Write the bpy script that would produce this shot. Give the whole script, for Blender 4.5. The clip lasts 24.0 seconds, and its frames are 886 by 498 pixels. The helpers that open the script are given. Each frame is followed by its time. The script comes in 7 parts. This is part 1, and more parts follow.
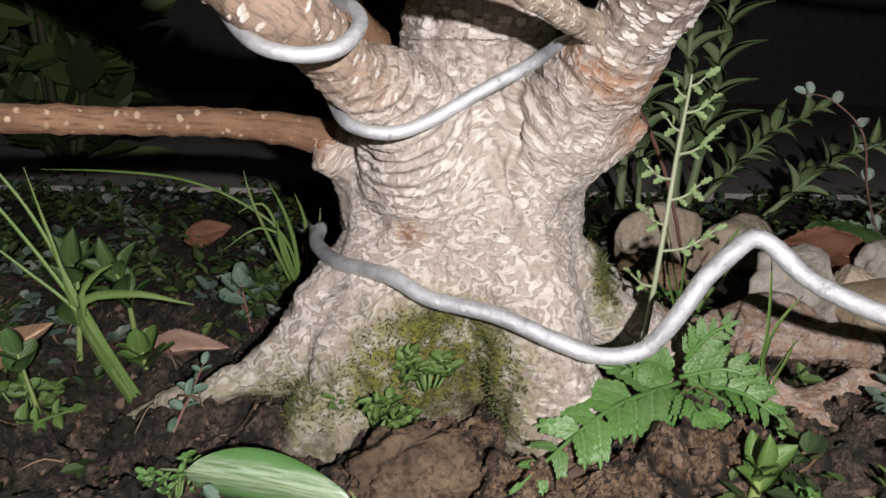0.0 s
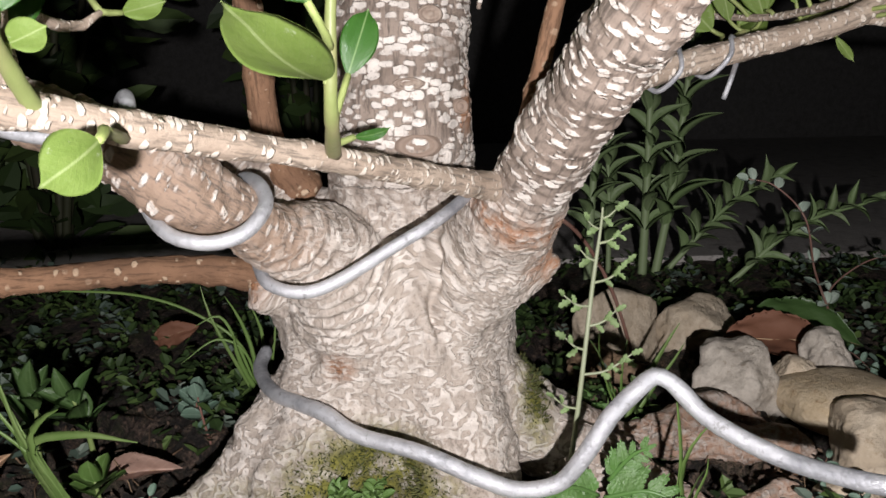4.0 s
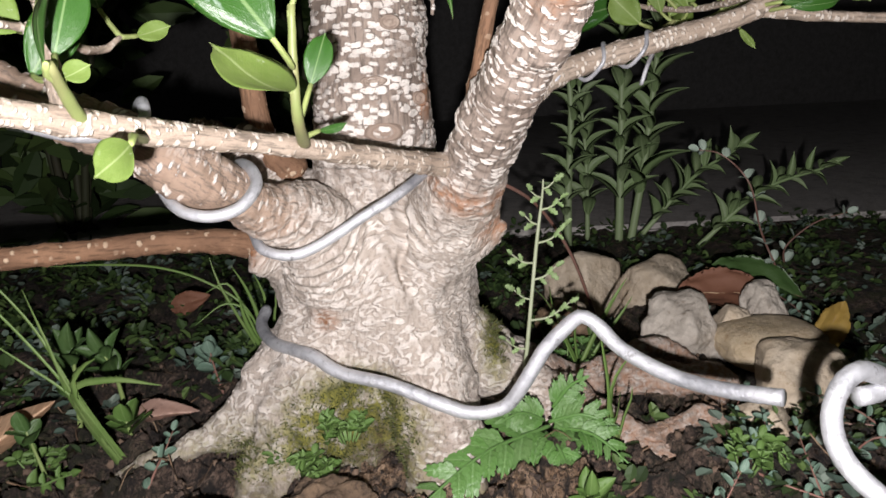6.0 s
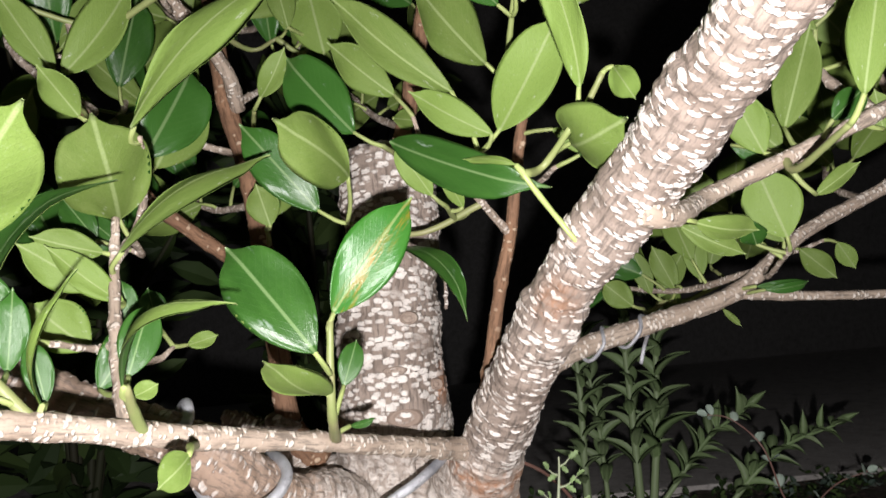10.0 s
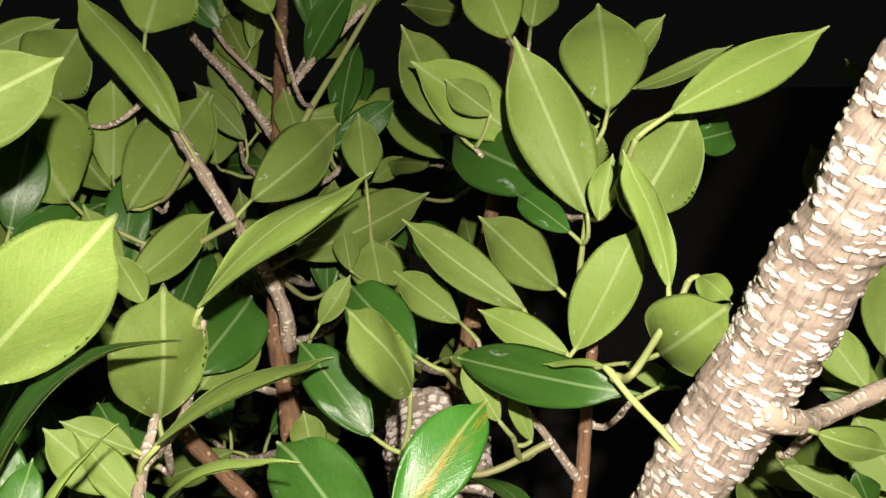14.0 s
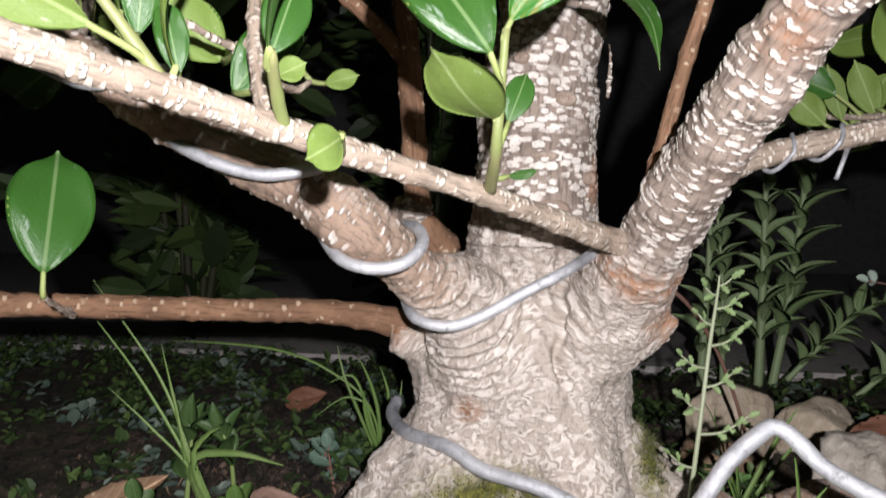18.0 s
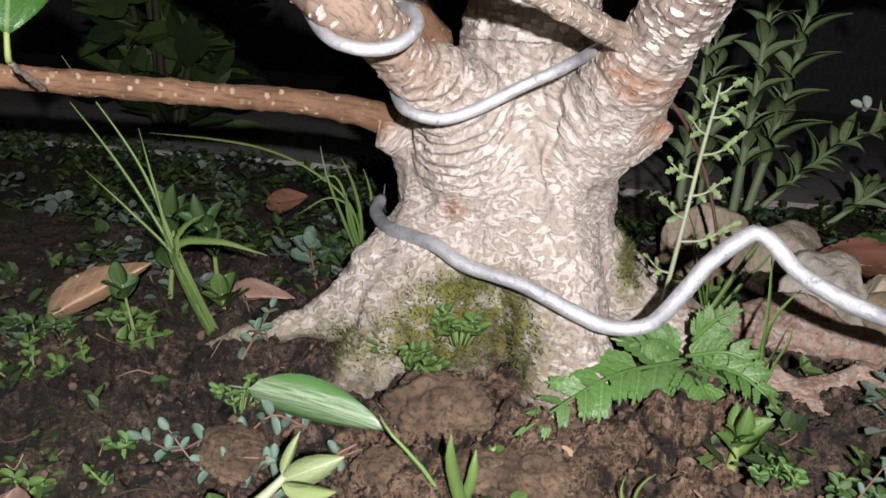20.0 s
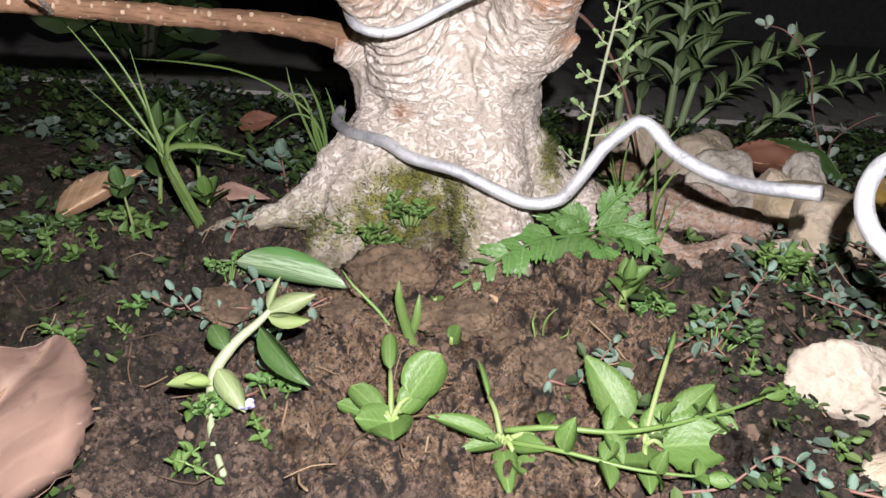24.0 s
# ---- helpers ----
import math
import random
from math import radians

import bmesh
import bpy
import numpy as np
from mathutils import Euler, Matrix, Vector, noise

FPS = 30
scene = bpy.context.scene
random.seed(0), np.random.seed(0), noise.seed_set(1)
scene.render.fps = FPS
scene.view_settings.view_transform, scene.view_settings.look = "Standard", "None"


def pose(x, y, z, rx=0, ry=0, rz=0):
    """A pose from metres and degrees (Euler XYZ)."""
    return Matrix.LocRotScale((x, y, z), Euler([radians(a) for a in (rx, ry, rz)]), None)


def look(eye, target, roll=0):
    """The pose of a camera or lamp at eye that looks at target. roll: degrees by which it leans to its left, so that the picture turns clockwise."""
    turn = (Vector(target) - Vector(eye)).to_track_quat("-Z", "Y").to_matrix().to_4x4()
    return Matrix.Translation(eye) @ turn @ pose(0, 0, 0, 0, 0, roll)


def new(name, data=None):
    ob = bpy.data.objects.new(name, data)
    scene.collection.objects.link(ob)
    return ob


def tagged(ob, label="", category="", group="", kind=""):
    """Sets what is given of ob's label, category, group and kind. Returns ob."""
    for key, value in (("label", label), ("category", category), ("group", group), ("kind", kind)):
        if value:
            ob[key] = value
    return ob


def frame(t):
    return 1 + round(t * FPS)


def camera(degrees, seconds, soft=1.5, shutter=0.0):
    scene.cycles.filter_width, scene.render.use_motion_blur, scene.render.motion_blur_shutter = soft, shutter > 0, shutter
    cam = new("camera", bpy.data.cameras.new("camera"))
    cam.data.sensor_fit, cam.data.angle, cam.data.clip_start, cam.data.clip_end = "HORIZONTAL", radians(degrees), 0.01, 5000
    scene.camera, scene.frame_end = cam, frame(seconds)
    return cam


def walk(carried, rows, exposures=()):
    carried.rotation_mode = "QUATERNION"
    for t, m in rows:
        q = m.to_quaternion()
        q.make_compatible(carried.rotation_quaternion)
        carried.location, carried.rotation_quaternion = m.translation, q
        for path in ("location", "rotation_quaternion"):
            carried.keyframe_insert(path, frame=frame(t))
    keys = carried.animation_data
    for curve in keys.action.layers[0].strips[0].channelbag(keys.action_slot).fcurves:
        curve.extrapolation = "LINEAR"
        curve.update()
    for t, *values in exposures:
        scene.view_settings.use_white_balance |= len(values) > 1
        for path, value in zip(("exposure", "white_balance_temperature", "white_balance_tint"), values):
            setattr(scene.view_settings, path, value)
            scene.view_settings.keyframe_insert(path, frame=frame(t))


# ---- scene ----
cam = camera(62.5, 24.0, shutter=0.3)
PATH = [
    (0, (-0.0083, -0.0003, 0.1243), (0.0995, 1.9306, -0.3858), 1.24),
    (0.5, (-0.0006, 0.0083, 0.1211), (0.1319, 1.9544, -0.3207), 1.84),
    (1, (0.0055, 0.0097, 0.1174), (0.1615, 1.9558, -0.3165), 2.82),
    (1.5, (0.0069, 0.0113, 0.1199), (0.1706, 1.9534, -0.3286), 2.51),
    (2, (0.0096, 0.0122, 0.1304), (0.1949, 1.9488, -0.3336), 1.92),
    (2.5, (0.0114, 0.0096, 0.1340), (0.1702, 1.9211, -0.4327), 2.39),
    (3, (0.0142, 0.0123, 0.1471), (0.1634, 1.9353, -0.3821), 1.29),
    (3.5, (0.0172, 0.0046, 0.1567), (0.1317, 1.9497, -0.2946), 0.17),
    (5.5, (0.0346, -0.0437, 0.1732), (0.1127, 1.9136, -0.2303), -3.03),
    (6, (0.0379, -0.0590, 0.1709), (0.0948, 1.8799, -0.3164), -2.63),
    (6.5, (0.0375, -0.0716, 0.1831), (0.0593, 1.8585, -0.3403), -3.18),
    (7, (0.0387, -0.0843, 0.1941), (0.0551, 1.8315, -0.3799), -3.82),
    (7.5, (0.0448, -0.0871, 0.1990), (0.0473, 1.8564, -0.2730), -4.36),
    (8, (0.0442, -0.0938, 0.2058), (0.0660, 1.8753, -0.1434), -5.26),
    (8.5, (0.0489, -0.0935, 0.1987), (0.0766, 1.8936, -0.0264), -4.86),
    (9, (0.0436, -0.0895, 0.1929), (0.0910, 1.9074, 0.0915), -5.49),
    (9.5, (0.0355, -0.0871, 0.1882), (0.0939, 1.9114, 0.2398), -5.23),
    (11.5, (0.0325, -0.0604, 0.1736), (0.1779, 1.8541, 0.7334), -4.68),
    (12, (0.0290, -0.0579, 0.1756), (0.1796, 1.8345, 0.8049), -5.37),
    (12.5, (0.0254, -0.0551, 0.1722), (0.1691, 1.7627, 0.9936), -5.16),
    (13, (0.0200, -0.0547, 0.1624), (0.1362, 1.7286, 1.0604), -3.58),
    (13.5, (0.0174, -0.0551, 0.1567), (0.1101, 1.6550, 1.1896), -2.89),
    (14, (0.0147, -0.0530, 0.1519), (0.0931, 1.6437, 1.2079), -2.26),
    (14.5, (0.0120, -0.0549, 0.1478), (0.0497, 1.6294, 1.2256), -1.20),
    (15, (0.0092, -0.0550, 0.1465), (0.0338, 1.6197, 1.2396), -0.70),
    (15.5, (0.0055, -0.0595, 0.1438), (-0.0076, 1.7041, 1.0868), 0.08),
    (16, (0.0014, -0.0581, 0.1374), (-0.0742, 1.7796, 0.9230), 1.29),
    (16.5, (-0.0089, -0.0541, 0.1397), (-0.0743, 1.8608, 0.7132), 0.70),
    (17, (-0.0039, -0.0425, 0.1445), (-0.0910, 1.9243, 0.4968), -0.25),
    (17.5, (0.0030, -0.0410, 0.1430), (-0.1255, 1.9465, 0.3256), 0.48),
    (18, (0.0100, -0.0420, 0.1400), (-0.1797, 1.9474, 0.0615), 1.14),
    (18.5, (0.0090, -0.0320, 0.1350), (-0.1690, 1.9499, -0.0661), 1.69),
    (19, (0.0150, -0.0240, 0.1330), (-0.1916, 1.9401, -0.1827), 2.32),
    (19.5, (0.0080, -0.0390, 0.1310), (-0.1531, 1.9036, -0.3165), 3.16),
    (21.5, (0.0044, -0.0286, 0.1207), (-0.0033, 1.8562, -0.5483), 4.80),
    (22, (0.0099, -0.0405, 0.1219), (0.0028, 1.8392, -0.5610), 4.20),
    (22.5, (0.0086, -0.0610, 0.1239), (0.0098, 1.8228, -0.5479), 3.63),
    (23, (0.0089, -0.0833, 0.1260), (-0.0158, 1.7981, -0.5518), 3.28),
    (23.5, (0.0144, -0.1008, 0.1262), (-0.0084, 1.7740, -0.5699), 3.45),
    (24, (0.0201, -0.1016, 0.1247), (0.0074, 1.7747, -0.5676), 3.48),
]
EXPOSURES = [(0.0, -0.2, 6650, 9), (3.5, -0.25, 6600, 9), (7.0, -0.03, 6550, 10), (9.5, -0.2, 6550, 9), (12.0, -0.3, 6550, 9), (13.0, -0.24, 7800, 1), (15.0, -0.1, 7700, 10), (16.0, -0.03, 6650, 9), (17.0, -0.12, 6400, 11), (18.0, -0.15, 6450, 10), (19.5, -0.05, 6500, 10), (22.0, 0.09, 6450, 11), (24.0, 0.19, 6500, 11)]
walk(cam, [(t, look(eye, target, roll)) for t, eye, target, roll in PATH], EXPOSURES)

# night: the only strong light is the small white lamp carried beside the camera
world = bpy.data.worlds.new("night")
world.use_nodes = True
world.node_tree.nodes["Background"].inputs[0].default_value = (0.10, 0.11, 0.12, 1)
world.node_tree.nodes["Background"].inputs[1].default_value = 0.036
scene.world = world
flash_data = bpy.data.lights.new("phone_lamp", "POINT")
flash_data.energy, flash_data.shadow_soft_size, flash_data.color = 9.0, 0.003, (1.0, 0.955, 0.975)
flash = new("phone_lamp", flash_data)
flash.location = (0.034, -0.102, 0.163)

RNG = random.Random(7)


# ---- materials ----
def material(name, rough=0.6, metal=0.0):
    m = bpy.data.materials.new(name)
    m.use_nodes = True
    tree = m.node_tree
    shader = tree.nodes["Principled BSDF"]
    shader.inputs["Roughness"].default_value, shader.inputs["Metallic"].default_value = rough, metal
    return m, tree, shader


def node(tree, kind, **settings):
    n = tree.nodes.new(kind)
    for key, value in settings.items():
        if key in n.inputs:
            n.inputs[key].default_value = value
    return n


def noise_node(tree, source, scale, detail=4.0, rough=0.55):
    n = tree.nodes.new("ShaderNodeTexNoise")
    n.inputs["Scale"].default_value, n.inputs["Detail"].default_value, n.inputs["Roughness"].default_value = scale, detail, rough
    tree.links.new(source, n.inputs["Vector"])
    return n.outputs["Fac"]


def voronoi_node(tree, source, scale, feature="F1", output="Distance", jitter=1.0):
    n = tree.nodes.new("ShaderNodeTexVoronoi")
    n.feature = feature
    n.inputs["Scale"].default_value, n.inputs["Randomness"].default_value = scale, jitter
    tree.links.new(source, n.inputs["Vector"])
    return n.outputs[output]


def ramp(tree, source, *stops):
    n = tree.nodes.new("ShaderNodeValToRGB")
    while len(n.color_ramp.elements) < len(stops):
        n.color_ramp.elements.new(0.5)
    for e, (at, colour) in zip(n.color_ramp.elements, stops):
        e.position = at
        e.color = (*colour, 1) if isinstance(colour, tuple) else (colour, colour, colour, 1)
    tree.links.new(source, n.inputs["Fac"])
    return n.outputs["Color"]


def mix(tree, a, b, fac, how="MIX"):
    n = tree.nodes.new("ShaderNodeMix")
    n.data_type, n.blend_type = "RGBA", how
    for socket, value in ((n.inputs["A"], a), (n.inputs["B"], b), (n.inputs["Factor"], fac)):
        put(tree, socket, value)
    return n.outputs["Result"]


def put(tree, socket, value):
    if isinstance(value, bpy.types.NodeSocket):
        tree.links.new(value, socket)
    elif isinstance(value, tuple):
        socket.default_value = (*value, 1)
    elif socket.type == "RGBA":
        socket.default_value = (value, value, value, 1)
    else:
        socket.default_value = value


def sums(tree, how, a, b, c=None):
    n = tree.nodes.new("ShaderNodeMath")
    n.operation = how
    for socket, value in zip(n.inputs, (a, b, c)):
        if value is not None:
            put(tree, socket, value)
    return n.outputs[0]


def bump(tree, shader, height, distance, strength=1.0):
    n = tree.nodes.new("ShaderNodeBump")
    n.inputs["Strength"].default_value, n.inputs["Distance"].default_value = strength, distance
    tree.links.new(height, n.inputs["Height"])
    tree.links.new(n.outputs["Normal"], shader.inputs["Normal"])


def space(tree, which="Object"):
    return tree.nodes.new("ShaderNodeTexCoord").outputs[which]


def own_random(tree):
    return tree.nodes.new("ShaderNodeObjectInfo").outputs["Random"]


def attribute(tree, name, output="Vector"):
    n = tree.nodes.new("ShaderNodeAttribute")
    n.attribute_name = name
    return n.outputs[output]


def stretched(tree, source, sx, sy, sz, warp=0.0, warp_scale=100.0):
    n = tree.nodes.new("ShaderNodeMapping")
    n.inputs["Scale"].default_value = (sx, sy, sz)
    if warp:
        w = tree.nodes.new("ShaderNodeTexNoise")
        w.inputs["Scale"].default_value, w.inputs["Detail"].default_value = warp_scale, 2.0
        tree.links.new(source, w.inputs["Vector"])
        v = tree.nodes.new("ShaderNodeVectorMath")
        v.operation = "MULTIPLY_ADD"
        tree.links.new(w.outputs["Color"], v.inputs[0])
        v.inputs[1].default_value = (warp, warp, warp)
        tree.links.new(source, v.inputs[2])
        source = v.outputs[0]
    tree.links.new(source, n.inputs["Vector"])
    return n.outputs["Vector"]


def bark_material(name, base, dark, pale, size, spread, squash, trunk_bark=False, rise=0.0006):
    """Bark with pale raised lenticels that lie across the stem. The attribute bark holds each stem's own straight coordinates."""
    m, tree, shader = material(name, 0.82)
    shader.inputs["Specular IOR Level"].default_value = 0.3
    at = attribute(tree, "bark")

    def dashes(scale, flat, reach, exponent):
        n = tree.nodes.new("ShaderNodeTexVoronoi")
        n.distance = "MINKOWSKI"
        n.inputs["Scale"].default_value, n.inputs["Randomness"].default_value, n.inputs["Exponent"].default_value = scale, 0.9, exponent
        tree.links.new(stretched(tree, at, 1, 1, flat, 0.0016, 330), n.inputs["Vector"])
        pick = tree.nodes.new("ShaderNodeSeparateColor")
        tree.links.new(n.outputs["Color"], pick.inputs[0])
        ragged = sums(tree, "MULTIPLY", sums(tree, "SUBTRACT", noise_node(tree, at, 420, 3, 0.65), 0.5), 0.30)
        edge = sums(tree, "ADD", sums(tree, "ADD", n.outputs["Distance"], ragged), sums(tree, "MULTIPLY", pick.outputs[0], 0.26))
        return ramp(tree, edge, (reach - 0.06, 1.0), (reach + 0.06, 0.0)), pick.outputs[1]

    dash, tone = dashes(size, squash, spread, 2.6)
    pattern = dash
    fine = noise_node(tree, at, 900, 5, 0.7)
    broad = noise_node(tree, at, 45, 3, 0.6)
    wood = mix(tree, dark, base, ramp(tree, broad, (0.35, 0.0), (0.65, 1.0)))
    grain = noise_node(tree, stretched(tree, at, 1, 1, 0.16), 700, 4, 0.65)
    crack = ramp(tree, grain, (0.37, 0.85), (0.50, 0.0))
    if trunk_bark:
        age = attribute(tree, "age", "Fac")
        column = attribute(tree, "column", "Fac")
        smooth = attribute(tree, "smooth", "Fac")
        blocks, _ = dashes(205, 1.9, 0.57, 3.2)
        pattern = mix(tree, pattern, blocks, column)
        few, _ = dashes(150, 2.4, 0.36, 2.4)
        pattern = mix(tree, pattern, few, smooth)
        curl = sums(tree, "PINGPONG", sums(tree, "MULTIPLY", noise_node(tree, stretched(tree, at, 1, 1, 1.4, 0.0030, 150), 105, 2.0, 0.5), 6.0), 0.5)
        worm = mix(tree, 0.0, ramp(tree, curl, (0.17, 0.0), (0.27, 1.0)), ramp(tree, noise_node(tree, at, 160, 2), (0.36, 0.15), (0.50, 0.75)))
        pattern = mix(tree, pattern, worm, age)
        wood = mix(tree, wood, (0.47, 0.41, 0.355), sums(tree, "MULTIPLY", age, 0.85))
        wood = mix(tree, wood, (0.36, 0.25, 0.18), sums(tree, "MULTIPLY", smooth, 0.75))
        crack = sums(tree, "MULTIPLY", crack, sums(tree, "SUBTRACT", 1.0, sums(tree, "MULTIPLY", age, 0.55)))
    wood = mix(tree, wood, tuple(c * 0.36 for c in base), crack)
    strength = sums(tree, "MULTIPLY", pattern, ramp(tree, noise_node(tree, at, 75, 2), (0.33, 0.25), (0.46, 1.0)))
    chalk = mix(tree, pale, tuple(c * 0.78 for c in pale), tone)
    colour = mix(tree, wood, chalk, sums(tree, "MULTIPLY", strength, 0.92))
    colour = mix(tree, colour, tuple(c * 0.5 for c in base), ramp(tree, fine, (0.34, 0.6), (0.44, 0.0)))
    if trunk_bark:
        green = attribute(tree, "moss", "Fac")
        patch = sums(tree, "MULTIPLY", green, ramp(tree, noise_node(tree, at, 130, 6, 0.75), (0.30, 0.0), (0.52, 1.0)))
        tint = mix(tree, (0.045, 0.05, 0.012), (0.19, 0.18, 0.04), ramp(tree, noise_node(tree, at, 260, 4, 0.7), (0.38, 0.0), (0.62, 1.0)))
        colour = mix(tree, colour, tint, patch)
        # dirt on the roots, and the front hollow's shade put into the colour
        soil_and_shade = attribute(tree, "soil", "Fac")
        colour = mix(tree, colour, (0.05, 0.034, 0.022), sums(tree, "MULTIPLY", soil_and_shade, ramp(tree, noise_node(tree, at, 160, 4, 0.7), (0.35, 0.2), (0.6, 1.0))))
        ochre = attribute(tree, "scar", "Fac")
        colour = mix(tree, colour, (0.30, 0.135, 0.06), sums(tree, "MULTIPLY", ochre, ramp(tree, noise_node(tree, at, 220, 4, 0.7), (0.36, 0.0), (0.58, 1.0))))
    tree.links.new(colour, shader.inputs["Base Color"])
    relief = sums(tree, "ADD", sums(tree, "MULTIPLY", fine, 0.45), sums(tree, "MULTIPLY", grain, 0.45))
    bump(tree, shader, relief, 0.0010, 0.8)
    lift = tree.nodes.new("ShaderNodeDisplacement")
    lift.inputs["Midlevel"].default_value, lift.inputs["Scale"].default_value = 0.3, rise
    tree.links.new(strength, lift.inputs["Height"])
    tree.links.new(lift.outputs[0], tree.nodes["Material Output"].inputs["Displacement"])
    m.displacement_method = "BOTH"
    return m


def leaf_material(name, main, second, vein, rough, top, blight=False):
    m, tree, shader = material(name, rough)
    at = space(tree)
    split = tree.nodes.new("ShaderNodeSeparateXYZ")
    tree.links.new(at, split.inputs[0])
    side = sums(tree, "ABSOLUTE", split.outputs["X"], 0.0)
    along = sums(tree, "SUBTRACT", split.outputs["Y"], sums(tree, "MULTIPLY", side, 0.75))
    wave = sums(tree, "PINGPONG", sums(tree, "MULTIPLY", along, 13.0), 0.5)
    ribs = ramp(tree, wave, (0.0, 1.0), (0.12, 0.0))
    blotch = noise_node(tree, at, 3.2, 4, 0.6)
    colour = mix(tree, main, second, ramp(tree, blotch, (0.35, 0.0), (0.7, 1.0)))
    colour = mix(tree, colour, tuple(min(1, c * 1.5) for c in main), own_random(tree))
    colour = mix(tree, colour, vein, sums(tree, "MULTIPLY", ribs, 0.035 if top else 0.05))
    middle = ramp(tree, side, (0.012, 1.0), (0.03, 0.0))
    colour = mix(tree, colour, vein, sums(tree, "MULTIPLY", middle, 0.75))
    if top:
        spots = voronoi_node(tree, stretched(tree, at, 1.0, 1.0, 1.0, 0.4, 4), 3.0)
        water = sums(tree, "MULTIPLY", ramp(tree, spots, (0.10, 1.0), (0.24, 0.0)), ramp(tree, noise_node(tree, at, 14, 3), (0.46, 0.0), (0.58, 0.6)))
        colour = mix(tree, colour, (0.34, 0.42, 0.36), water)
    else:
        specks = ramp(tree, voronoi_node(tree, at, 34.0), (0.05, 0.35), (0.10, 0.0))
        colour = mix(tree, colour, (0.055, 0.08, 0.02), specks)
        net = ramp(tree, voronoi_node(tree, stretched(tree, at, 1.0, 1.4, 1.0, 0.10, 9), 21.0, "DISTANCE_TO_EDGE"), (0.0, 0.30), (0.05, 0.0))
        colour = mix(tree, colour, tuple(c * 0.62 for c in main), net)
        chalk = sums(tree, "MULTIPLY", ramp(tree, voronoi_node(tree, stretched(tree, at, 1.0, 0.6, 1.0, 0.5, 5), 4.2), (0.08, 1.0), (0.17, 0.0)), ramp(tree, noise_node(tree, at, 17, 4, 0.7), (0.50, 0.0), (0.60, 0.7)))
        colour = mix(tree, colour, (0.42, 0.46, 0.36), chalk)
        dust = sums(tree, "MULTIPLY", ramp(tree, noise_node(tree, at, 26, 5, 0.75), (0.56, 0.0), (0.70, 0.5)), ramp(tree, noise_node(tree, at, 2.4, 2), (0.42, 0.0), (0.62, 1.0)))
        colour = mix(tree, colour, (0.27, 0.33, 0.19), dust)
    if blight:
        rust = sums(tree, "MULTIPLY", ramp(tree, noise_node(tree, stretched(tree, at, 3.0, 1.0, 1.0), 2.6, 5, 0.7), (0.47, 0.0), (0.60, 1.0)), ramp(tree, sums(tree, "ABSOLUTE", sums(tree, "SUBTRACT", split.outputs["X"], 0.08), 0.0), (0.05, 1.0), (0.20, 0.0)))
        colour = mix(tree, colour, (0.25, 0.165, 0.02), rust)
    tree.links.new(colour, shader.inputs["Base Color"])
    shader.inputs["Specular IOR Level"].default_value = 0.42 if top else 0.25
    bump(tree, shader, sums(tree, "ADD", sums(tree, "MULTIPLY", ribs, 0.12), sums(tree, "ADD", sums(tree, "MULTIPLY", noise_node(tree, at, 60, 3), 0.5), noise_node(tree, at, 7, 2))), 0.0007, 0.3)
    return m


def plant_material(name, main, second, rough=0.5, scale=90.0, pale=1.35):
    m, tree, shader = material(name, rough)
    at = space(tree)
    colour = mix(tree, main, second, ramp(tree, noise_node(tree, at, scale, 3), (0.35, 0.0), (0.7, 1.0)))
    colour = mix(tree, colour, tuple(min(1, c * pale) for c in main), own_random(tree))
    tree.links.new(colour, shader.inputs["Base Color"])
    bump(tree, shader, noise_node(tree, at, scale * 9, 3), 0.0004, 0.4)
    return m


def weed_material(name, main, second, rough=0.42, pale=1.3, veins=0.05):
    """A soft weed leaf with a pale midrib and side veins."""
    m, tree, shader = material(name, rough)
    at = space(tree)
    split = tree.nodes.new("ShaderNodeSeparateXYZ")
    tree.links.new(at, split.inputs[0])
    side = sums(tree, "ABSOLUTE", split.outputs["X"], 0.0)
    along = sums(tree, "SUBTRACT", split.outputs["Y"], sums(tree, "MULTIPLY", side, 0.8))
    ribs = ramp(tree, sums(tree, "PINGPONG", sums(tree, "MULTIPLY", along, 7.0), 0.5), (0.0, 1.0), (0.16, 0.0))
    colour = mix(tree, main, second, ramp(tree, noise_node(tree, at, 2.6, 4, 0.65), (0.35, 0.0), (0.68, 1.0)))
    colour = mix(tree, colour, tuple(min(1, c * pale) for c in main), own_random(tree))
    light = tuple(min(1, c * 1.5 + 0.03) for c in second)
    colour = mix(tree, colour, light, sums(tree, "MULTIPLY", ribs, veins))
    colour = mix(tree, colour, light, sums(tree, "MULTIPLY", ramp(tree, side, (0.012, 1.0), (0.04, 0.0)), 0.45))
    colour = mix(tree, colour, tuple(c * 0.45 for c in main), ramp(tree, noise_node(tree, at, 9, 5, 0.7), (0.28, 0.7), (0.4, 0.0)))
    tree.links.new(colour, shader.inputs["Base Color"])
    bump(tree, shader, sums(tree, "ADD", sums(tree, "MULTIPLY", ribs, -0.08), noise_node(tree, at, 9, 3)), 0.0010, 0.4)
    return m


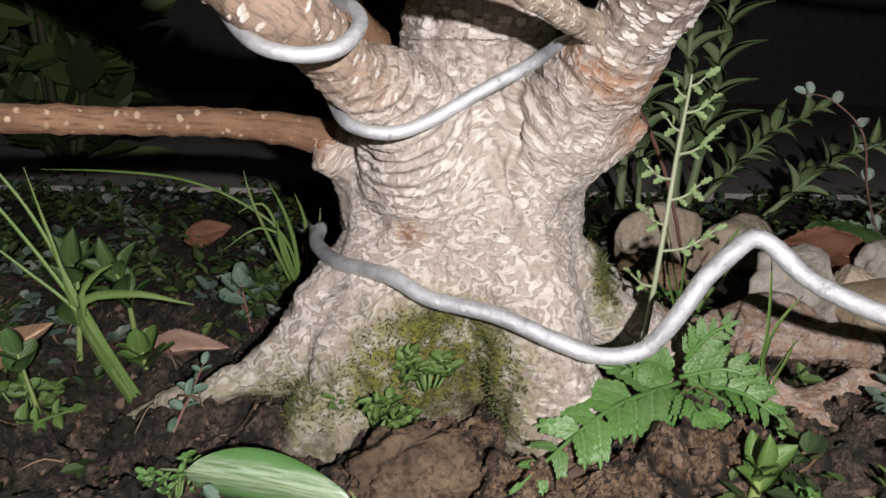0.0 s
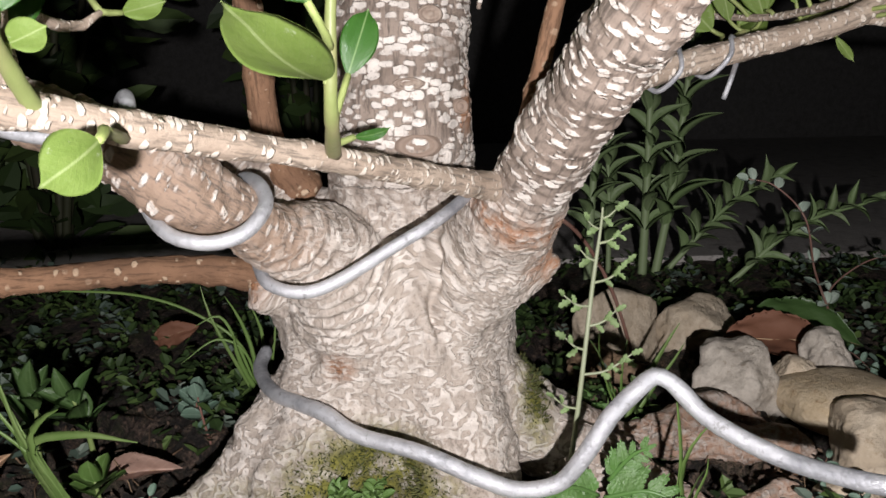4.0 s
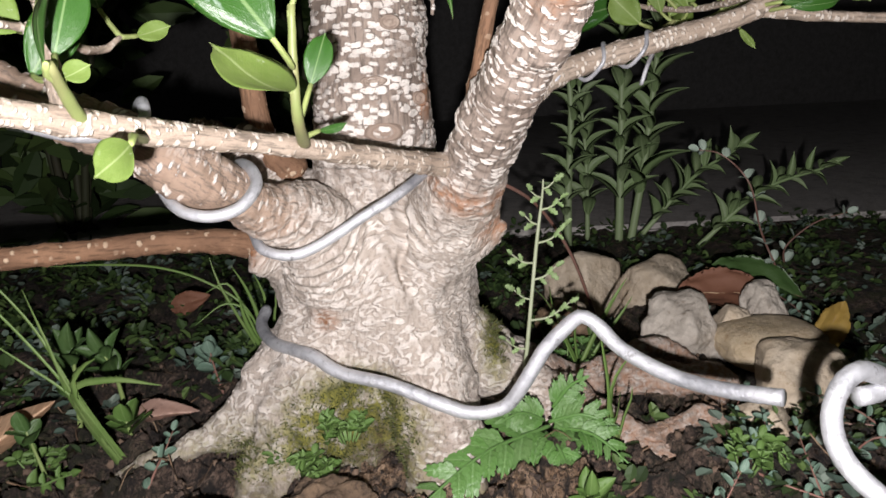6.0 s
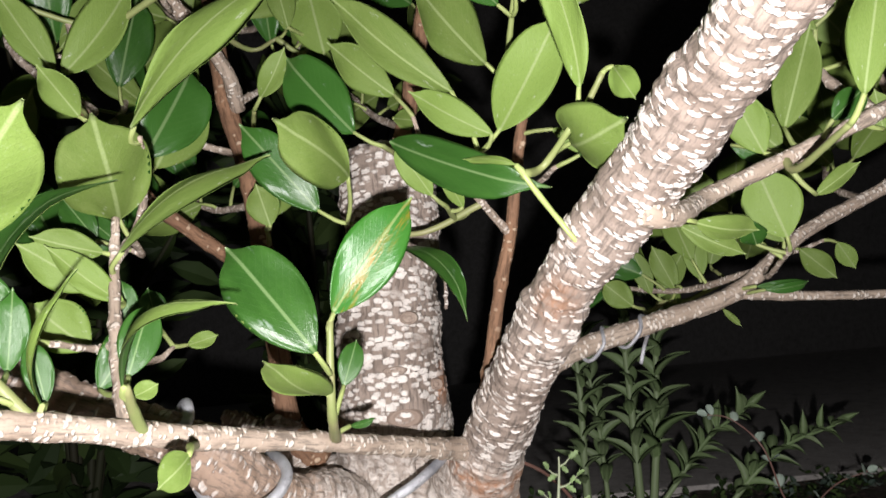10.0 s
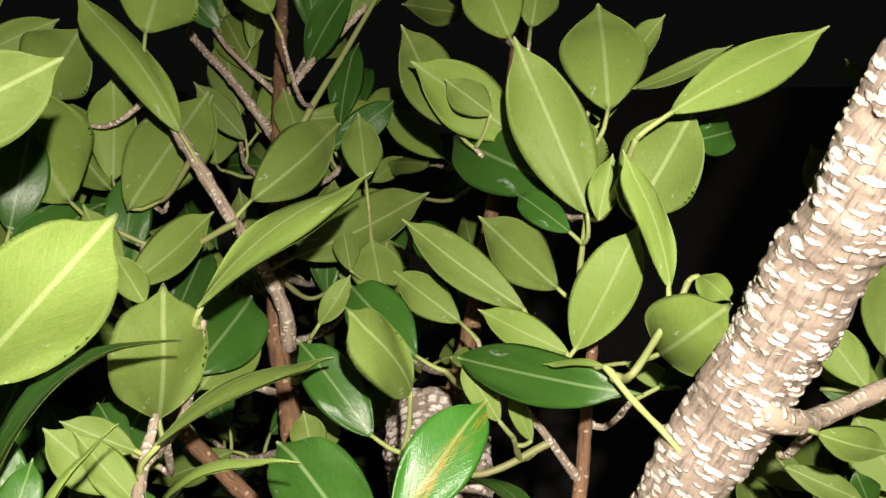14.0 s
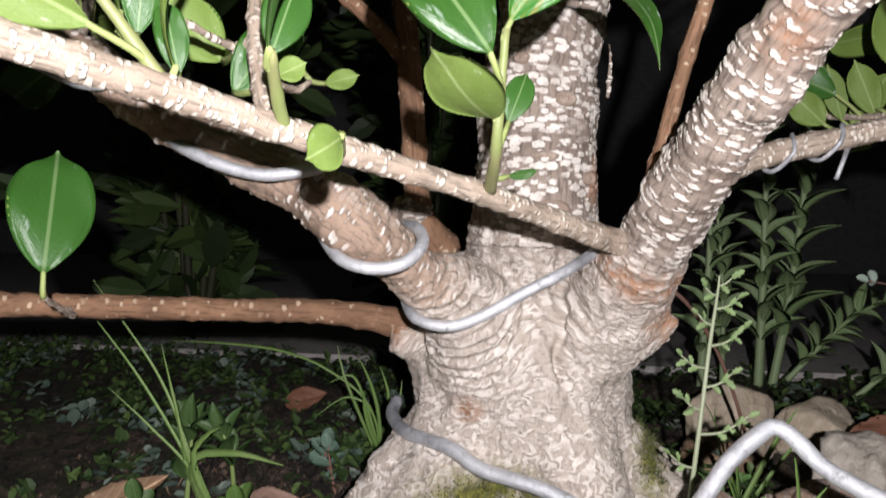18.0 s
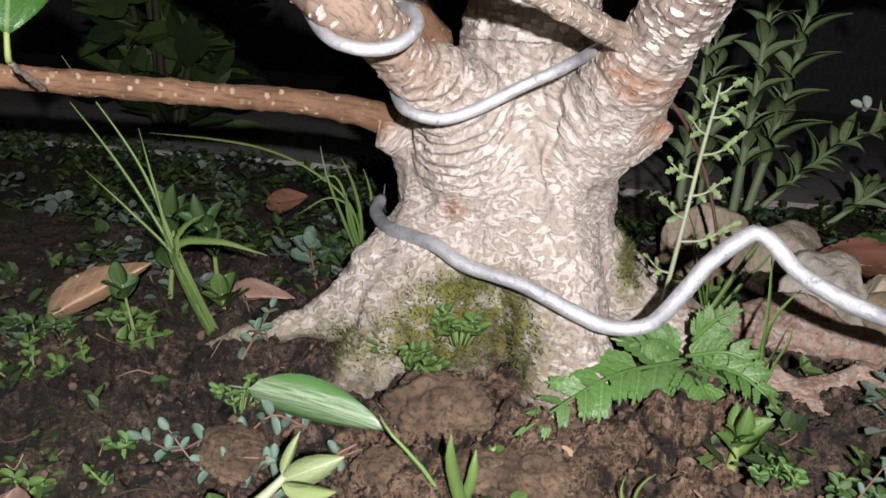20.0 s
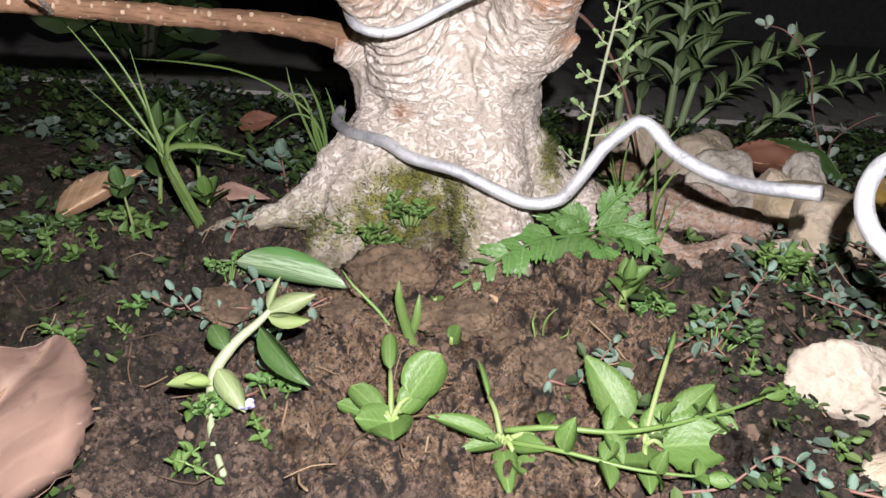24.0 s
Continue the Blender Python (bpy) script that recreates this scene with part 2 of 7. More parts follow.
def stone_material(name, main, second, mark):
    m, tree, shader = material(name, 0.75)
    at = space(tree)
    colour = mix(tree, main, second, ramp(tree, noise_node(tree, at, 60, 6, 0.7), (0.40, 0.0), (0.58, 1.0)))
    colour = mix(tree, colour, mark, ramp(tree, noise_node(tree, at, 34, 5, 0.7), (0.55, 0.0), (0.68, 0.55)))
    colour = mix(tree, colour, mark, ramp(tree, noise_node(tree, at, 210, 5, 0.75), (0.56, 0.0), (0.70, 0.8)))
    tree.links.new(colour, shader.inputs["Base Color"])
    bump(tree, shader, sums(tree, "ADD", noise_node(tree, at, 420, 6, 0.7), sums(tree, "MULTIPLY", noise_node(tree, at, 110, 4, 0.6), 1.5)), 0.0014, 0.8)
    return m


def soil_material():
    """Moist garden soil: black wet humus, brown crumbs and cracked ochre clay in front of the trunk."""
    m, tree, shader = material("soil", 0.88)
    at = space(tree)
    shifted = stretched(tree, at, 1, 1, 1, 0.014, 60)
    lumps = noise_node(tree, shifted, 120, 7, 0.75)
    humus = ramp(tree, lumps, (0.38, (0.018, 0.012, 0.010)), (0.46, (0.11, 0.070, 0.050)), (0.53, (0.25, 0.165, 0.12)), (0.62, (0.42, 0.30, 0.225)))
    clay = ramp(tree, noise_node(tree, shifted, 150, 7, 0.75), (0.37, (0.09, 0.048, 0.027)), (0.46, (0.36, 0.22, 0.125)), (0.60, (0.62, 0.43, 0.285)))
    amount = attribute(tree, "clay", "Fac")
    where = sums(tree, "ADD", sums(tree, "MULTIPLY", amount, 1.5), sums(tree, "MULTIPLY", sums(tree, "SUBTRACT", noise_node(tree, at, 34, 5, 0.7), 0.5), 3.0))
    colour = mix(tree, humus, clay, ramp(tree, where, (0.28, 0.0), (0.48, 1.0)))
    # random patches of black wet humus, shiny in places
    darker = ramp(tree, noise_node(tree, shifted, 30, 5, 0.7), (0.53, 0.0), (0.58, 1.0))
    colour = mix(tree, colour, (0.020, 0.015, 0.012), sums(tree, "MULTIPLY", darker, sums(tree, "SUBTRACT", 0.85, sums(tree, "MULTIPLY", amount, 0.45))))
    # soil darker towards the left and the right, broken up by noise
    colour = mix(tree, colour, (0.018, 0.014, 0.012), sums(tree, "MULTIPLY", attribute(tree, "darker", "Fac"), ramp(tree, noise_node(tree, at, 55, 5, 0.75), (0.42, 0.15), (0.56, 0.8))))
    crack = voronoi_node(tree, stretched(tree, at, 1, 1, 1, 0.020, 55), 48, "DISTANCE_TO_EDGE")
    colour = mix(tree, colour, (0.014, 0.010, 0.008), sums(tree, "MULTIPLY", ramp(tree, crack, (0.03, 1.0), (0.10, 0.0)), ramp(tree, noise_node(tree, at, 40, 3), (0.45, 0.0), (0.52, 0.95))))
    grit = noise_node(tree, at, 520, 6, 0.75)
    colour = mix(tree, colour, (0.016, 0.011, 0.009), ramp(tree, grit, (0.42, 0.9), (0.50, 0.0)))
    colour = mix(tree, colour, (0.46, 0.36, 0.28), ramp(tree, grit, (0.60, 0.0), (0.68, 0.6)))
    colour = mix(tree, colour, (0.055, 0.065, 0.016), sums(tree, "MULTIPLY", attribute(tree, "moss", "Fac"), ramp(tree, noise_node(tree, at, 60, 5, 0.7), (0.46, 0.0), (0.6, 0.8))))
    tree.links.new(colour, shader.inputs["Base Color"])
    shine = sums(tree, "MULTIPLY", darker, ramp(tree, noise_node(tree, at, 300, 3), (0.45, 0.0), (0.6, 1.0)))
    tree.links.new(ramp(tree, shine, (0.0, 0.92), (1.0, 0.30)), shader.inputs["Roughness"])
    relief = sums(tree, "ADD", grit, sums(tree, "MULTIPLY", lumps, 3.0))
    bump(tree, shader, sums(tree, "ADD", relief, ramp(tree, crack, (0.0, 0.0), (0.06, 0.35))), 0.0055, 1.0)
    return m


BARK = bark_material("bark", (0.335, 0.272, 0.228), (0.235, 0.185, 0.152), (0.84, 0.78, 0.72), 178, 0.47, 2.9, True, 0.0006)
YOUNG = bark_material("young_bark", (0.30, 0.17, 0.10), (0.18, 0.10, 0.06), (0.62, 0.46, 0.32), 200, 0.30, 1.5, rise=0.0004)
TWIG = bark_material("twig_bark", (0.46, 0.375, 0.30), (0.34, 0.265, 0.205), (0.80, 0.72, 0.63), 290, 0.46, 1.9, rise=0.0004)
GREENTWIG = plant_material("green_shoot", (0.20, 0.24, 0.085), (0.28, 0.24, 0.13), 0.5, 60)
LEAFTOP = leaf_material("leaf_upper", (0.024, 0.076, 0.012), (0.036, 0.104, 0.017), (0.16, 0.25, 0.10), 0.34, True)
LEAFSPOT = leaf_material("leaf_spotted", (0.024, 0.105, 0.014), (0.045, 0.145, 0.020), (0.20, 0.28, 0.10), 0.36, True, True)
LEAFBACK = leaf_material("leaf_under", (0.114, 0.174, 0.037), (0.145, 0.203, 0.052), (0.27, 0.34, 0.14), 0.58, False)
PETIOLE = plant_material("petiole", (0.27, 0.33, 0.11), (0.34, 0.38, 0.16), 0.45, 80)
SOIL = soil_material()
SCAR = plant_material("scar", (0.22, 0.165, 0.13), (0.42, 0.35, 0.29), 0.8, 420, 1.2)


def wire_material():
    m, tree, shader = material("aluminium", 0.5, 0.5)
    at = space(tree)
    dull = noise_node(tree, stretched(tree, at, 1, 1, 1, 0.02, 30), 38, 5, 0.7)
    colour = ramp(tree, dull, (0.34, (0.30, 0.31, 0.34)), (0.48, (0.56, 0.57, 0.60)), (0.66, (0.70, 0.71, 0.74)))
    colour = mix(tree, colour, (0.16, 0.155, 0.15), ramp(tree, noise_node(tree, at, 330, 5, 0.75), (0.58, 0.0), (0.70, 0.7)))
    tree.links.new(colour, shader.inputs["Base Color"])
    tree.links.new(ramp(tree, noise_node(tree, at, 190, 4, 0.7), (0.35, 0.40), (0.7, 0.72)), shader.inputs["Roughness"])
    bump(tree, shader, sums(tree, "ADD", noise_node(tree, at, 520, 5, 0.75), noise_node(tree, at, 120, 3, 0.6)), 0.0008, 0.7)
    return m


WIRE = wire_material()


# ---- building helpers ----
def part(name, bm, mat, parent=None, label="", smooth=True):
    """Links a bmesh as one mesh object, under parent if given."""
    me = bpy.data.meshes.new(name)
    bm.to_mesh(me)
    bm.free()
    for one in mat if isinstance(mat, (list, tuple)) else (mat,):
        me.materials.append(one)
    if smooth:
        me.shade_smooth()
    ob = new(name, me)
    ob.parent = parent
    return tagged(ob, label)


def thing(name, label, category, group="", at=(0, 0, 0)):
    ob = new(name)
    ob.empty_display_size = 0.01
    ob.location = at
    return tagged(ob, label, category, group)


def glide(points, step):
    """A smooth line through points (x, y, z, radius), cut into steps of about that length."""
    p = np.array(points, float)
    p = np.vstack([2 * p[0] - p[1], p, 2 * p[-1] - p[-2]])
    out = []
    for i in range(1, len(p) - 2):
        a, b, c, d = p[i - 1:i + 3]
        n = max(2, int(np.linalg.norm((c - b)[:3]) / step))
        for u in np.arange(n) / n:
            out.append(0.5 * (2 * b + (c - a) * u + (2 * a - 5 * b + 4 * c - d) * u * u + (3 * b - a - 3 * c + d) * u ** 3))
    out.append(p[-2])
    out = np.array(out)
    out[:, 3] = np.maximum(out[:, 3], 0.0002)
    return out


def frames(line):
    """Two vectors across the line at each of its points, carried along without twist."""
    d = np.gradient(line[:, :3], axis=0)
    d /= np.linalg.norm(d, axis=1)[:, None] + 1e-12
    side = np.cross(d[0], (0.31, 0.17, 0.93))
    if np.linalg.norm(side) < 0.2:
        side = np.cross(d[0], (1, 0, 0))
    us, vs = [], []
    for t in d:
        side = side - t * (side @ t)
        side /= np.linalg.norm(side)
        us.append(side)
        vs.append(np.cross(t, side))
    return d, np.array(us), np.array(vs)


def tube(bm, points, step=0.004, around=10, rough=0.0, nodes=0.0, round_end=True, rings=0.0):
    """A round stem along points, with uneven skin, swellings every nodes metres and rounded ends; the bark's own coordinates go with it."""
    line = glide(points, step)
    _, us, vs = frames(line)
    bark = bm.verts.layers.float_vector.get("bark") or bm.verts.layers.float_vector.new("bark")
    s = np.concatenate([[0], np.cumsum(np.linalg.norm(np.diff(line[:, :3], axis=0), axis=1))])
    shift = RNG.random() * 9
    loops = []
    for k in range(len(line)):
        loop = []
        for j in range(around):
            a = 2 * math.pi * j / around
            out = us[k] * math.cos(a) + vs[k] * math.sin(a)
            r = line[k, 3]
            if nodes:
                r *= 1 + 0.13 * math.exp(-(((s[k] + shift) % nodes - nodes / 2) / 0.0022) ** 2)
            place = Vector(line[k, :3] + out * r)
            if rough:
                place += Vector(out) * rough * (noise.noise(place * 260) + 0.7 * noise.noise(place * 620))
            v = bm.verts.new(place)
            v[bark] = (out[0] * 0 + math.cos(a) * r + shift, math.sin(a) * r, s[k])
            loop.append(v)
        loops.append(loop)
    for a, b in zip(loops, loops[1:]):
        for j in range(around):
            bm.faces.new((a[j], a[(j + 1) % around], b[(j + 1) % around], b[j]))
    for loop, k, flip in ((loops[0], 0, True), (loops[-1], -1, False)):
        tip = line[k, :3] + (line[k, :3] - line[1 if flip else -2, :3]) / max(1e-9, np.linalg.norm(line[k, :3] - line[1 if flip else -2, :3])) * line[k, 3] * (0.55 if round_end else 0.06)
        v = bm.verts.new(tip)
        v[bark] = (shift, 0, s[k])
        for j in range(around):
            pair = (loop[j], loop[(j + 1) % around])
            bm.faces.new((*(pair[::-1] if flip else pair), v))
    return line


NODES = []


def stem(name, points, mat, parent, label="", step=0.003, around=10, rough=0.0003, nodes=0.0):
    bm = bmesh.new()
    line = tube(bm, points, step, around, rough, nodes)
    if parent is not None and parent.name.startswith("ficus"):
        NODES.extend(Vector(p[:3]) for p in line[::2])
    return part(name, bm, mat, parent, label)


def ground_height(x, y):
    """The soil: nearly level round the tree, falling away in front of it, with lumps."""
    fall = min(1.0, max(0.0, (0.215 - y) / 0.10))
    z = -0.024 * fall * fall * (3 - 2 * fall) - 0.16 * max(0.0, 0.10 - y) * (y > -0.3) - 0.064 * (y <= -0.3)
    z += 0.012 * min(1.0, max(0.0, (x - 0.03) / 0.09)) * math.exp(-((y - 0.16) / 0.08) ** 2)
    z -= 0.014 * min(1.0, max(0.0, (-0.08 - x) / 0.08)) * math.exp(-((y - 0.2) / 0.1) ** 2)
    z -= 0.008 * math.exp(-((x + 0.05) ** 2 + (y - 0.203) ** 2) / 0.0012)
    near = math.exp(-((x - 0.03) ** 2 + (y - 0.25) ** 2) / 0.25)
    p = Vector((x, y, 0.3))
    z += near * (0.0075 * noise.noise(p * 22) + 0.0075 * noise.noise(p * 52) + 0.0050 * noise.noise(p * 130) + 0.0026 * noise.noise(p * 330) + 0.007 * (0.25 - abs(noise.noise(p * 68))))
    cell = noise.voronoi(p * 62)[0]
    z += near * 0.0075 * (0.5 - cell[0])
    # crumbs of several sizes with gaps between them, coarser where the soil is broken up
    broken = min(1.0, max(0.0, 0.55 + 1.6 * noise.noise(p * 14 + Vector((5, 2, 0)))))
    warp = p + Vector((noise.noise(p * 90), noise.noise(p * 90 + Vector((7, 0, 0))), 0)) * 0.004
    z += near * broken * (0.0062 * (0.42 - noise.voronoi(warp * 105)[0][0]) + 0.0034 * (0.42 - noise.voronoi(warp * 240)[0][0]))
    split = noise.voronoi(warp * 40 + Vector((1, 4, 0)))[0]
    z -= near * 0.0085 * max(0.0, 1 - (split[1] - split[0]) / 0.14)
    return z


# ---- ground ----
def spaced(low, high, fine, centre, reach, far):
    """Grid lines: fine steps within reach of the centre, growing outwards up to far."""
    out, x, step = [0.0], 0.0, fine
    while x < far:
        step = fine if x < reach else step * 1.22
        x += step
        out.append(x)
    both = [-v for v in out[:0:-1]] + out
    return [centre + v for v in both]


def build_ground():
    xs = spaced(0, 0, 0.0015, 0.03, 0.20, 30.0)
    ys = spaced(0, 0, 0.0015, 0.17, 0.11, 30.0)
    verts = [(x, y, ground_height(x, y)) for y in ys for x in xs]
    n = len(xs)
    faces = [(j * n + i, j * n + i + 1, (j + 1) * n + i + 1, (j + 1) * n + i) for j in range(len(ys) - 1) for i in range(n - 1)]
    me = bpy.data.meshes.new("ground")
    me.from_pydata(verts, [], faces)
    clay = me.attributes.new("clay", "FLOAT", "POINT")
    moss = me.attributes.new("moss", "FLOAT", "POINT")
    v = np.array(verts)
    clay.data.foreach_set("value", np.clip(1.35 - np.hypot((v[:, 0] - 0.030) / 0.085, (v[:, 1] - 0.155) / 0.066), 0, 1))
    moss.data.foreach_set("value", np.clip(np.abs(v[:, 0] - 0.02) / 0.12 - 0.7, 0, 1))
    # grows to the left, weaker to the right, fading out in front
    me.attributes.new("darker", "FLOAT", "POINT").data.foreach_set("value", np.clip(np.clip((-0.05 - v[:, 0]) / 0.05, 0, 1) * 0.8 + np.clip((v[:, 0] - 0.09) / 0.03, 0, 1) * 0.3, 0, 1) * np.clip((v[:, 1] - 0.105) / 0.045, 0.15, 1))
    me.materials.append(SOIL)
    me.shade_smooth()
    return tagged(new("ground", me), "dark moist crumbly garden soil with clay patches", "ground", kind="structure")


build_ground()

# ---- the tree ----
ficus = thing("ficus_tree", "ficus tree with flared grey trunk, wired branches and glossy leaves", "tree", at=(0.014, 0.29, 0.0))
ficus.location = (0, 0, 0)
BONES = (
    ((0.0146, 0.2899, -0.0302, 0.0602), (0.0150, 0.2908, 0.0146, 0.0504), (0.0166, 0.2905, 0.0441, 0.0470), (0.0173, 0.2892, 0.0736, 0.0467), (0.0162, 0.2860, 0.0984, 0.0417), (0.0172, 0.2821, 0.1208, 0.0292), (0.0193, 0.2758, 0.1473, 0.0274), (0.0197, 0.2747, 0.1946, 0.0249), (0.0244, 0.2764, 0.2274, 0.0231), (0.0238, 0.2777, 0.2607, 0.0239), (0.0244, 0.2784, 0.2672, 0.0223)),
    ((0.0279, 0.2762, 0.0770, 0.0253), (0.0507, 0.2578, 0.1058, 0.0211), (0.0585, 0.2355, 0.1273, 0.0143), (0.0666, 0.2109, 0.1503, 0.0129), (0.0816, 0.1618, 0.1892, 0.0109), (0.1065, 0.1134, 0.2284, 0.0114), (0.1183, 0.0538, 0.2534, 0.0108), (0.1315, -0.0031, 0.2805, 0.0112), (0.1423, -0.0655, 0.3173, 0.0104)),
    ((0.0622, 0.2618, 0.0894, 0.0051), (0.0731, 0.2489, 0.1029, 0.0028)),
    ((-0.0006, 0.2677, 0.0872, 0.0283), (-0.0094, 0.2464, 0.1083, 0.0180), (-0.0261, 0.2251, 0.1205, 0.0108), (-0.0439, 0.2027, 0.1385, 0.0115), (-0.0743, 0.2021, 0.1564, 0.0091), (-0.1110, 0.1985, 0.1750, 0.0086), (-0.1694, 0.1940, 0.2140, 0.0080)),
    ((-0.0091, 0.2824, 0.0663, 0.0279), (-0.0267, 0.2720, 0.0852, 0.0112), (-0.0357, 0.2640, 0.0924, 0.0093)),
    ((-0.0060, 0.2910, 0.1062, 0.0201), (-0.0307, 0.2841, 0.1214, 0.0102), (-0.0444, 0.2779, 0.1386, 0.0081), (-0.0612, 0.2714, 0.1516, 0.0048)),
    ((-0.0144, 0.2864, 0.1098, 0.0160), (-0.0334, 0.2774, 0.1282, 0.0065), (-0.0325, 0.2720, 0.1469, 0.0090)),
    ((-0.0032, 0.2800, 0.0443, 0.0272), (-0.0383, 0.2642, 0.0175, 0.0219), (-0.0658, 0.2538, 0.0075, 0.0076), (-0.0829, 0.2504, 0.0011, 0.0049), (-0.1002, 0.2503, -0.0022, 0.0031), (-0.1152, 0.2497, -0.0131, 0.0029)),
    ((-0.0040, 0.2780, 0.0480, 0.0300), (-0.0180, 0.2560, 0.0180, 0.0240), (-0.0300, 0.2420, -0.0020, 0.0190), (-0.0400, 0.2320, -0.0200, 0.0140)),
    ((0.0000, 0.2760, 0.0460, 0.0240), (-0.0070, 0.2580, 0.0200, 0.0160), (-0.0140, 0.2430, 0.0000, 0.0115), (-0.0180, 0.2360, -0.0200, 0.0100)),
    ((0.0300, 0.2700, 0.0480, 0.0280), (0.0400, 0.2440, 0.0200, 0.0215), (0.0440, 0.2220, -0.0020, 0.0190), (0.0470, 0.2080, -0.0220, 0.0150)),
    ((0.0462, 0.2813, 0.0407, 0.0243), (0.0758, 0.2759, 0.0192, 0.0164), (0.1027, 0.2626, 0.0104, 0.0126), (0.1195, 0.2451, 0.0058, 0.0103), (0.1354, 0.2300, 0.0005, 0.0092), (0.1492, 0.2160, -0.0132, 0.0073)),
    ((0.0651, 0.2848, 0.0282, 0.0193), (0.0973, 0.2909, 0.0127, 0.0110), (0.1194, 0.2946, 0.0065, 0.0081), (0.1499, 0.2886, 0.0089, 0.0090), (0.1781, 0.2838, 0.0082, 0.0090), (0.1921, 0.2809, 0.0027, 0.0084)),
    ((0.1280, 0.2880, 0.0120, 0.0090), (0.1480, 0.3020, 0.0160, 0.0065), (0.1660, 0.3060, 0.0160, 0.0055), (0.1900, 0.3000, -0.0000, 0.0040)),
    ((0.1343, 0.2337, 0.0056, 0.0063), (0.1506, 0.2384, 0.0086, 0.0045), (0.1633, 0.2412, 0.0106, 0.0045), (0.1686, 0.2339, 0.0073, 0.0042), (0.1665, 0.2245, -0.0003, 0.0039), (0.1640, 0.2180, -0.0102, 0.0030)),
)


def build_trunk():
    bm = bmesh.new()
    lines = [tube(bm, b, 0.003, 28, 0.0) for b in BONES]
    rough = bpy.data.meshes.new("trunk_rough")
    bm.to_mesh(rough)
    bm.free()
    ob = new("trunk_rough", rough)
    fuse = ob.modifiers.new("fuse", "REMESH")
    fuse.mode, fuse.voxel_size = "VOXEL", 0.0009
    soft = ob.modifiers.new("soft", "SMOOTH")
    soft.factor, soft.iterations = 0.5, 16
    me = bpy.data.meshes.new_from_object(ob.evaluated_get(bpy.context.evaluated_depsgraph_get()))
    bpy.data.objects.remove(ob)
    me.name = "trunk"
    n = len(me.vertices)
    co, no = np.empty(n * 3), np.empty(n * 3)
    me.vertices.foreach_get("co", co)
    me.vertices.foreach_get("normal", no)
    co, no = co.reshape(-1, 3), no.reshape(-1, 3)
    total, bark = np.zeros(n), np.zeros((n, 3))
    for place, line in enumerate(lines):
        # each stem's own straight coordinates, blended where stems meet
        d = frames(line)[0]
        s = np.concatenate([[0], np.cumsum(np.linalg.norm(np.diff(line[:, :3], axis=0), axis=1))])
        best, own = np.full(n, 9.0), np.zeros((n, 3))
        for k in range(0, len(line), 2):
            gap = co - line[k, :3]
            dist = np.linalg.norm(gap, axis=1) - line[k, 3]
            hit = dist < best
            best[hit] = dist[hit]
            turn = np.array(Vector(d[k]).rotation_difference(Vector((0, 0, 1))).to_matrix())
            own[hit] = gap[hit] @ turn.T + line[0, :3] + (0, 0, s[k])
        if place == 0 or place > 6:
            own = np.where((co[:, 2] < 0.13)[:, None], co, own)
        w = np.exp(-np.maximum(best, -0.01) / 0.0035) + 1e-12
        total += w
        bark += own * w[:, None]
    bark /= total[:, None]
    lift = np.empty(n)
    fold_at, fold_from = Vector((-0.006, 0.238, 0.096)), Vector((-0.020, 0.222, 0.124))
    for i in range(n):
        p = Vector(co[i])
        q = Vector(bark[i])
        lift[i] = 0.0022 * noise.noise(p * 55) + 0.0010 * noise.noise(p * 150) + 0.0008 * noise.noise(Vector((q.x * 120, q.y * 120, q.z * 420)))
        flute = 0.0022 * noise.noise(Vector((p.x * 95, p.y * 95, p.z * 16)))
        lift[i] += flute * min(1.0, max(0.0, (0.12 - p.z) / 0.06))
        # folds of bark pressed up under the wired limb, and the deep crease beside the other one
        near = math.exp(-((p - fold_at).length / 0.026) ** 2)
        if near > 0.02 and p.y < 0.27:
            lift[i] += 0.0011 * near * math.sin((p - fold_from).length * 1250 + 3 * noise.noise(p * 60))
        if p.y < 0.262 and 0.07 < p.z < 0.13:
            ends = min(1.0, (p.z - 0.07) / 0.012, (0.13 - p.z) / 0.01)
            gap = abs(p.x - 0.0295 - 0.0025 * noise.noise(Vector((3, 0, p.z * 60))))
            lift[i] -= ends * (0.0042 * math.exp(-(gap / 0.0016) ** 2) + 0.0014 * math.exp(-(gap / 0.006) ** 2))
            lift[i] += 0.0009 * ends * math.exp(-(gap / 0.016) ** 2) * math.sin(p.x * 900 + p.z * 500 + 3 * noise.noise(p * 70))
    co += no * lift[:, None]
    me.vertices.foreach_set("co", co.ravel())
    x, y, z = co.T
    limb = np.clip(1.3 - np.abs((z - 0.108) + (x + 0.004) * 0.62) / 0.030, 0, 1)
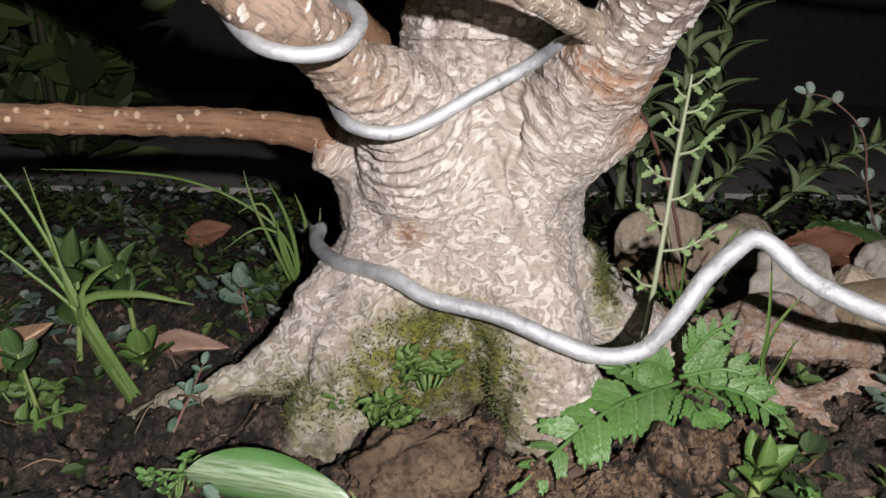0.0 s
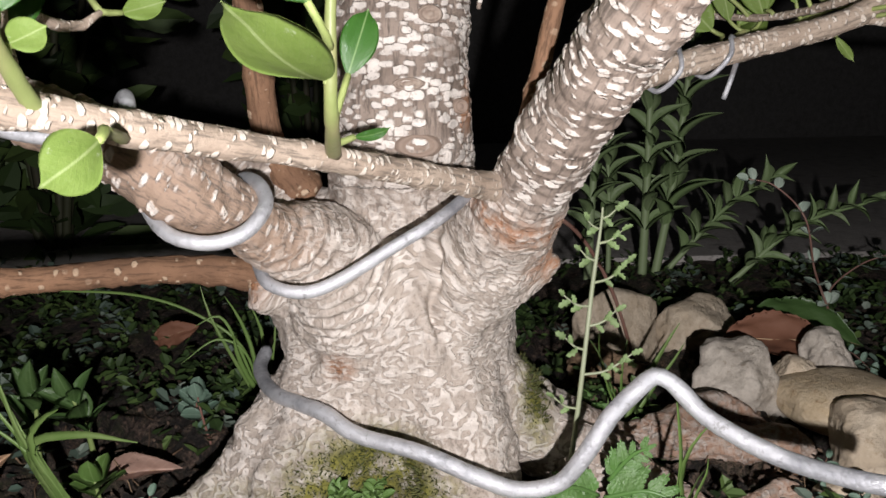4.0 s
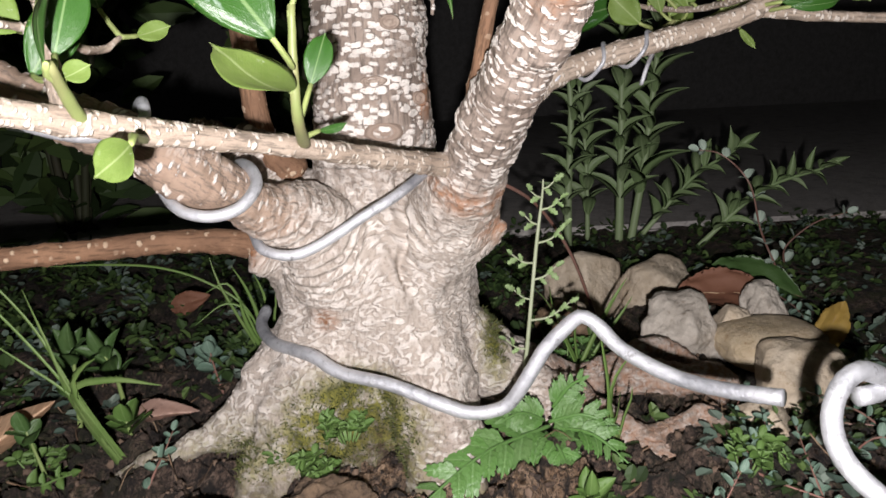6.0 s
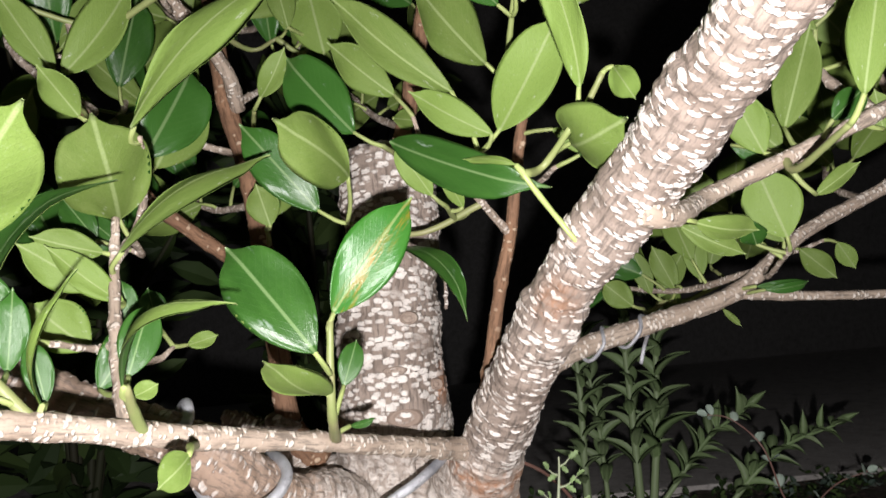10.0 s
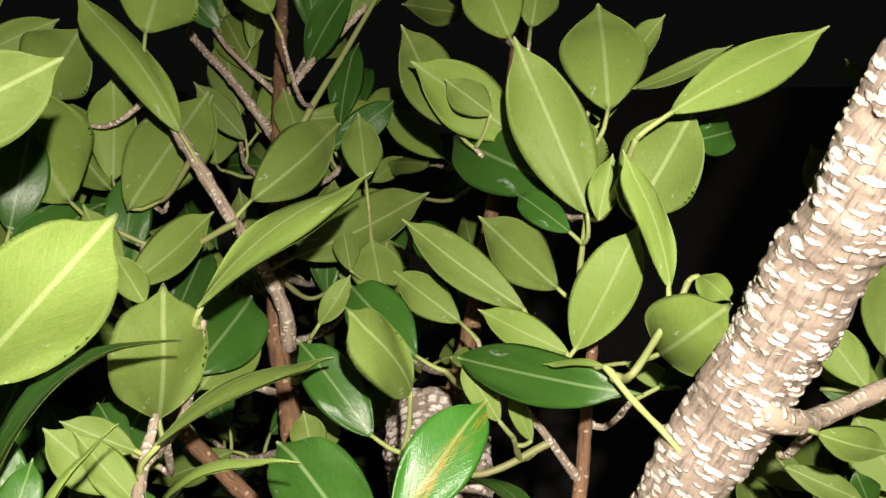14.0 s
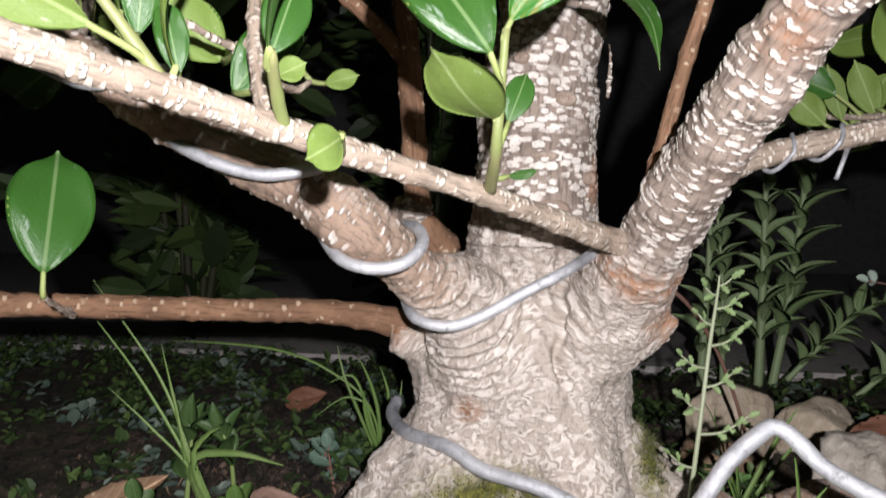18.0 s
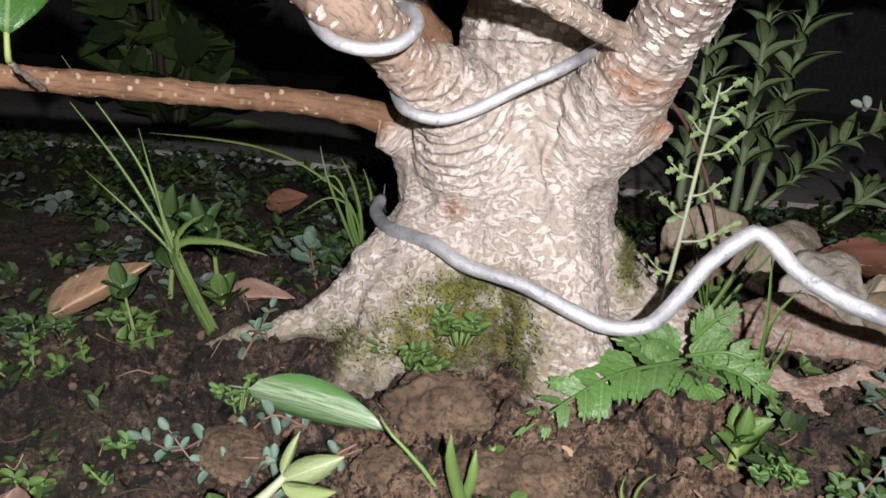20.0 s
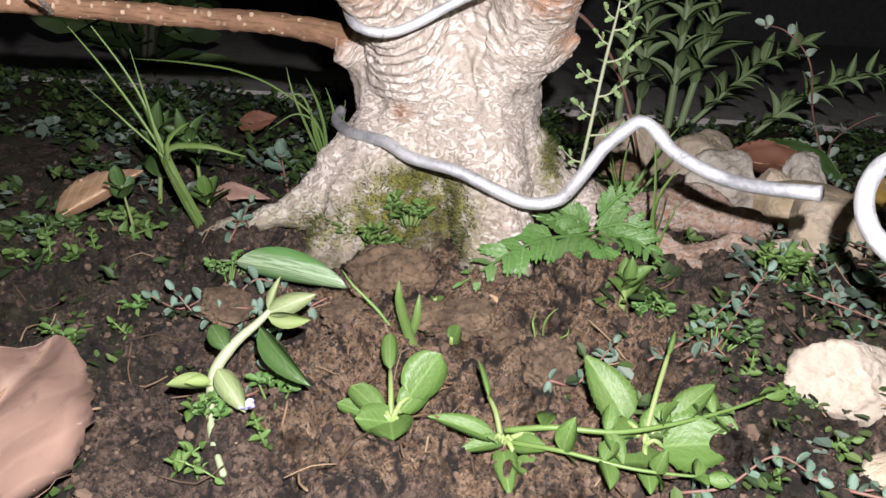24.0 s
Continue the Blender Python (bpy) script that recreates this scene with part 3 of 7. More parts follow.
    values = {
        "column": np.clip((z - 0.118) / 0.014, 0, 1) * (np.hypot(x - 0.021, y - 0.276) < 0.034),
        "smooth": np.clip((-0.004 - x) / 0.012, 0, 1) * np.clip((z - 0.104) / 0.008, 0, 1) * np.clip((0.262 - y) / 0.012, 0, 1) * limb,
        "age": np.clip((0.150 - z) / 0.05, 0, 1) * np.clip((y - 0.20) / 0.04, 0, 1),
        "moss": np.clip(2.1 - np.hypot((x - 0.003) / 0.020, (z - 0.022) / 0.0125), 0, 1) + 0.55 * np.clip(1.2 - np.hypot((x + 0.045) / 0.03, (z - 0.012) / 0.012), 0, 1)
        + np.clip(1.25 - np.hypot((x - 0.070) / 0.009, (z - 0.042) / 0.022), 0, 1) + 0.5 * np.clip((0.014 - z) / 0.012, 0, 1) * (x < 0.06),
        # first term paints the shade in the hollow between the front roots
        "soil": np.clip(1.3 - np.hypot((x - 0.014) / 0.013, (z - 0.006) / 0.014), 0, 1) + 0.6 * np.clip((0.004 - z) / 0.008, 0, 1) + 0.45 * np.clip((x - 0.085) / 0.03, 0, 1) * np.clip((0.045 - z) / 0.02, 0, 1),
        "scar": 0.55 * np.clip((x - 0.085) / 0.02, 0, 1) * np.clip((0.04 - z) / 0.02, 0, 1) + np.clip(1.2 - np.hypot((x + 0.007) / 0.007, (z - 0.064) / 0.006), 0, 1) * (y < 0.28)
        + np.clip(1.3 - np.linalg.norm(co - (0.072, 0.243, 0.101), axis=1) / 0.012, 0, 1) + 0.9 * np.clip(1.3 - np.linalg.norm(co - (0.0745, 0.146, 0.184), axis=1) / 0.012, 0, 1)
        + 0.8 * np.clip(1.2 - np.abs((co - (0.0605, 0.236, 0.126)) @ np.array((0.24, -0.66, 0.71))) / 0.008, 0, 1) * (z > 0.11) * (x > 0.04) * (y < 0.27)
        + np.clip(1.3 - np.linalg.norm(co - (-0.041, 0.264, 0.095), axis=1) / 0.011, 0, 1),
    }
    for key, value in values.items():
        me.attributes.new(key, "FLOAT", "POINT").data.foreach_set("value", np.clip(value, 0, 1).astype(float))
    if "bark" in me.attributes:
        me.attributes.remove(me.attributes["bark"])
    me.attributes.new("bark", "FLOAT_VECTOR", "POINT").data.foreach_set("vector", bark.ravel())
    me.materials.clear()
    me.materials.append(BARK)
    me.shade_smooth()
    ob = new("trunk", me)
    ob.parent = ficus
    return tagged(ob, "grey-brown trunk with pale wrinkled lenticels, flared roots and three thick limbs")


trunk = build_trunk()


def knot(centre, wide, tall, label="dark oval branch scar"):
    """An old branch scar: a raised rim round a sunken dark eye."""
    bm = bmesh.new()
    rim = 22
    loops = []
    for radius, height in ((1.30, -0.0012), (1.12, 0.0004), (0.98, 0.0010), (0.82, 0.0004), (0.60, -0.0003), (0.38, 0.0004), (0.15, 0.0008)):
        loop = []
        for k in range(rim):
            a = 2 * math.pi * k / rim
            r = radius * (1 + 0.06 * noise.noise(Vector((math.cos(a) * 2, math.sin(a) * 2, centre[2] * 90 + radius * 3))))
            loop.append(bm.verts.new((r * wide / 2 * math.cos(a), -height, r * tall / 2 * math.sin(a))))
        loops.append(loop)
    for a, b in zip(loops, loops[1:]):
        for k in range(rim):
            bm.faces.new((a[k], a[(k + 1) % rim], b[(k + 1) % rim], b[k]))
    bm.faces.new(loops[-1])
    ob = part("knot", bm, SCAR, trunk, label)
    skin = min((v.co.y for v in trunk.data.vertices if abs(v.co.x - centre[0]) < wide / 2 and abs(v.co.z - centre[2]) < tall / 2 and 0.2 < v.co.y < 0.28), default=centre[1])
    ob.location = (centre[0], skin + 0.0006, centre[2])
    ob.rotation_euler = (0, 0, (centre[0] - 0.022) * 25)
    return ob


for centre, wide, tall in (((0.0245, 0.2520, 0.145), 0.0130, 0.0070), ((0.0215, 0.2525, 0.166), 0.0095, 0.0035), ((0.0295, 0.2530, 0.189), 0.0075, 0.0052), ((0.0400, 0.2600, 0.158), 0.0050, 0.0045), ((0.0120, 0.2540, 0.205), 0.0060, 0.0040)):
    knot(centre, wide, tall)

bm = bmesh.new()
tube(bm, [(0.0475, 0.266, 0.192, 0.0010), (0.0480, 0.265, 0.204, 0.0009), (0.0478, 0.265, 0.214, 0.0003)], 0.001, 6, 0.0002)
part("bark_flap", bm, BARK, trunk, "thin sliver of loose grey bark")

# thinner branches
stem("branch", [(0.062, 0.238, 0.131, 0.0070), (0.045, 0.222, 0.134, 0.0046), (0.004, 0.176, 0.147, 0.0034), (-0.036, 0.138, 0.158, 0.0036), (-0.066, 0.112, 0.167, 0.0038), (-0.12, 0.062, 0.182, 0.0042), (-0.18, 0.01, 0.20, 0.0042)],
     TWIG, ficus, "thin grey twig-like branch", nodes=0.021)
stem("branch", [(-0.034, 0.269, 0.094, 0.0078), (-0.050, 0.268, 0.0975, 0.0060), (-0.075, 0.260, 0.1005, 0.0054), (-0.10, 0.248, 0.1015, 0.0049), (-0.15, 0.222, 0.1045, 0.0047), (-0.26, 0.165, 0.111, 0.0046)],
     YOUNG, ficus, "smooth brown young branch", rough=0.0007, nodes=0.034)
stem("branch", [(-0.022, 0.284, 0.125, 0.010), (-0.031, 0.274, 0.145, 0.0062), (-0.034, 0.270, 0.186, 0.0055), (-0.042, 0.270, 0.262, 0.0052), (-0.053, 0.272, 0.31, 0.0048), (-0.062, 0.275, 0.413, 0.0044), (-0.072, 0.28, 0.56, 0.004)],
     YOUNG, ficus, "brown upright side stem", nodes=0.045)
stem("branch", [(0.026, 0.276, 0.255, 0.006), (0.033, 0.262, 0.275, 0.0046), (0.040, 0.250, 0.297, 0.0042), (0.053, 0.250, 0.356, 0.004), (0.072, 0.250, 0.453, 0.0038), (0.088, 0.25, 0.54, 0.0034)],
     YOUNG, ficus, "brown upright leader above the cut trunk", nodes=0.045)
stem("branch", [(0.058, 0.240, 0.140, 0.004), (0.063, 0.230, 0.168, 0.0031), (0.070, 0.226, 0.200, 0.0029), (0.0755, 0.223, 0.220, 0.0028), (0.080, 0.214, 0.248, 0.0025), (0.084, 0.200, 0.275, 0.0022)],
     YOUNG, ficus, nodes=0.02)
stem("branch", [(0.070, 0.235, 0.140, 0.008), (0.095, 0.258, 0.163, 0.0055), (0.14, 0.262, 0.176, 0.0046), (0.185, 0.262, 0.188, 0.0042), (0.222, 0.26, 0.214, 0.0034), (0.27, 0.255, 0.236, 0.003), (0.33, 0.25, 0.27, 0.0026)],
     TWIG, ficus, "slender brown branch bound with thin wire", nodes=0.03)
stem("branch", [(0.184, 0.262, 0.188, 0.003), (0.215, 0.26, 0.184, 0.0024), (0.27, 0.258, 0.181, 0.0022), (0.34, 0.25, 0.18, 0.002)], TWIG, ficus, nodes=0.03)
stem("branch", [(0.100, 0.122, 0.212, 0.005), (0.111, 0.127, 0.210, 0.0035), (0.135, 0.150, 0.220, 0.003), (0.187, 0.147, 0.240, 0.0026), (0.25, 0.14, 0.27, 0.0022)], TWIG, ficus, nodes=0.02)
stem("branch", [(-0.046, 0.270, 0.298, 0.004), (-0.047, 0.255, 0.312, 0.0034), (-0.058, 0.235, 0.329, 0.0032), (-0.069, 0.218, 0.342, 0.0030), (-0.088, 0.200, 0.369, 0.0027), (-0.105, 0.19, 0.395, 0.002)], TWIG, ficus, nodes=0.02)
stem("twig", [(-0.066, 0.112, 0.168, 0.0019), (-0.072, 0.107, 0.178, 0.0014), (-0.080, 0.101, 0.192, 0.0011), (-0.083, 0.100, 0.205, 0.0009)], GREENTWIG, ficus)
stem("twig", [(-0.064, 0.162, 0.214, 0.0016), (-0.062, 0.178, 0.230, 0.0014), (-0.054, 0.164, 0.244, 0.0012), (-0.048, 0.143, 0.2500, 0.0010)], TWIG, ficus)
stem("twig", [(-0.049, 0.128, 0.162, 0.0026), (-0.058, 0.145, 0.185, 0.0021), (-0.064, 0.160, 0.212, 0.0017), (-0.0645, 0.164, 0.229, 0.0015)], TWIG, ficus, nodes=0.014)
stem("twig", [(-0.045, 0.130, 0.160, 0.0019), (-0.044, 0.120, 0.168, 0.0015), (-0.042, 0.110, 0.175, 0.0012)], GREENTWIG, ficus)
stem("twig", [(0.003, 0.172, 0.149, 0.0020), (0.005, 0.150, 0.158, 0.0016), (0.006, 0.144, 0.172, 0.0013), (0.007, 0.143, 0.188, 0.0011)], GREENTWIG, ficus)
stem("twig", [(0.0755, 0.223, 0.220, 0.002), (0.060, 0.208, 0.236, 0.0015), (0.044, 0.190, 0.250, 0.0012)], TWIG, ficus)
stem("twig", [(0.090, 0.140, 0.199, 0.0011), (0.081, 0.135, 0.209, 0.0009), (0.074, 0.138, 0.221, 0.0010), (0.068, 0.138, 0.231, 0.0009)], PETIOLE, ficus)

stem("branch", [(-0.034, 0.271, 0.205, 0.0042), (-0.051, 0.265, 0.223, 0.0036), (-0.067, 0.255, 0.237, 0.0034), (-0.084, 0.245, 0.254, 0.0032), (-0.105, 0.235, 0.29, 0.0026)], YOUNG, ficus, nodes=0.02)
stem("branch", [(-0.066, 0.277, 0.436, 0.003), (-0.090, 0.267, 0.468, 0.0026), (-0.121, 0.260, 0.506, 0.0022), (-0.130, 0.25, 0.53, 0.002)], TWIG, ficus, nodes=0.02)
stem("branch", [(-0.063, 0.276, 0.455, 0.0024), (-0.052, 0.266, 0.475, 0.0022), (-0.029, 0.250, 0.490, 0.0019), (-0.012, 0.24, 0.505, 0.0016)], TWIG, ficus, nodes=0.02)
stem("branch", [(-0.060, 0.275, 0.405, 0.0024), (-0.045, 0.260, 0.437, 0.0019), (-0.024, 0.250, 0.478, 0.0017), (-0.003, 0.24, 0.52, 0.0014)], GREENTWIG, ficus)

# ---- leaves ----
def leaf_mesh(name, bend, fold, wave):
    """A leaf one unit long with a pointed tip, the lighter underside and the petiole on meshes of the same body; bend arches it, fold closes it on the midrib."""
    long, wide = 18, 3
    bm = bmesh.new()
    sheets = []
    for level in (0.5, -0.5):
        rows = []
        for i in range(long + 1):
            u = i / long
            tail = min(1.0, max(0.0, (u - 0.80) / 0.17))
            half = 0.5 * math.sin(math.pi * u ** 0.98) ** 0.80 * (1 - 0.62 * tail * tail * (3 - 2 * tail))
            if i in (0, long):
                half = 0.012
            row = []
            for j in range(-wide, wide + 1):
                w = j / wide
                x = half * math.sin(w * math.pi / 2)
                z = fold * abs(x) * (1 - 0.4 * abs(w)) + 4 * bend * u * (1 - u) - 0.06 * max(0, u - 0.8) / 0.2
                z += wave * math.sin(7 * u + 2.2 * w) * abs(w) * half
                thick = 0.011 * (1 - abs(w) ** 3) + 0.0012 + (0.016 * (1 - u * 0.7) if j == 0 and level < 0 else 0)
                row.append(bm.verts.new((x, u, z + level * thick)))
            rows.append(row)
        sheets.append(rows)
    for level, rows in enumerate(sheets):
        for a, b in zip(rows, rows[1:]):
            for j in range(2 * wide):
                quad = (a[j], a[j + 1], b[j + 1], b[j])
                f = bm.faces.new(quad if level == 0 else quad[::-1])
                f.material_index = level
    top, low = sheets
    for i in range(long):
        for j in (0, -1):
            quad = (top[i][j], top[i + 1][j], low[i + 1][j], low[i][j])
            f = bm.faces.new(quad if j else quad[::-1])
            f.material_index = 1
    for i, flip in ((0, True), (-1, False)):
        for j in range(2 * wide):
            quad = (top[i][j], top[i][j + 1], low[i][j + 1], low[i][j])
            bm.faces.new(quad[::-1] if not flip else quad).material_index = 1
    me = bpy.data.meshes.new(name)
    bm.to_mesh(me)
    bm.free()
    me.materials.append(LEAFTOP)
    me.materials.append(LEAFBACK)
    me.shade_smooth()
    return me


LEAF_SHAPES = {}
EYES = Vector((0.04, -0.07, 0.18))


def leaf(base, tip, width, upper, roll, bend, petiole=None, parent=None, name="leaf", spotted=False):
    """One leaf from its base to its tip. upper: whether its dark upper face is turned outwards to the open side; roll: degrees about its length."""
    b, t = Vector(base), Vector(tip)
    along = t - b
    size = along.length
    along.normalize()
    out = EYES - (b + t) / 2
    out = (out - along * out.dot(along)).normalized()
    out = Matrix.Rotation(radians(roll), 3, along) @ out
    if not upper:
        out = -out
    arch = round(min(0.3, bend) / 0.05) * 0.05
    arch = arch if upper else -arch
    key = (round(arch, 2), round(RNG.choice((0.14, 0.28, 0.42)) * width / 0.03) * 0.03, round(RNG.choice((0.06, 0.20)) * width, 2))
    if key not in LEAF_SHAPES:
        LEAF_SHAPES[key] = leaf_mesh("leaf", *key)
    shape = LEAF_SHAPES[key]
    if spotted:
        shape = shape.copy()
        shape.materials[0] = LEAFSPOT
    side = along.cross(out)
    m = Matrix((side, along, out)).transposed().to_4x4()
    m.translation = b
    ob = new(name, shape)
    ob.parent = parent or ficus
    ob.matrix_basis = m @ Matrix.Diagonal((size * width, size, size, 1))
    foot = b - along * size * 0.16
    near = min(NODES, key=lambda q: (q - foot).length + 0.3 * abs(q.z - foot.z) + 0.8 * max(0, q.z - b.z))
    end = near if (near - b).length < 0.026 else foot + (near - foot).normalized() * 0.006
    bm = bmesh.new()
    c = b + along * size * 0.015
    mid = (end + c) / 2 - along * size * 0.04
    tube(bm, [(*end, 0.0010), (*mid, 0.0009), (*c, 0.0008)], 0.003, 7)
    bm.transform(ob.matrix_basis.inverted())
    part("petiole", bm, PETIOLE, ob)
    if end is not near and (near - end).length < 0.09:
        bend_at = (end + near) / 2 + Vector((0, 0.011, -0.12 * (near - end).length))
        line = stem("twig", [(*near, 0.0016), (*bend_at, 0.0013), (*end, 0.0010)], GREENTWIG if RNG.random() < 0.5 else TWIG, parent or ficus, around=7, rough=0.0002)
        NODES.append(bend_at), NODES.append(end)
    return ob


leaf((-0.087, 0.195, 0.368), (-0.140, 0.175, 0.432), .28, False, 25, .12)
leaf((-0.129, 0.230, 0.369), (-0.132, 0.210, 0.418), .46, False, 10, .06)
leaf((-0.114, 0.220, 0.345), (-0.094, 0.235, 0.427), .42, False, -10, .05)
leaf((-0.065, 0.168, 0.229), (-0.056, 0.126, 0.255), .58, False, 5, .08)
leaf((-0.071, 0.210, 0.261), (-0.054, 0.225, 0.304), .62, True, 10, .05)
leaf((-0.070, 0.220, 0.259), (-0.055, 0.235, 0.298), .6, False, 0, .05)
leaf((-0.048, 0.137, 0.251), (0.002, 0.147, 0.303), .26, False, -55, .12)
leaf((-0.054, 0.200, 0.335), (-0.025, 0.225, 0.398), .40, False, 15, .08)
leaf((-0.044, 0.250, 0.337), (0.020, 0.265, 0.386), .36, False, 20, .1)
leaf((-0.052, 0.280, 0.453), (-0.004, 0.290, 0.470), .36, False, 20, .1)
leaf((-0.058, 0.150, 0.215), (-0.011, 0.166, 0.244), .28, False, -65, .14)
leaf((-0.001, 0.200, 0.232), (-0.029, 0.194, 0.268), .42, True, 0, .06)
leaf((0.013, 0.180, 0.240), (-0.008, 0.140, 0.252), .5, False, 25, .12)
leaf((0.008, 0.143, 0.190), (0.035, 0.143, 0.225), .42, True, -10, .05, spotted=True)
leaf((0.029, 0.178, 0.252), (0.076, 0.140, 0.223), .27, True, 20, .06)
leaf((0.068, 0.138, 0.231), (0.053, 0.150, 0.236), .2, False, 40, .1)
leaf((0.068, 0.172, 0.251), (0.087, 0.140, 0.281), .44, False, 10, .04)
leaf((0.053, 0.173, 0.267), (0.012, 0.180, 0.310), .28, False, -20, .1)
leaf((0.067, 0.180, 0.279), (0.043, 0.194, 0.320), .46, False, -20, .05)
leaf((0.032, 0.200, 0.276), (0.007, 0.206, 0.302), .44, False, -10, .08)
leaf((0.066, 0.172, 0.250), (0.038, 0.180, 0.271), .36, False, -15, .08)
leaf((0.072, 0.170, 0.317), (0.030, 0.208, 0.378), .36, True, -15, .05)
leaf((0.072, 0.170, 0.297), (0.055, 0.180, 0.323), .4, True, 0, .05)
leaf((0.060, 0.178, 0.349), (0.016, 0.175, 0.390), .46, False, -15, .04)
leaf((0.033, 0.190, 0.365), (0.012, 0.190, 0.428), .4, False, -20, .04)
leaf((0.077, 0.160, 0.298), (0.053, 0.136, 0.360), .40, False, 0, .05)
leaf((0.088, 0.150, 0.338), (0.094, 0.155, 0.399), .56, False, 0, .08)
leaf((0.097, 0.165, 0.369), (0.119, 0.150, 0.391), .4, False, 25, .05)
leaf((0.105, 0.165, 0.364), (0.138, 0.140, 0.364), .22, False, 35, .1)
leaf((0.093, 0.112, 0.302), (0.146, 0.105, 0.329), .30, False, -15, .06)
leaf((0.083, 0.135, 0.279), (0.107, 0.125, 0.315), .66, False, 10, .05)
leaf((0.077, 0.150, 0.289), (0.083, 0.140, 0.309), .5, False, -10, .05)
leaf((0.088, 0.130, 0.251), (0.076, 0.116, 0.290), .30, False, 30, .1)
leaf((0.089, 0.151, 0.240), (0.097, 0.110, 0.237), .60, False, 10, .15)
leaf((0.110, 0.140, 0.314), (0.134, 0.150, 0.328), .5, True, 10, .05)
leaf((-0.107, 0.182, 0.417), (-0.105, 0.180, 0.471), .75, False, 0, .05)
leaf((-0.158, 0.200, 0.395), (-0.149, 0.200, 0.440), .8, False, 10, .05)
leaf((-0.129, 0.200, 0.335), (-0.176, 0.200, 0.401), .6, False, -10, .05)
leaf((-0.129, 0.230, 0.364), (-0.177, 0.230, 0.423), .42, False, -20, .05)
leaf((-0.102, 0.240, 0.384), (-0.096, 0.245, 0.437), .5, False, 20, .05)
leaf((-0.105, 0.300, 0.434), (-0.115, 0.300, 0.478), .7, False, 0, .05)
leaf((-0.084, 0.280, 0.492), (-0.112, 0.280, 0.550), .46, False, -10, .05)
leaf((-0.056, 0.200, 0.451), (-0.079, 0.200, 0.500), .5, False, 0, .05)
leaf((0.056, 0.159, 0.387), (0.045, 0.160, 0.441), .5, False, -10, .05)
leaf((0.068, 0.170, 0.406), (0.077, 0.170, 0.453), .5, False, 10, .05)
leaf((-0.024, 0.340, 0.440), (-0.023, 0.340, 0.509), .45, False, 0, .05)
leaf((-0.014, 0.350, 0.458), (0.008, 0.350, 0.480), .5, False, 0, .05)
leaf((-0.117, 0.240, 0.322), (-0.090, 0.250, 0.356), .38, False, -20, .1)
leaf((-0.023, 0.290, 0.345), (-0.025, 0.290, 0.376), .4, False, 0, .05)
leaf((0.000, 0.270, 0.335), (0.000, 0.270, 0.360), 1.0, False, 0, .05)
leaf((0.100, 0.190, 0.244), (0.126, 0.190, 0.258), .36, True, -30, .05)
leaf((0.030, 0.240, 0.279), (0.041, 0.230, 0.274), .6, False, 0, .05)
leaf((0.043, 0.190, 0.233), (0.030, 0.180, 0.252), .42, False, 0, .05)
leaf((0.055, 0.200, 0.229), (0.047, 0.190, 0.244), .36, False, 0, .05)
leaf((-0.028, 0.240, 0.238), (-0.024, 0.250, 0.263), .7, False, 0, .05)
leaf((0.213, 0.170, 0.352), (0.204, 0.170, 0.384), .35, False, 20, .05)
leaf((-0.083, 0.099, 0.214), (-0.046, 0.073, 0.241), .50, False, 0, .08)
leaf((-0.076, 0.100, 0.178), (-0.127, 0.070, 0.200), .36, False, 15, .06)
leaf((-0.042, 0.108, 0.175), (-0.007, 0.093, 0.191), .22, False, -78, .3)
leaf((-0.046, 0.122, 0.177), (-0.042, 0.130, 0.198), .5, True, 0, .05)
leaf((0.005, 0.145, 0.166), (-0.009, 0.122, 0.180), .62, False, -58, .1)
leaf((0.008, 0.160, 0.167), (0.013, 0.165, 0.182), .5, True, 0, .05)
leaf((0.004, 0.130, 0.179), (-0.023, 0.140, 0.214), .5, True, 5, .06)
leaf((0.026, 0.198, 0.215), (0.052, 0.174, 0.187), .3, True, -55, .2)
leaf((-0.078, 0.114, 0.184), (-0.045, 0.110, 0.231), .34, True, -75, .22)
leaf((-0.064, 0.112, 0.172), (-0.048, 0.104, 0.205), .15, False, -80, .2)
leaf((-0.080, 0.130, 0.192), (-0.091, 0.120, 0.213), .48, True, 0, .05)
leaf((-0.069, 0.160, 0.205), (-0.090, 0.150, 0.221), .5, False, -10, .05)
leaf((-0.077, 0.170, 0.186), (-0.092, 0.160, 0.203), .7, False, -10, .05)
leaf((-0.134, 0.170, 0.121), (-0.142, 0.190, 0.162), .55, True, 0, .04)
leaf((-0.044, 0.120, 0.172), (-0.037, 0.120, 0.175), .8, False, 20, .1)
leaf((-0.090, 0.110, 0.205), (-0.093, 0.100, 0.217), .22, False, 0, .05)
leaf((-0.101, 0.120, 0.213), (-0.113, 0.110, 0.225), .34, True, -10, .05)
leaf((-0.063, 0.170, 0.194), (-0.066, 0.170, 0.209), .5, True, 0, .05)
leaf((-0.054, 0.200, 0.185), (-0.042, 0.200, 0.188), .55, False, 10, .1)
leaf((-0.026, 0.108, 0.157), (-0.031, 0.097, 0.151), .72, False, -20, .1)
leaf((0.008, 0.170, 0.153), (0.017, 0.170, 0.155), .35, True, 30, .1)
leaf((-0.067, 0.120, 0.172), (-0.071, 0.120, 0.190), .42, True, 0, .05)
leaf((-0.077, 0.120, 0.181), (-0.075, 0.120, 0.204), .42, True, 0, .05)
leaf((-0.066, 0.150, 0.173), (-0.055, 0.160, 0.195), .5, True, 0, .05)
leaf((-0.061, 0.160, 0.200), (-0.081, 0.150, 0.220), .34, False, -20, .1)
leaf((-0.065, 0.200, 0.194), (-0.068, 0.200, 0.208), .7, True, 0, .05)
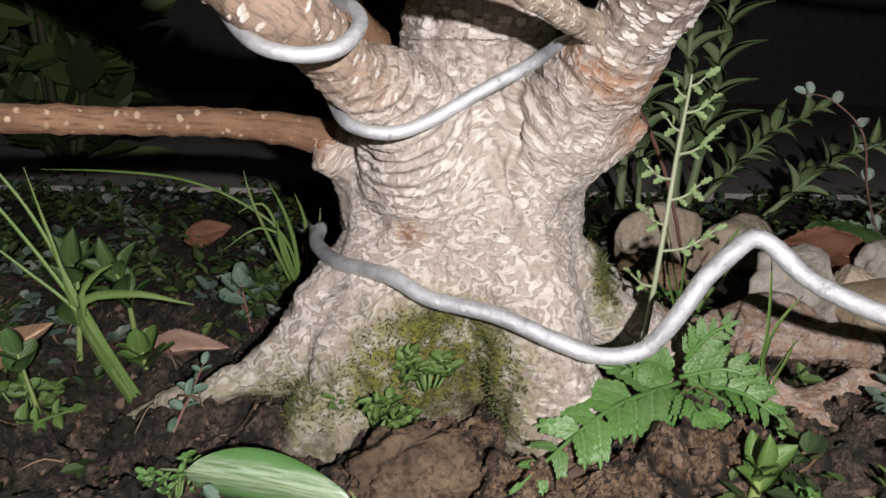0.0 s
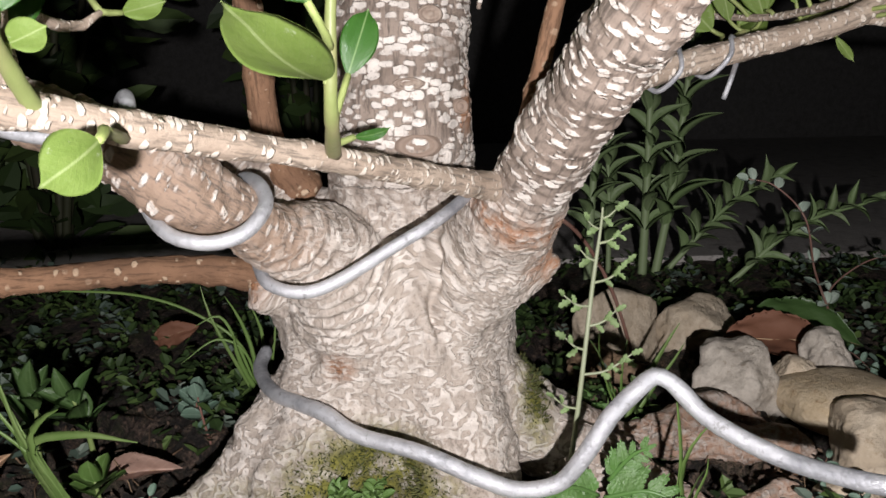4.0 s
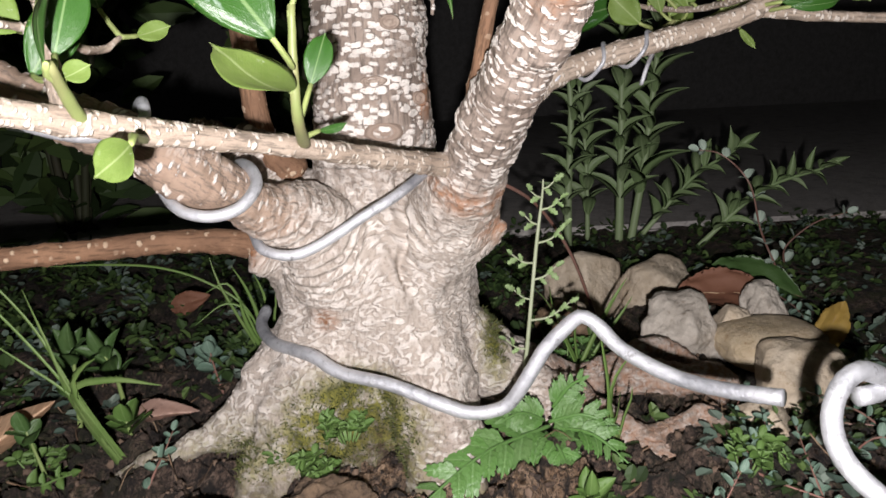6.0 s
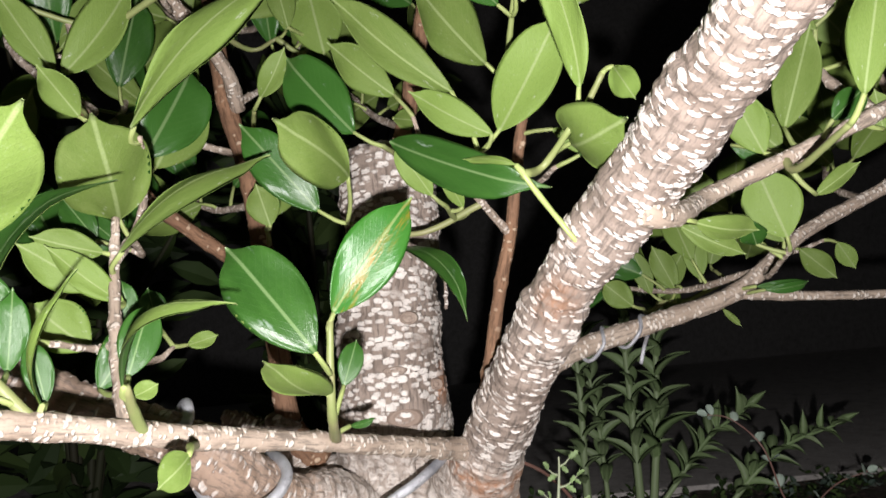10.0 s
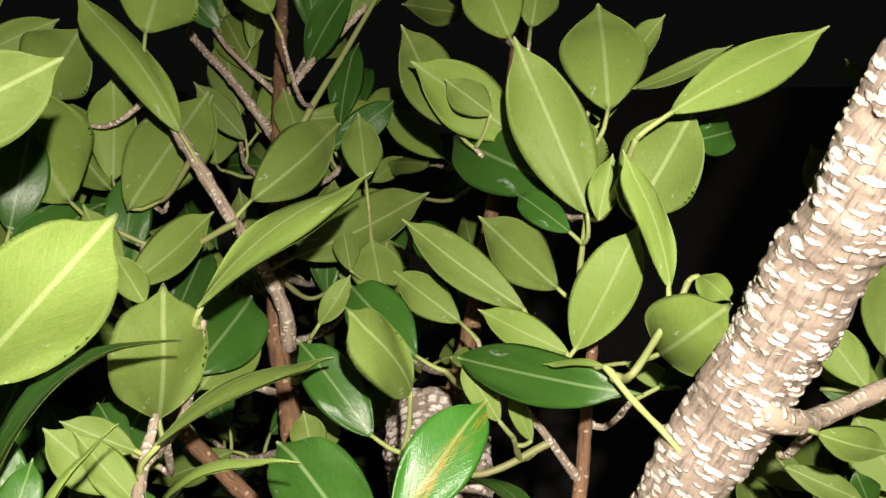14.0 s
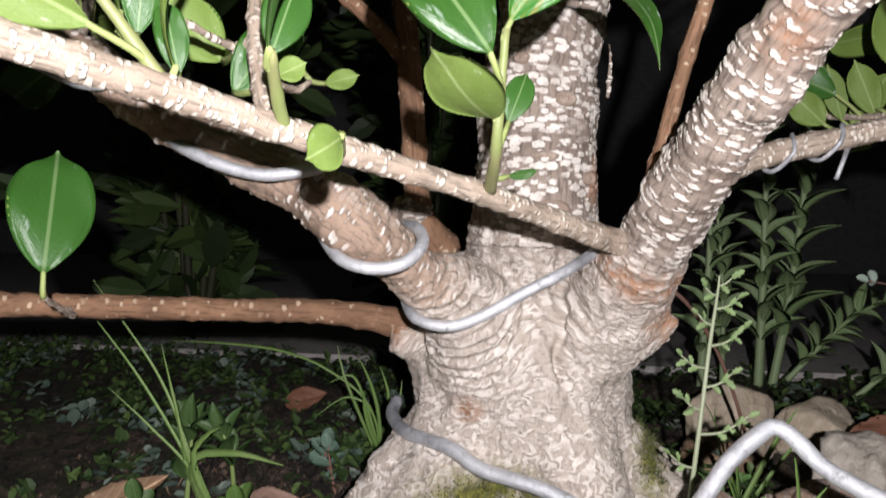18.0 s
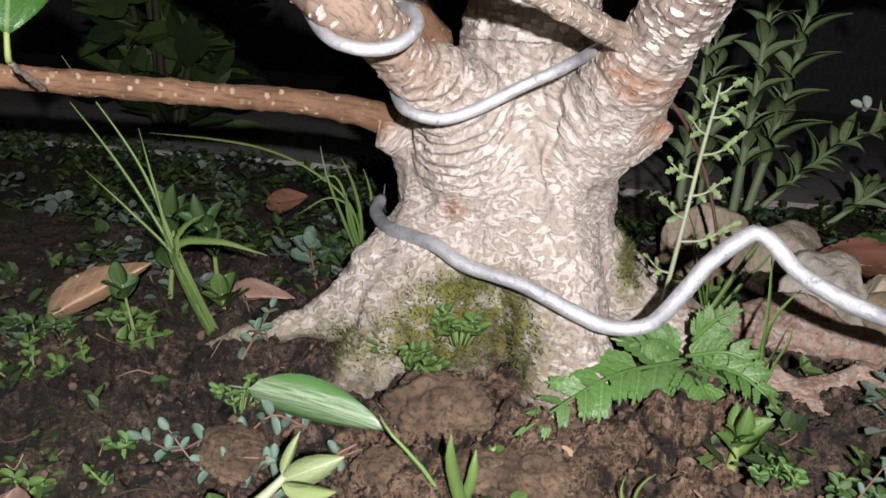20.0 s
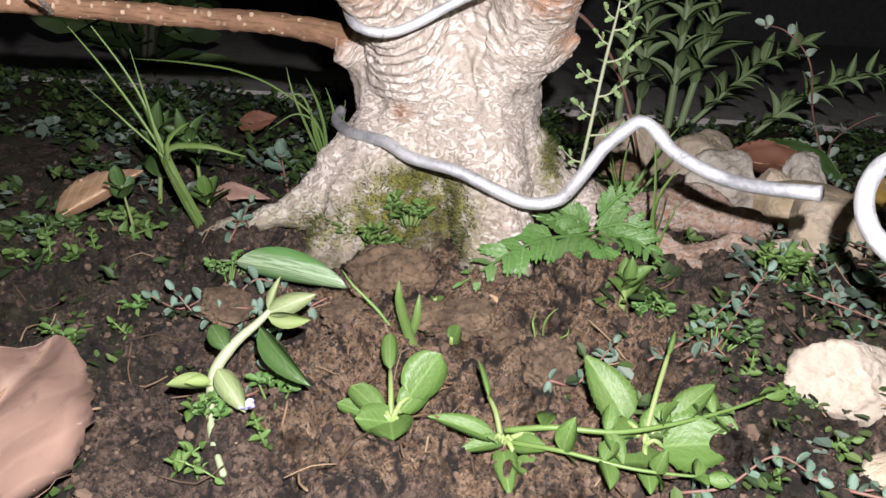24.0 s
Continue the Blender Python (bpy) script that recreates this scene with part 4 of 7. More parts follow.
leaf((-0.069, 0.150, 0.260), (-0.082, 0.150, 0.278), .5, False, 0, .05)
leaf((-0.076, 0.200, 0.224), (-0.090, 0.200, 0.237), .5, True, 0, .05)
leaf((-0.100, 0.200, 0.295), (-0.117, 0.190, 0.326), .42, False, -20, .05)
leaf((-0.098, 0.200, 0.294), (-0.074, 0.210, 0.336), .40, False, 20, .1)
leaf((-0.067, 0.160, 0.217), (-0.086, 0.150, 0.223), .46, False, -10, .1)
leaf((-0.082, 0.190, 0.226), (-0.095, 0.190, 0.244), .5, True, 0, .05)
leaf((-0.024, 0.220, 0.231), (-0.029, 0.220, 0.249), .75, False, 0, .05)
leaf((-0.001, 0.260, 0.319), (-0.007, 0.260, 0.353), .75, False, 0, .05)
leaf((-0.016, 0.250, 0.329), (-0.021, 0.250, 0.355), .5, False, 0, .05)
leaf((-0.025, 0.220, 0.286), (-0.012, 0.210, 0.304), .45, False, 10, .15)
leaf((0.015, 0.200, 0.262), (-0.013, 0.210, 0.300), .48, True, -10, .05)
leaf((0.102, 0.140, 0.261), (0.105, 0.130, 0.246), .5, False, 0, .1)
leaf((0.165, 0.160, 0.241), (0.179, 0.160, 0.277), .4, False, 0, .05)
leaf((0.155, 0.100, 0.234), (0.165, 0.100, 0.270), .34, False, 0, .05)
leaf((0.118, 0.130, 0.208), (0.141, 0.140, 0.206), .42, False, 30, .08)
leaf((0.179, 0.190, 0.240), (0.166, 0.200, 0.262), .6, False, 0, .05)
leaf((0.182, 0.200, 0.207), (0.173, 0.200, 0.236), .75, False, 0, .05)
leaf((0.174, 0.210, 0.206), (0.167, 0.200, 0.216), .7, True, 0, .05)
leaf((0.170, 0.140, 0.238), (0.182, 0.140, 0.248), .6, True, 0, .05)
leaf((0.164, 0.200, 0.246), (0.180, 0.200, 0.238), .4, True, 0, .05)
leaf((0.167, 0.150, 0.216), (0.183, 0.150, 0.226), .35, False, 20, .05)
leaf((0.203, 0.330, 0.206), (0.211, 0.330, 0.229), .6, False, 0, .05)
leaf((0.171, 0.330, 0.190), (0.189, 0.330, 0.216), .45, False, 0, .05)
leaf((0.167, 0.330, 0.192), (0.159, 0.330, 0.219), .4, False, 0, .05)
leaf((0.147, 0.300, 0.186), (0.132, 0.300, 0.200), .7, False, 0, .05)
leaf((0.240, 0.300, 0.209), (0.258, 0.300, 0.192), .55, False, 0, .05)
leaf((0.190, 0.250, 0.190), (0.216, 0.250, 0.190), .22, True, 20, .05)
leaf((0.182, 0.270, 0.181), (0.190, 0.270, 0.172), .3, False, 20, .05)
leaf((0.079, 0.170, 0.319), (0.078, 0.170, 0.355), .75, False, 0, .05)
leaf((0.092, 0.170, 0.350), (0.096, 0.170, 0.379), .5, False, 0, .05)
leaf((0.047, 0.170, 0.355), (0.029, 0.170, 0.374), .6, False, 0, .05)
leaf((-0.009, 0.240, 0.375), (-0.014, 0.240, 0.418), .5, False, 0, .05)
leaf((0.006, 0.300, 0.405), (-0.029, 0.280, 0.389), .4, False, 0, .05)
leaf((0.162, 0.170, 0.235), (0.152, 0.170, 0.260), .55, False, 0, .05)
leaf((0.191, 0.220, 0.207), (0.181, 0.220, 0.230), .7, False, 0, .05)
leaf((0.179, 0.220, 0.209), (0.177, 0.220, 0.224), .5, True, 0, .05)
leaf((0.132, 0.180, 0.213), (0.155, 0.180, 0.201), .36, False, 10, .15)
leaf((0.192, 0.320, 0.198), (0.190, 0.320, 0.225), .5, False, 0, .05)
leaf((0.178, 0.320, 0.193), (0.167, 0.320, 0.219), .5, False, 0, .05)
leaf((0.261, 0.300, 0.211), (0.269, 0.300, 0.196), .6, False, 0, .05)
leaf((0.194, 0.250, 0.188), (0.216, 0.250, 0.190), .25, True, 20, .1)
leaf((0.093, 0.200, 0.258), (0.112, 0.200, 0.247), .4, False, 0, .1)
leaf((0.193, 0.150, 0.236), (0.192, 0.150, 0.250), .6, False, 0, .05)
leaf((-0.111, 0.085, 0.267), (-0.080, 0.090, 0.303), .5, False, 0, .1)
leaf((-0.189, 0.160, 0.394), (-0.170, 0.170, 0.438), .42, False, 10, .08)
leaf((-0.194, 0.200, 0.420), (-0.160, 0.200, 0.447), .4, False, -10, .08)


def leafy_twig(start, tip, count, size, seed, upper=0.25):
    """A side twig with leaves set alternately along it, those near its end pointing on."""
    rng = random.Random(seed)
    a, t = Vector(start), Vector(tip)
    mid = (a + t) / 2 + Vector((rng.uniform(-0.01, 0.01), rng.uniform(-0.01, 0.01), -0.06 * (t - a).length))
    stem("twig", [(*a, 0.0020), (*mid, 0.0017), (*t, 0.0012)], TWIG, ficus, around=7, rough=0.0002, nodes=0.015)
    d = (t - a).normalized()
    side = d.orthogonal().normalized()
    turn = rng.uniform(0, 6)
    for k in range(count):
        f = 0.35 + 0.65 * k / max(1, count - 1)
        at = a.lerp(t, f)
        turn += 2.4
        out = Matrix.Rotation(turn, 3, d) @ side
        way = (out * (1.15 - 0.7 * f) + d * (0.4 + 0.6 * f) + Vector((0, -0.15, 0.35))).normalized()
        length = size * rng.uniform(0.8, 1.15)
        base = at + way * 0.009
        leaf(tuple(base), tuple(base + way * length), rng.uniform(0.38, 0.5), rng.random() < upper, rng.uniform(-35, 35), rng.choice((0.05, 0.05, 0.1)))


for start, tip, count, size, seed in (
        ((-0.062, 0.275, 0.40), (-0.095, 0.30, 0.47), 6, 0.055, 1), ((-0.060, 0.274, 0.39), (-0.020, 0.29, 0.46), 6, 0.055, 2), ((-0.066, 0.277, 0.45), (-0.03, 0.26, 0.53), 6, 0.055, 3), ((-0.067, 0.278, 0.47), (-0.12, 0.27, 0.54), 6, 0.055, 4),
        ((-0.050, 0.272, 0.30), (-0.015, 0.32, 0.36), 5, 0.050, 5), ((-0.055, 0.273, 0.33), (-0.10, 0.33, 0.38), 6, 0.052, 6), ((-0.046, 0.271, 0.275), (-0.10, 0.30, 0.31), 5, 0.05, 7), ((-0.040, 0.270, 0.25), (-0.09, 0.32, 0.27), 5, 0.048, 8),
        ((0.078, 0.25, 0.48), (0.045, 0.28, 0.56), 5, 0.055, 9), ((0.060, 0.25, 0.39), (0.030, 0.31, 0.44), 5, 0.05, 10), ((0.085, 0.25, 0.52), (0.12, 0.22, 0.58), 5, 0.055, 11), ((-0.12, 0.203, 0.184), (-0.20, 0.27, 0.26), 7, 0.055, 12),
        ((-0.14, 0.198, 0.196), (-0.17, 0.28, 0.30), 7, 0.055, 13), ((-0.11, 0.201, 0.178), (-0.13, 0.29, 0.25), 6, 0.052, 14), ((-0.16, 0.196, 0.208), (-0.22, 0.22, 0.32), 7, 0.055, 15), ((-0.15, 0.197, 0.2), (-0.155, 0.21, 0.33), 7, 0.052, 16),
        ((0.222, 0.26, 0.214), (0.20, 0.34, 0.24), 6, 0.045, 17), ((0.25, 0.257, 0.227), (0.28, 0.33, 0.27), 6, 0.05, 18), ((0.20, 0.262, 0.198), (0.15, 0.36, 0.20), 6, 0.042, 19), ((0.27, 0.255, 0.236), (0.25, 0.24, 0.31), 6, 0.05, 20), ((0.19, 0.146, 0.24), (0.20, 0.20, 0.31), 6, 0.05, 21), ((0.23, 0.142, 0.26), (0.27, 0.16, 0.33), 6, 0.055, 22),
        ((-0.045, 0.271, 0.27), (-0.02, 0.34, 0.30), 6, 0.05, 23), ((-0.055, 0.273, 0.34), (-0.04, 0.36, 0.40), 6, 0.052, 24), ((-0.062, 0.276, 0.42), (-0.08, 0.36, 0.47), 6, 0.052, 25), ((-0.10, 0.237, 0.28), (-0.12, 0.33, 0.34), 6, 0.05, 26), ((0.045, 0.25, 0.33), (0.055, 0.33, 0.37), 6, 0.05, 27),
        ((0.065, 0.25, 0.42), (0.09, 0.33, 0.47), 6, 0.052, 28), ((0.034, 0.262, 0.28), (0.0, 0.34, 0.33), 6, 0.048, 29), ((-0.13, 0.20, 0.19), (-0.22, 0.30, 0.24), 6, 0.05, 30), ((-0.10, 0.235, 0.29), (-0.16, 0.27, 0.37), 6, 0.052, 31), ((-0.15, 0.197, 0.2), (-0.20, 0.17, 0.28), 6, 0.052, 32)):
    leafy_twig(start, tip, count, size, seed, 0.8 if 12 <= seed <= 16 or seed >= 30 else 0.3)

# ---- wires ----
def wire(label, points, radius, step=0.0025):
    bm = bmesh.new()
    wobble = random.Random(len(points))
    tube(bm, [(*(Vector(p) + Vector([wobble.gauss(0, radius * 0.10) for _ in range(3)])), radius * wobble.uniform(0.96, 1.05)) for p in points], step, 16, radius * 0.05, round_end=False)
    return tagged(part("training_wire", bm, WIRE), label, "wire", "training wires")


wire("thick bent aluminium wire round the trunk base, its coiled end free", [(-0.0428, 0.297, 0.0550), (-0.0425, 0.283, 0.0520), (-0.0335, 0.262, 0.0500), (-0.021, 0.248, 0.0505), (-0.011, 0.240, 0.0497), (0.0005, 0.232, 0.0458), (0.0222, 0.222, 0.0431), (0.0436, 0.216, 0.0358),
     (0.0559, 0.213, 0.0331), (0.0678, 0.211, 0.0357), (0.0755, 0.209, 0.0462), (0.0842, 0.209, 0.0609), (0.0925, 0.2095, 0.0690), (0.0983, 0.2105, 0.0730), (0.1030, 0.2090, 0.0712), (0.1070, 0.2060, 0.0673), (0.1110, 0.2025, 0.0640), (0.118, 0.196, 0.0598), (0.129, 0.185, 0.0565), (0.1404, 0.172, 0.0570), (0.154, 0.158, 0.0595)], 0.0029)
wire("silver aluminium wire wound round a branch", [(0.046, 0.250, 0.130), (0.0405, 0.241, 0.1283), (0.0369, 0.235, 0.1259), (0.0282, 0.226, 0.1215), (0.0159, 0.222, 0.1148), (-0.0009, 0.2205, 0.1055), (-0.0126, 0.218, 0.1023), (-0.0245, 0.222, 0.1040), (-0.0300, 0.232, 0.1095), (-0.0345, 0.240, 0.122), (-0.033, 0.232, 0.136),
     (-0.0245, 0.214, 0.1375), (-0.0205, 0.203, 0.1318), (-0.0250, 0.195, 0.1260), (-0.0340, 0.191, 0.1240), (-0.0450, 0.194, 0.1262), (-0.0535, 0.203, 0.1320), (-0.062, 0.215, 0.143), (-0.063, 0.215, 0.157), (-0.055, 0.200, 0.163), (-0.0530, 0.191, 0.1568), (-0.0610, 0.187, 0.1543), (-0.0727, 0.186, 0.1535), (-0.0908, 0.188, 0.1588), (-0.1105, 0.198, 0.1690),
     (-0.119, 0.209, 0.181), (-0.113, 0.205, 0.190), (-0.111, 0.193, 0.187), (-0.128, 0.185, 0.182), (-0.15, 0.19, 0.19)], 0.0021)
wire("heavy aluminium wire bent into a hook beside the tree", [(0.215, 0.085, -0.012), (0.1843, 0.1050, 0.0430), (0.1729, 0.1080, 0.0483), (0.1640, 0.1120, 0.0483), (0.1563, 0.1170, 0.0535), (0.1524, 0.1230, 0.0605), (0.1520, 0.1280, 0.0681), (0.1563, 0.1320, 0.0756), (0.1646, 0.1350, 0.0786), (0.1744, 0.1390, 0.0747), (0.1773, 0.1410, 0.0703), (0.1716, 0.1390, 0.0689), (0.1659, 0.1370, 0.0693)], 0.0030)

wire("thin silver wire wound tightly round the slender branch", [(0.086, 0.262, 0.157), (0.098, 0.254, 0.163), (0.104, 0.262, 0.173), (0.108, 0.270, 0.168), (0.112, 0.262, 0.162), (0.118, 0.255, 0.169), (0.120, 0.263, 0.177), (0.125, 0.270, 0.172), (0.130, 0.262, 0.167),
     (0.136, 0.256, 0.174), (0.139, 0.263, 0.181), (0.145, 0.268, 0.176), (0.141, 0.262, 0.171), (0.137, 0.256, 0.166), (0.135, 0.257, 0.159)], 0.0009, 0.0015)

# ---- plant materials ----
def clay_material():
    m, tree, shader = material("clay", 0.9)
    at = space(tree)
    colour = ramp(tree, noise_node(tree, at, 60, 6, 0.7), (0.34, (0.085, 0.056, 0.038)), (0.52, (0.20, 0.135, 0.085)), (0.68, (0.30, 0.205, 0.13)))
    grit = noise_node(tree, at, 500, 6, 0.75)
    colour = mix(tree, colour, (0.04, 0.028, 0.02), ramp(tree, grit, (0.38, 0.7), (0.5, 0.0)))
    tree.links.new(colour, shader.inputs["Base Color"])
    bump(tree, shader, sums(tree, "ADD", grit, noise_node(tree, at, 170, 5, 0.7)), 0.002, 1.0)
    return m


WEED = weed_material("weed_green", (0.080, 0.150, 0.034), (0.120, 0.195, 0.056), 0.5, 1.2, 0.10)
DULLWEED = weed_material("weed_dull", (0.17, 0.215, 0.095), (0.25, 0.29, 0.16), 0.5)
WEEDDARK = weed_material("weed_dark", (0.045, 0.090, 0.026), (0.072, 0.125, 0.040))
TALLWEED = weed_material("tall_weed", (0.17, 0.25, 0.105), (0.25, 0.32, 0.17), 0.5)
PALEBLUE = weed_material("pale_blue_green", (0.30, 0.38, 0.31), (0.40, 0.47, 0.40), 0.5)
BLUEGREEN = weed_material("blue_green", (0.105, 0.170, 0.125), (0.165, 0.235, 0.18))
GRASS = plant_material("grass_green", (0.105, 0.180, 0.045), (0.17, 0.235, 0.080), 0.45, 60)
FERN = weed_material("fern_green", (0.070, 0.155, 0.036), (0.130, 0.225, 0.080), 0.42)
LIMESTEM = plant_material("pale_stem", (0.19, 0.26, 0.085), (0.26, 0.32, 0.13), 0.5, 70)
REDSTEM = plant_material("red_stem", (0.17, 0.085, 0.065), (0.27, 0.17, 0.14), 0.55, 90)
DRYLEAF = weed_material("dry_leaf", (0.29, 0.185, 0.145), (0.38, 0.265, 0.215), 0.6, 1.1, 0.10)
PALESTEM = plant_material("grey_green_stem", (0.27, 0.31, 0.19), (0.36, 0.39, 0.27), 0.5, 70)
PALELEAF = plant_material("grey_green_leaf", (0.17, 0.25, 0.10), (0.24, 0.32, 0.16), 0.5, 200)
TANLEAF = weed_material("tan_leaf", (0.33, 0.215, 0.135), (0.44, 0.31, 0.20), 0.6, 1.1, 0.3)
RUSTLEAF = plant_material("rust_leaf", (0.19, 0.082, 0.048), (0.30, 0.155, 0.095), 0.65, 70, 1.1)
YELLOWLEAF = plant_material("yellow_leaf", (0.36, 0.25, 0.05), (0.26, 0.13, 0.05), 0.6, 90, 1.1)
STRAW = plant_material("straw", (0.33, 0.23, 0.14), (0.20, 0.12, 0.07), 0.7, 150)
PETAL = plant_material("petal", (0.45, 0.42, 0.75), (0.60, 0.58, 0.85), 0.5, 200)
BEIGE = stone_material("beige_stone", (0.50, 0.41, 0.30), (0.62, 0.53, 0.41), (0.30, 0.21, 0.13))
GREYSTONE = stone_material("grey_stone", (0.42, 0.375, 0.32), (0.58, 0.53, 0.46), (0.24, 0.19, 0.14))
CREAM = stone_material("cream_stone", (0.47, 0.37, 0.24), (0.58, 0.48, 0.34), (0.27, 0.16, 0.07))
PEBBLE = stone_material("pale_pebble", (0.48, 0.41, 0.33), (0.57, 0.50, 0.42), (0.33, 0.25, 0.16))
CLAY = clay_material()
CLOD = stone_material("clay_clod", (0.22, 0.145, 0.085), (0.29, 0.20, 0.125), (0.075, 0.05, 0.035))
PAVING = stone_material("grey_paving", (0.50, 0.47, 0.44), (0.60, 0.57, 0.54), (0.16, 0.15, 0.14))
CONCRETE = stone_material("dark_concrete", (0.17, 0.165, 0.16), (0.22, 0.215, 0.21), (0.11, 0.107, 0.10))


def blade_mesh(name, mats, profile, long=8, wide=2, bend=0.1, fold=0.2, teeth=0.0, lobes=0, curl=0.0, thick=0.02):
    """A thin leaf body one unit long and wide: profile gives its half width along its length, teeth and lobes cut its rim."""
    bm = bmesh.new()
    sheets = []
    for level in (0.5, -0.5):
        rows = []
        for i in range(long + 1):
            u = i / long
            half = max(0.01, profile(u))
            if lobes:
                half *= 0.55 + 0.45 * (0.5 + 0.5 * math.cos(2 * math.pi * lobes * u + math.pi))
            row = []
            for j in range(-wide, wide + 1):
                w = j / wide
                x = half * w * (1 + teeth if abs(j) == wide and i % 2 else 1)
                z = fold * abs(x) + 4 * bend * u * (1 - u) - curl * u * u + level * thick * (1 - abs(w) ** 2 * 0.8)
                row.append(bm.verts.new((x, u + (abs(w) * teeth * 0.1 if teeth else 0), z)))
            rows.append(row)
        sheets.append(rows)
    top, low = sheets
    for level, rows in enumerate(sheets):
        for a, b in zip(rows, rows[1:]):
            for j in range(2 * wide):
                quad = (a[j], a[j + 1], b[j + 1], b[j])
                bm.faces.new(quad if level == 0 else quad[::-1]).material_index = min(level, len(mats) - 1)
    for i in range(long):
        for j in (0, -1):
            quad = (top[i][j], top[i + 1][j], low[i + 1][j], low[i][j])
            bm.faces.new(quad if j else quad[::-1])
    me = bpy.data.meshes.new(name)
    bm.to_mesh(me)
    bm.free()
    for m in mats:
        me.materials.append(m)
    me.shade_smooth()
    return me


def oval(u):
    return 0.5 * math.sin(math.pi * u ** 0.85) ** 0.8 if 0 < u < 1 else 0.0


def rounded(u):
    return 0.5 * math.sqrt(max(0.0, 1 - (2 * u - 1) ** 2))


def lance(u):
    return 0.5 * math.sin(math.pi * u ** 0.7) ** 1.1 if 0 < u < 1 else 0.0


def heart(u):
    return 0.5 * math.sin(math.pi * u ** 0.62) ** 0.7 if 0 < u < 1 else 0.05


def place_leaf(mesh, parent, base, direction, size, width=1.0, up=(0, 0, 1), roll=0.0, name="leaf"):
    along = Vector(direction).normalized()
    normal = Vector(up) - along * along.dot(Vector(up))
    if normal.length < 0.05:
        normal = Vector((0.2, -1, 0.1)) - along * along.dot(Vector((0.2, -1, 0.1)))
    normal.normalize()
    normal = Matrix.Rotation(radians(roll), 3, along) @ normal
    m = Matrix((along.cross(normal), along, normal)).transposed().to_4x4()
    m.translation = base
    ob = new(name, mesh)
    ob.parent = parent
    ob.matrix_basis = m @ Matrix.Diagonal((size * width, size, size, 1))
    return ob


OVAL = {m.name: blade_mesh("oval_leaf", [m], oval, 8, 2, 0.06, 0.25) for m in (WEED, WEEDDARK, BLUEGREEN, LIMESTEM, DULLWEED)}
ROUND = {m.name: blade_mesh("round_leaf", [m], rounded, 8, 2, 0.04, 0.15) for m in (WEED, WEEDDARK, BLUEGREEN, PALEBLUE)}
LANCE = {m.name: blade_mesh("lance_leaf", [m], lance, 8, 2, 0.10, 0.3) for m in (WEED, WEEDDARK, GRASS, TALLWEED)}
TOOTHED = {m.name: blade_mesh("toothed_leaf", [m], heart, 22, 3, 0.06, 0.22, 0.10) for m in (WEED, WEEDDARK)}


def sprig(name, label, points, radius, stem_mat, mesh, count, size, width=0.5, opposite=True, start=0.2, rise=0.5, seed=1, category="weed", group="", tip=True):
    """A small plant: one stem along points with leaves in pairs or turns along it."""
    rng = random.Random(seed)
    base = Vector(points[0])
    plant = thing(name, label, category, group, base)
    local = [(*(Vector(p) - base), radius * (1 - 0.55 * i / max(1, len(points) - 1))) for i, p in enumerate(points)]
    bm = bmesh.new()
    line = tube(bm, local, 0.003, 7, radius * 0.08)
    part("stem", bm, stem_mat, plant)
    turn = rng.random() * 6
    for k in range(count):
        f = start + (1 - start) * k / max(1, count - 1)
        i = min(len(line) - 2, int(f * (len(line) - 1)))
        at, d = Vector(line[i, :3]), Vector(line[i + 1, :3] - line[i, :3]).normalized()
        across = d.orthogonal().normalized()
        turn += 1.57 if opposite else 2.4
        for s in ((0, math.pi) if opposite else (0,)):
            out = Matrix.Rotation(turn + s + rng.uniform(-0.3, 0.3), 3, d) @ across
            out = (out + d * rise + Vector((0, 0, 0.25))).normalized()
            place_leaf(mesh, plant, at, out, size * rng.uniform(0.75, 1.15) * (1 - 0.3 * f), width * rng.uniform(0.9, 1.1), (0, -0.25, 1), rng.uniform(-25, 25))
    if tip:
        d = Vector(line[-1, :3] - line[-2, :3]).normalized()
        place_leaf(mesh, plant, Vector(line[-1, :3]), d + Vector((0, -0.1, 0.1)), size * 0.7, width, (0, -1, 0.6))
    return plant


def on_ground(x, y, lift=0.0):
    return (x, y, ground_height(x, y) + lift)


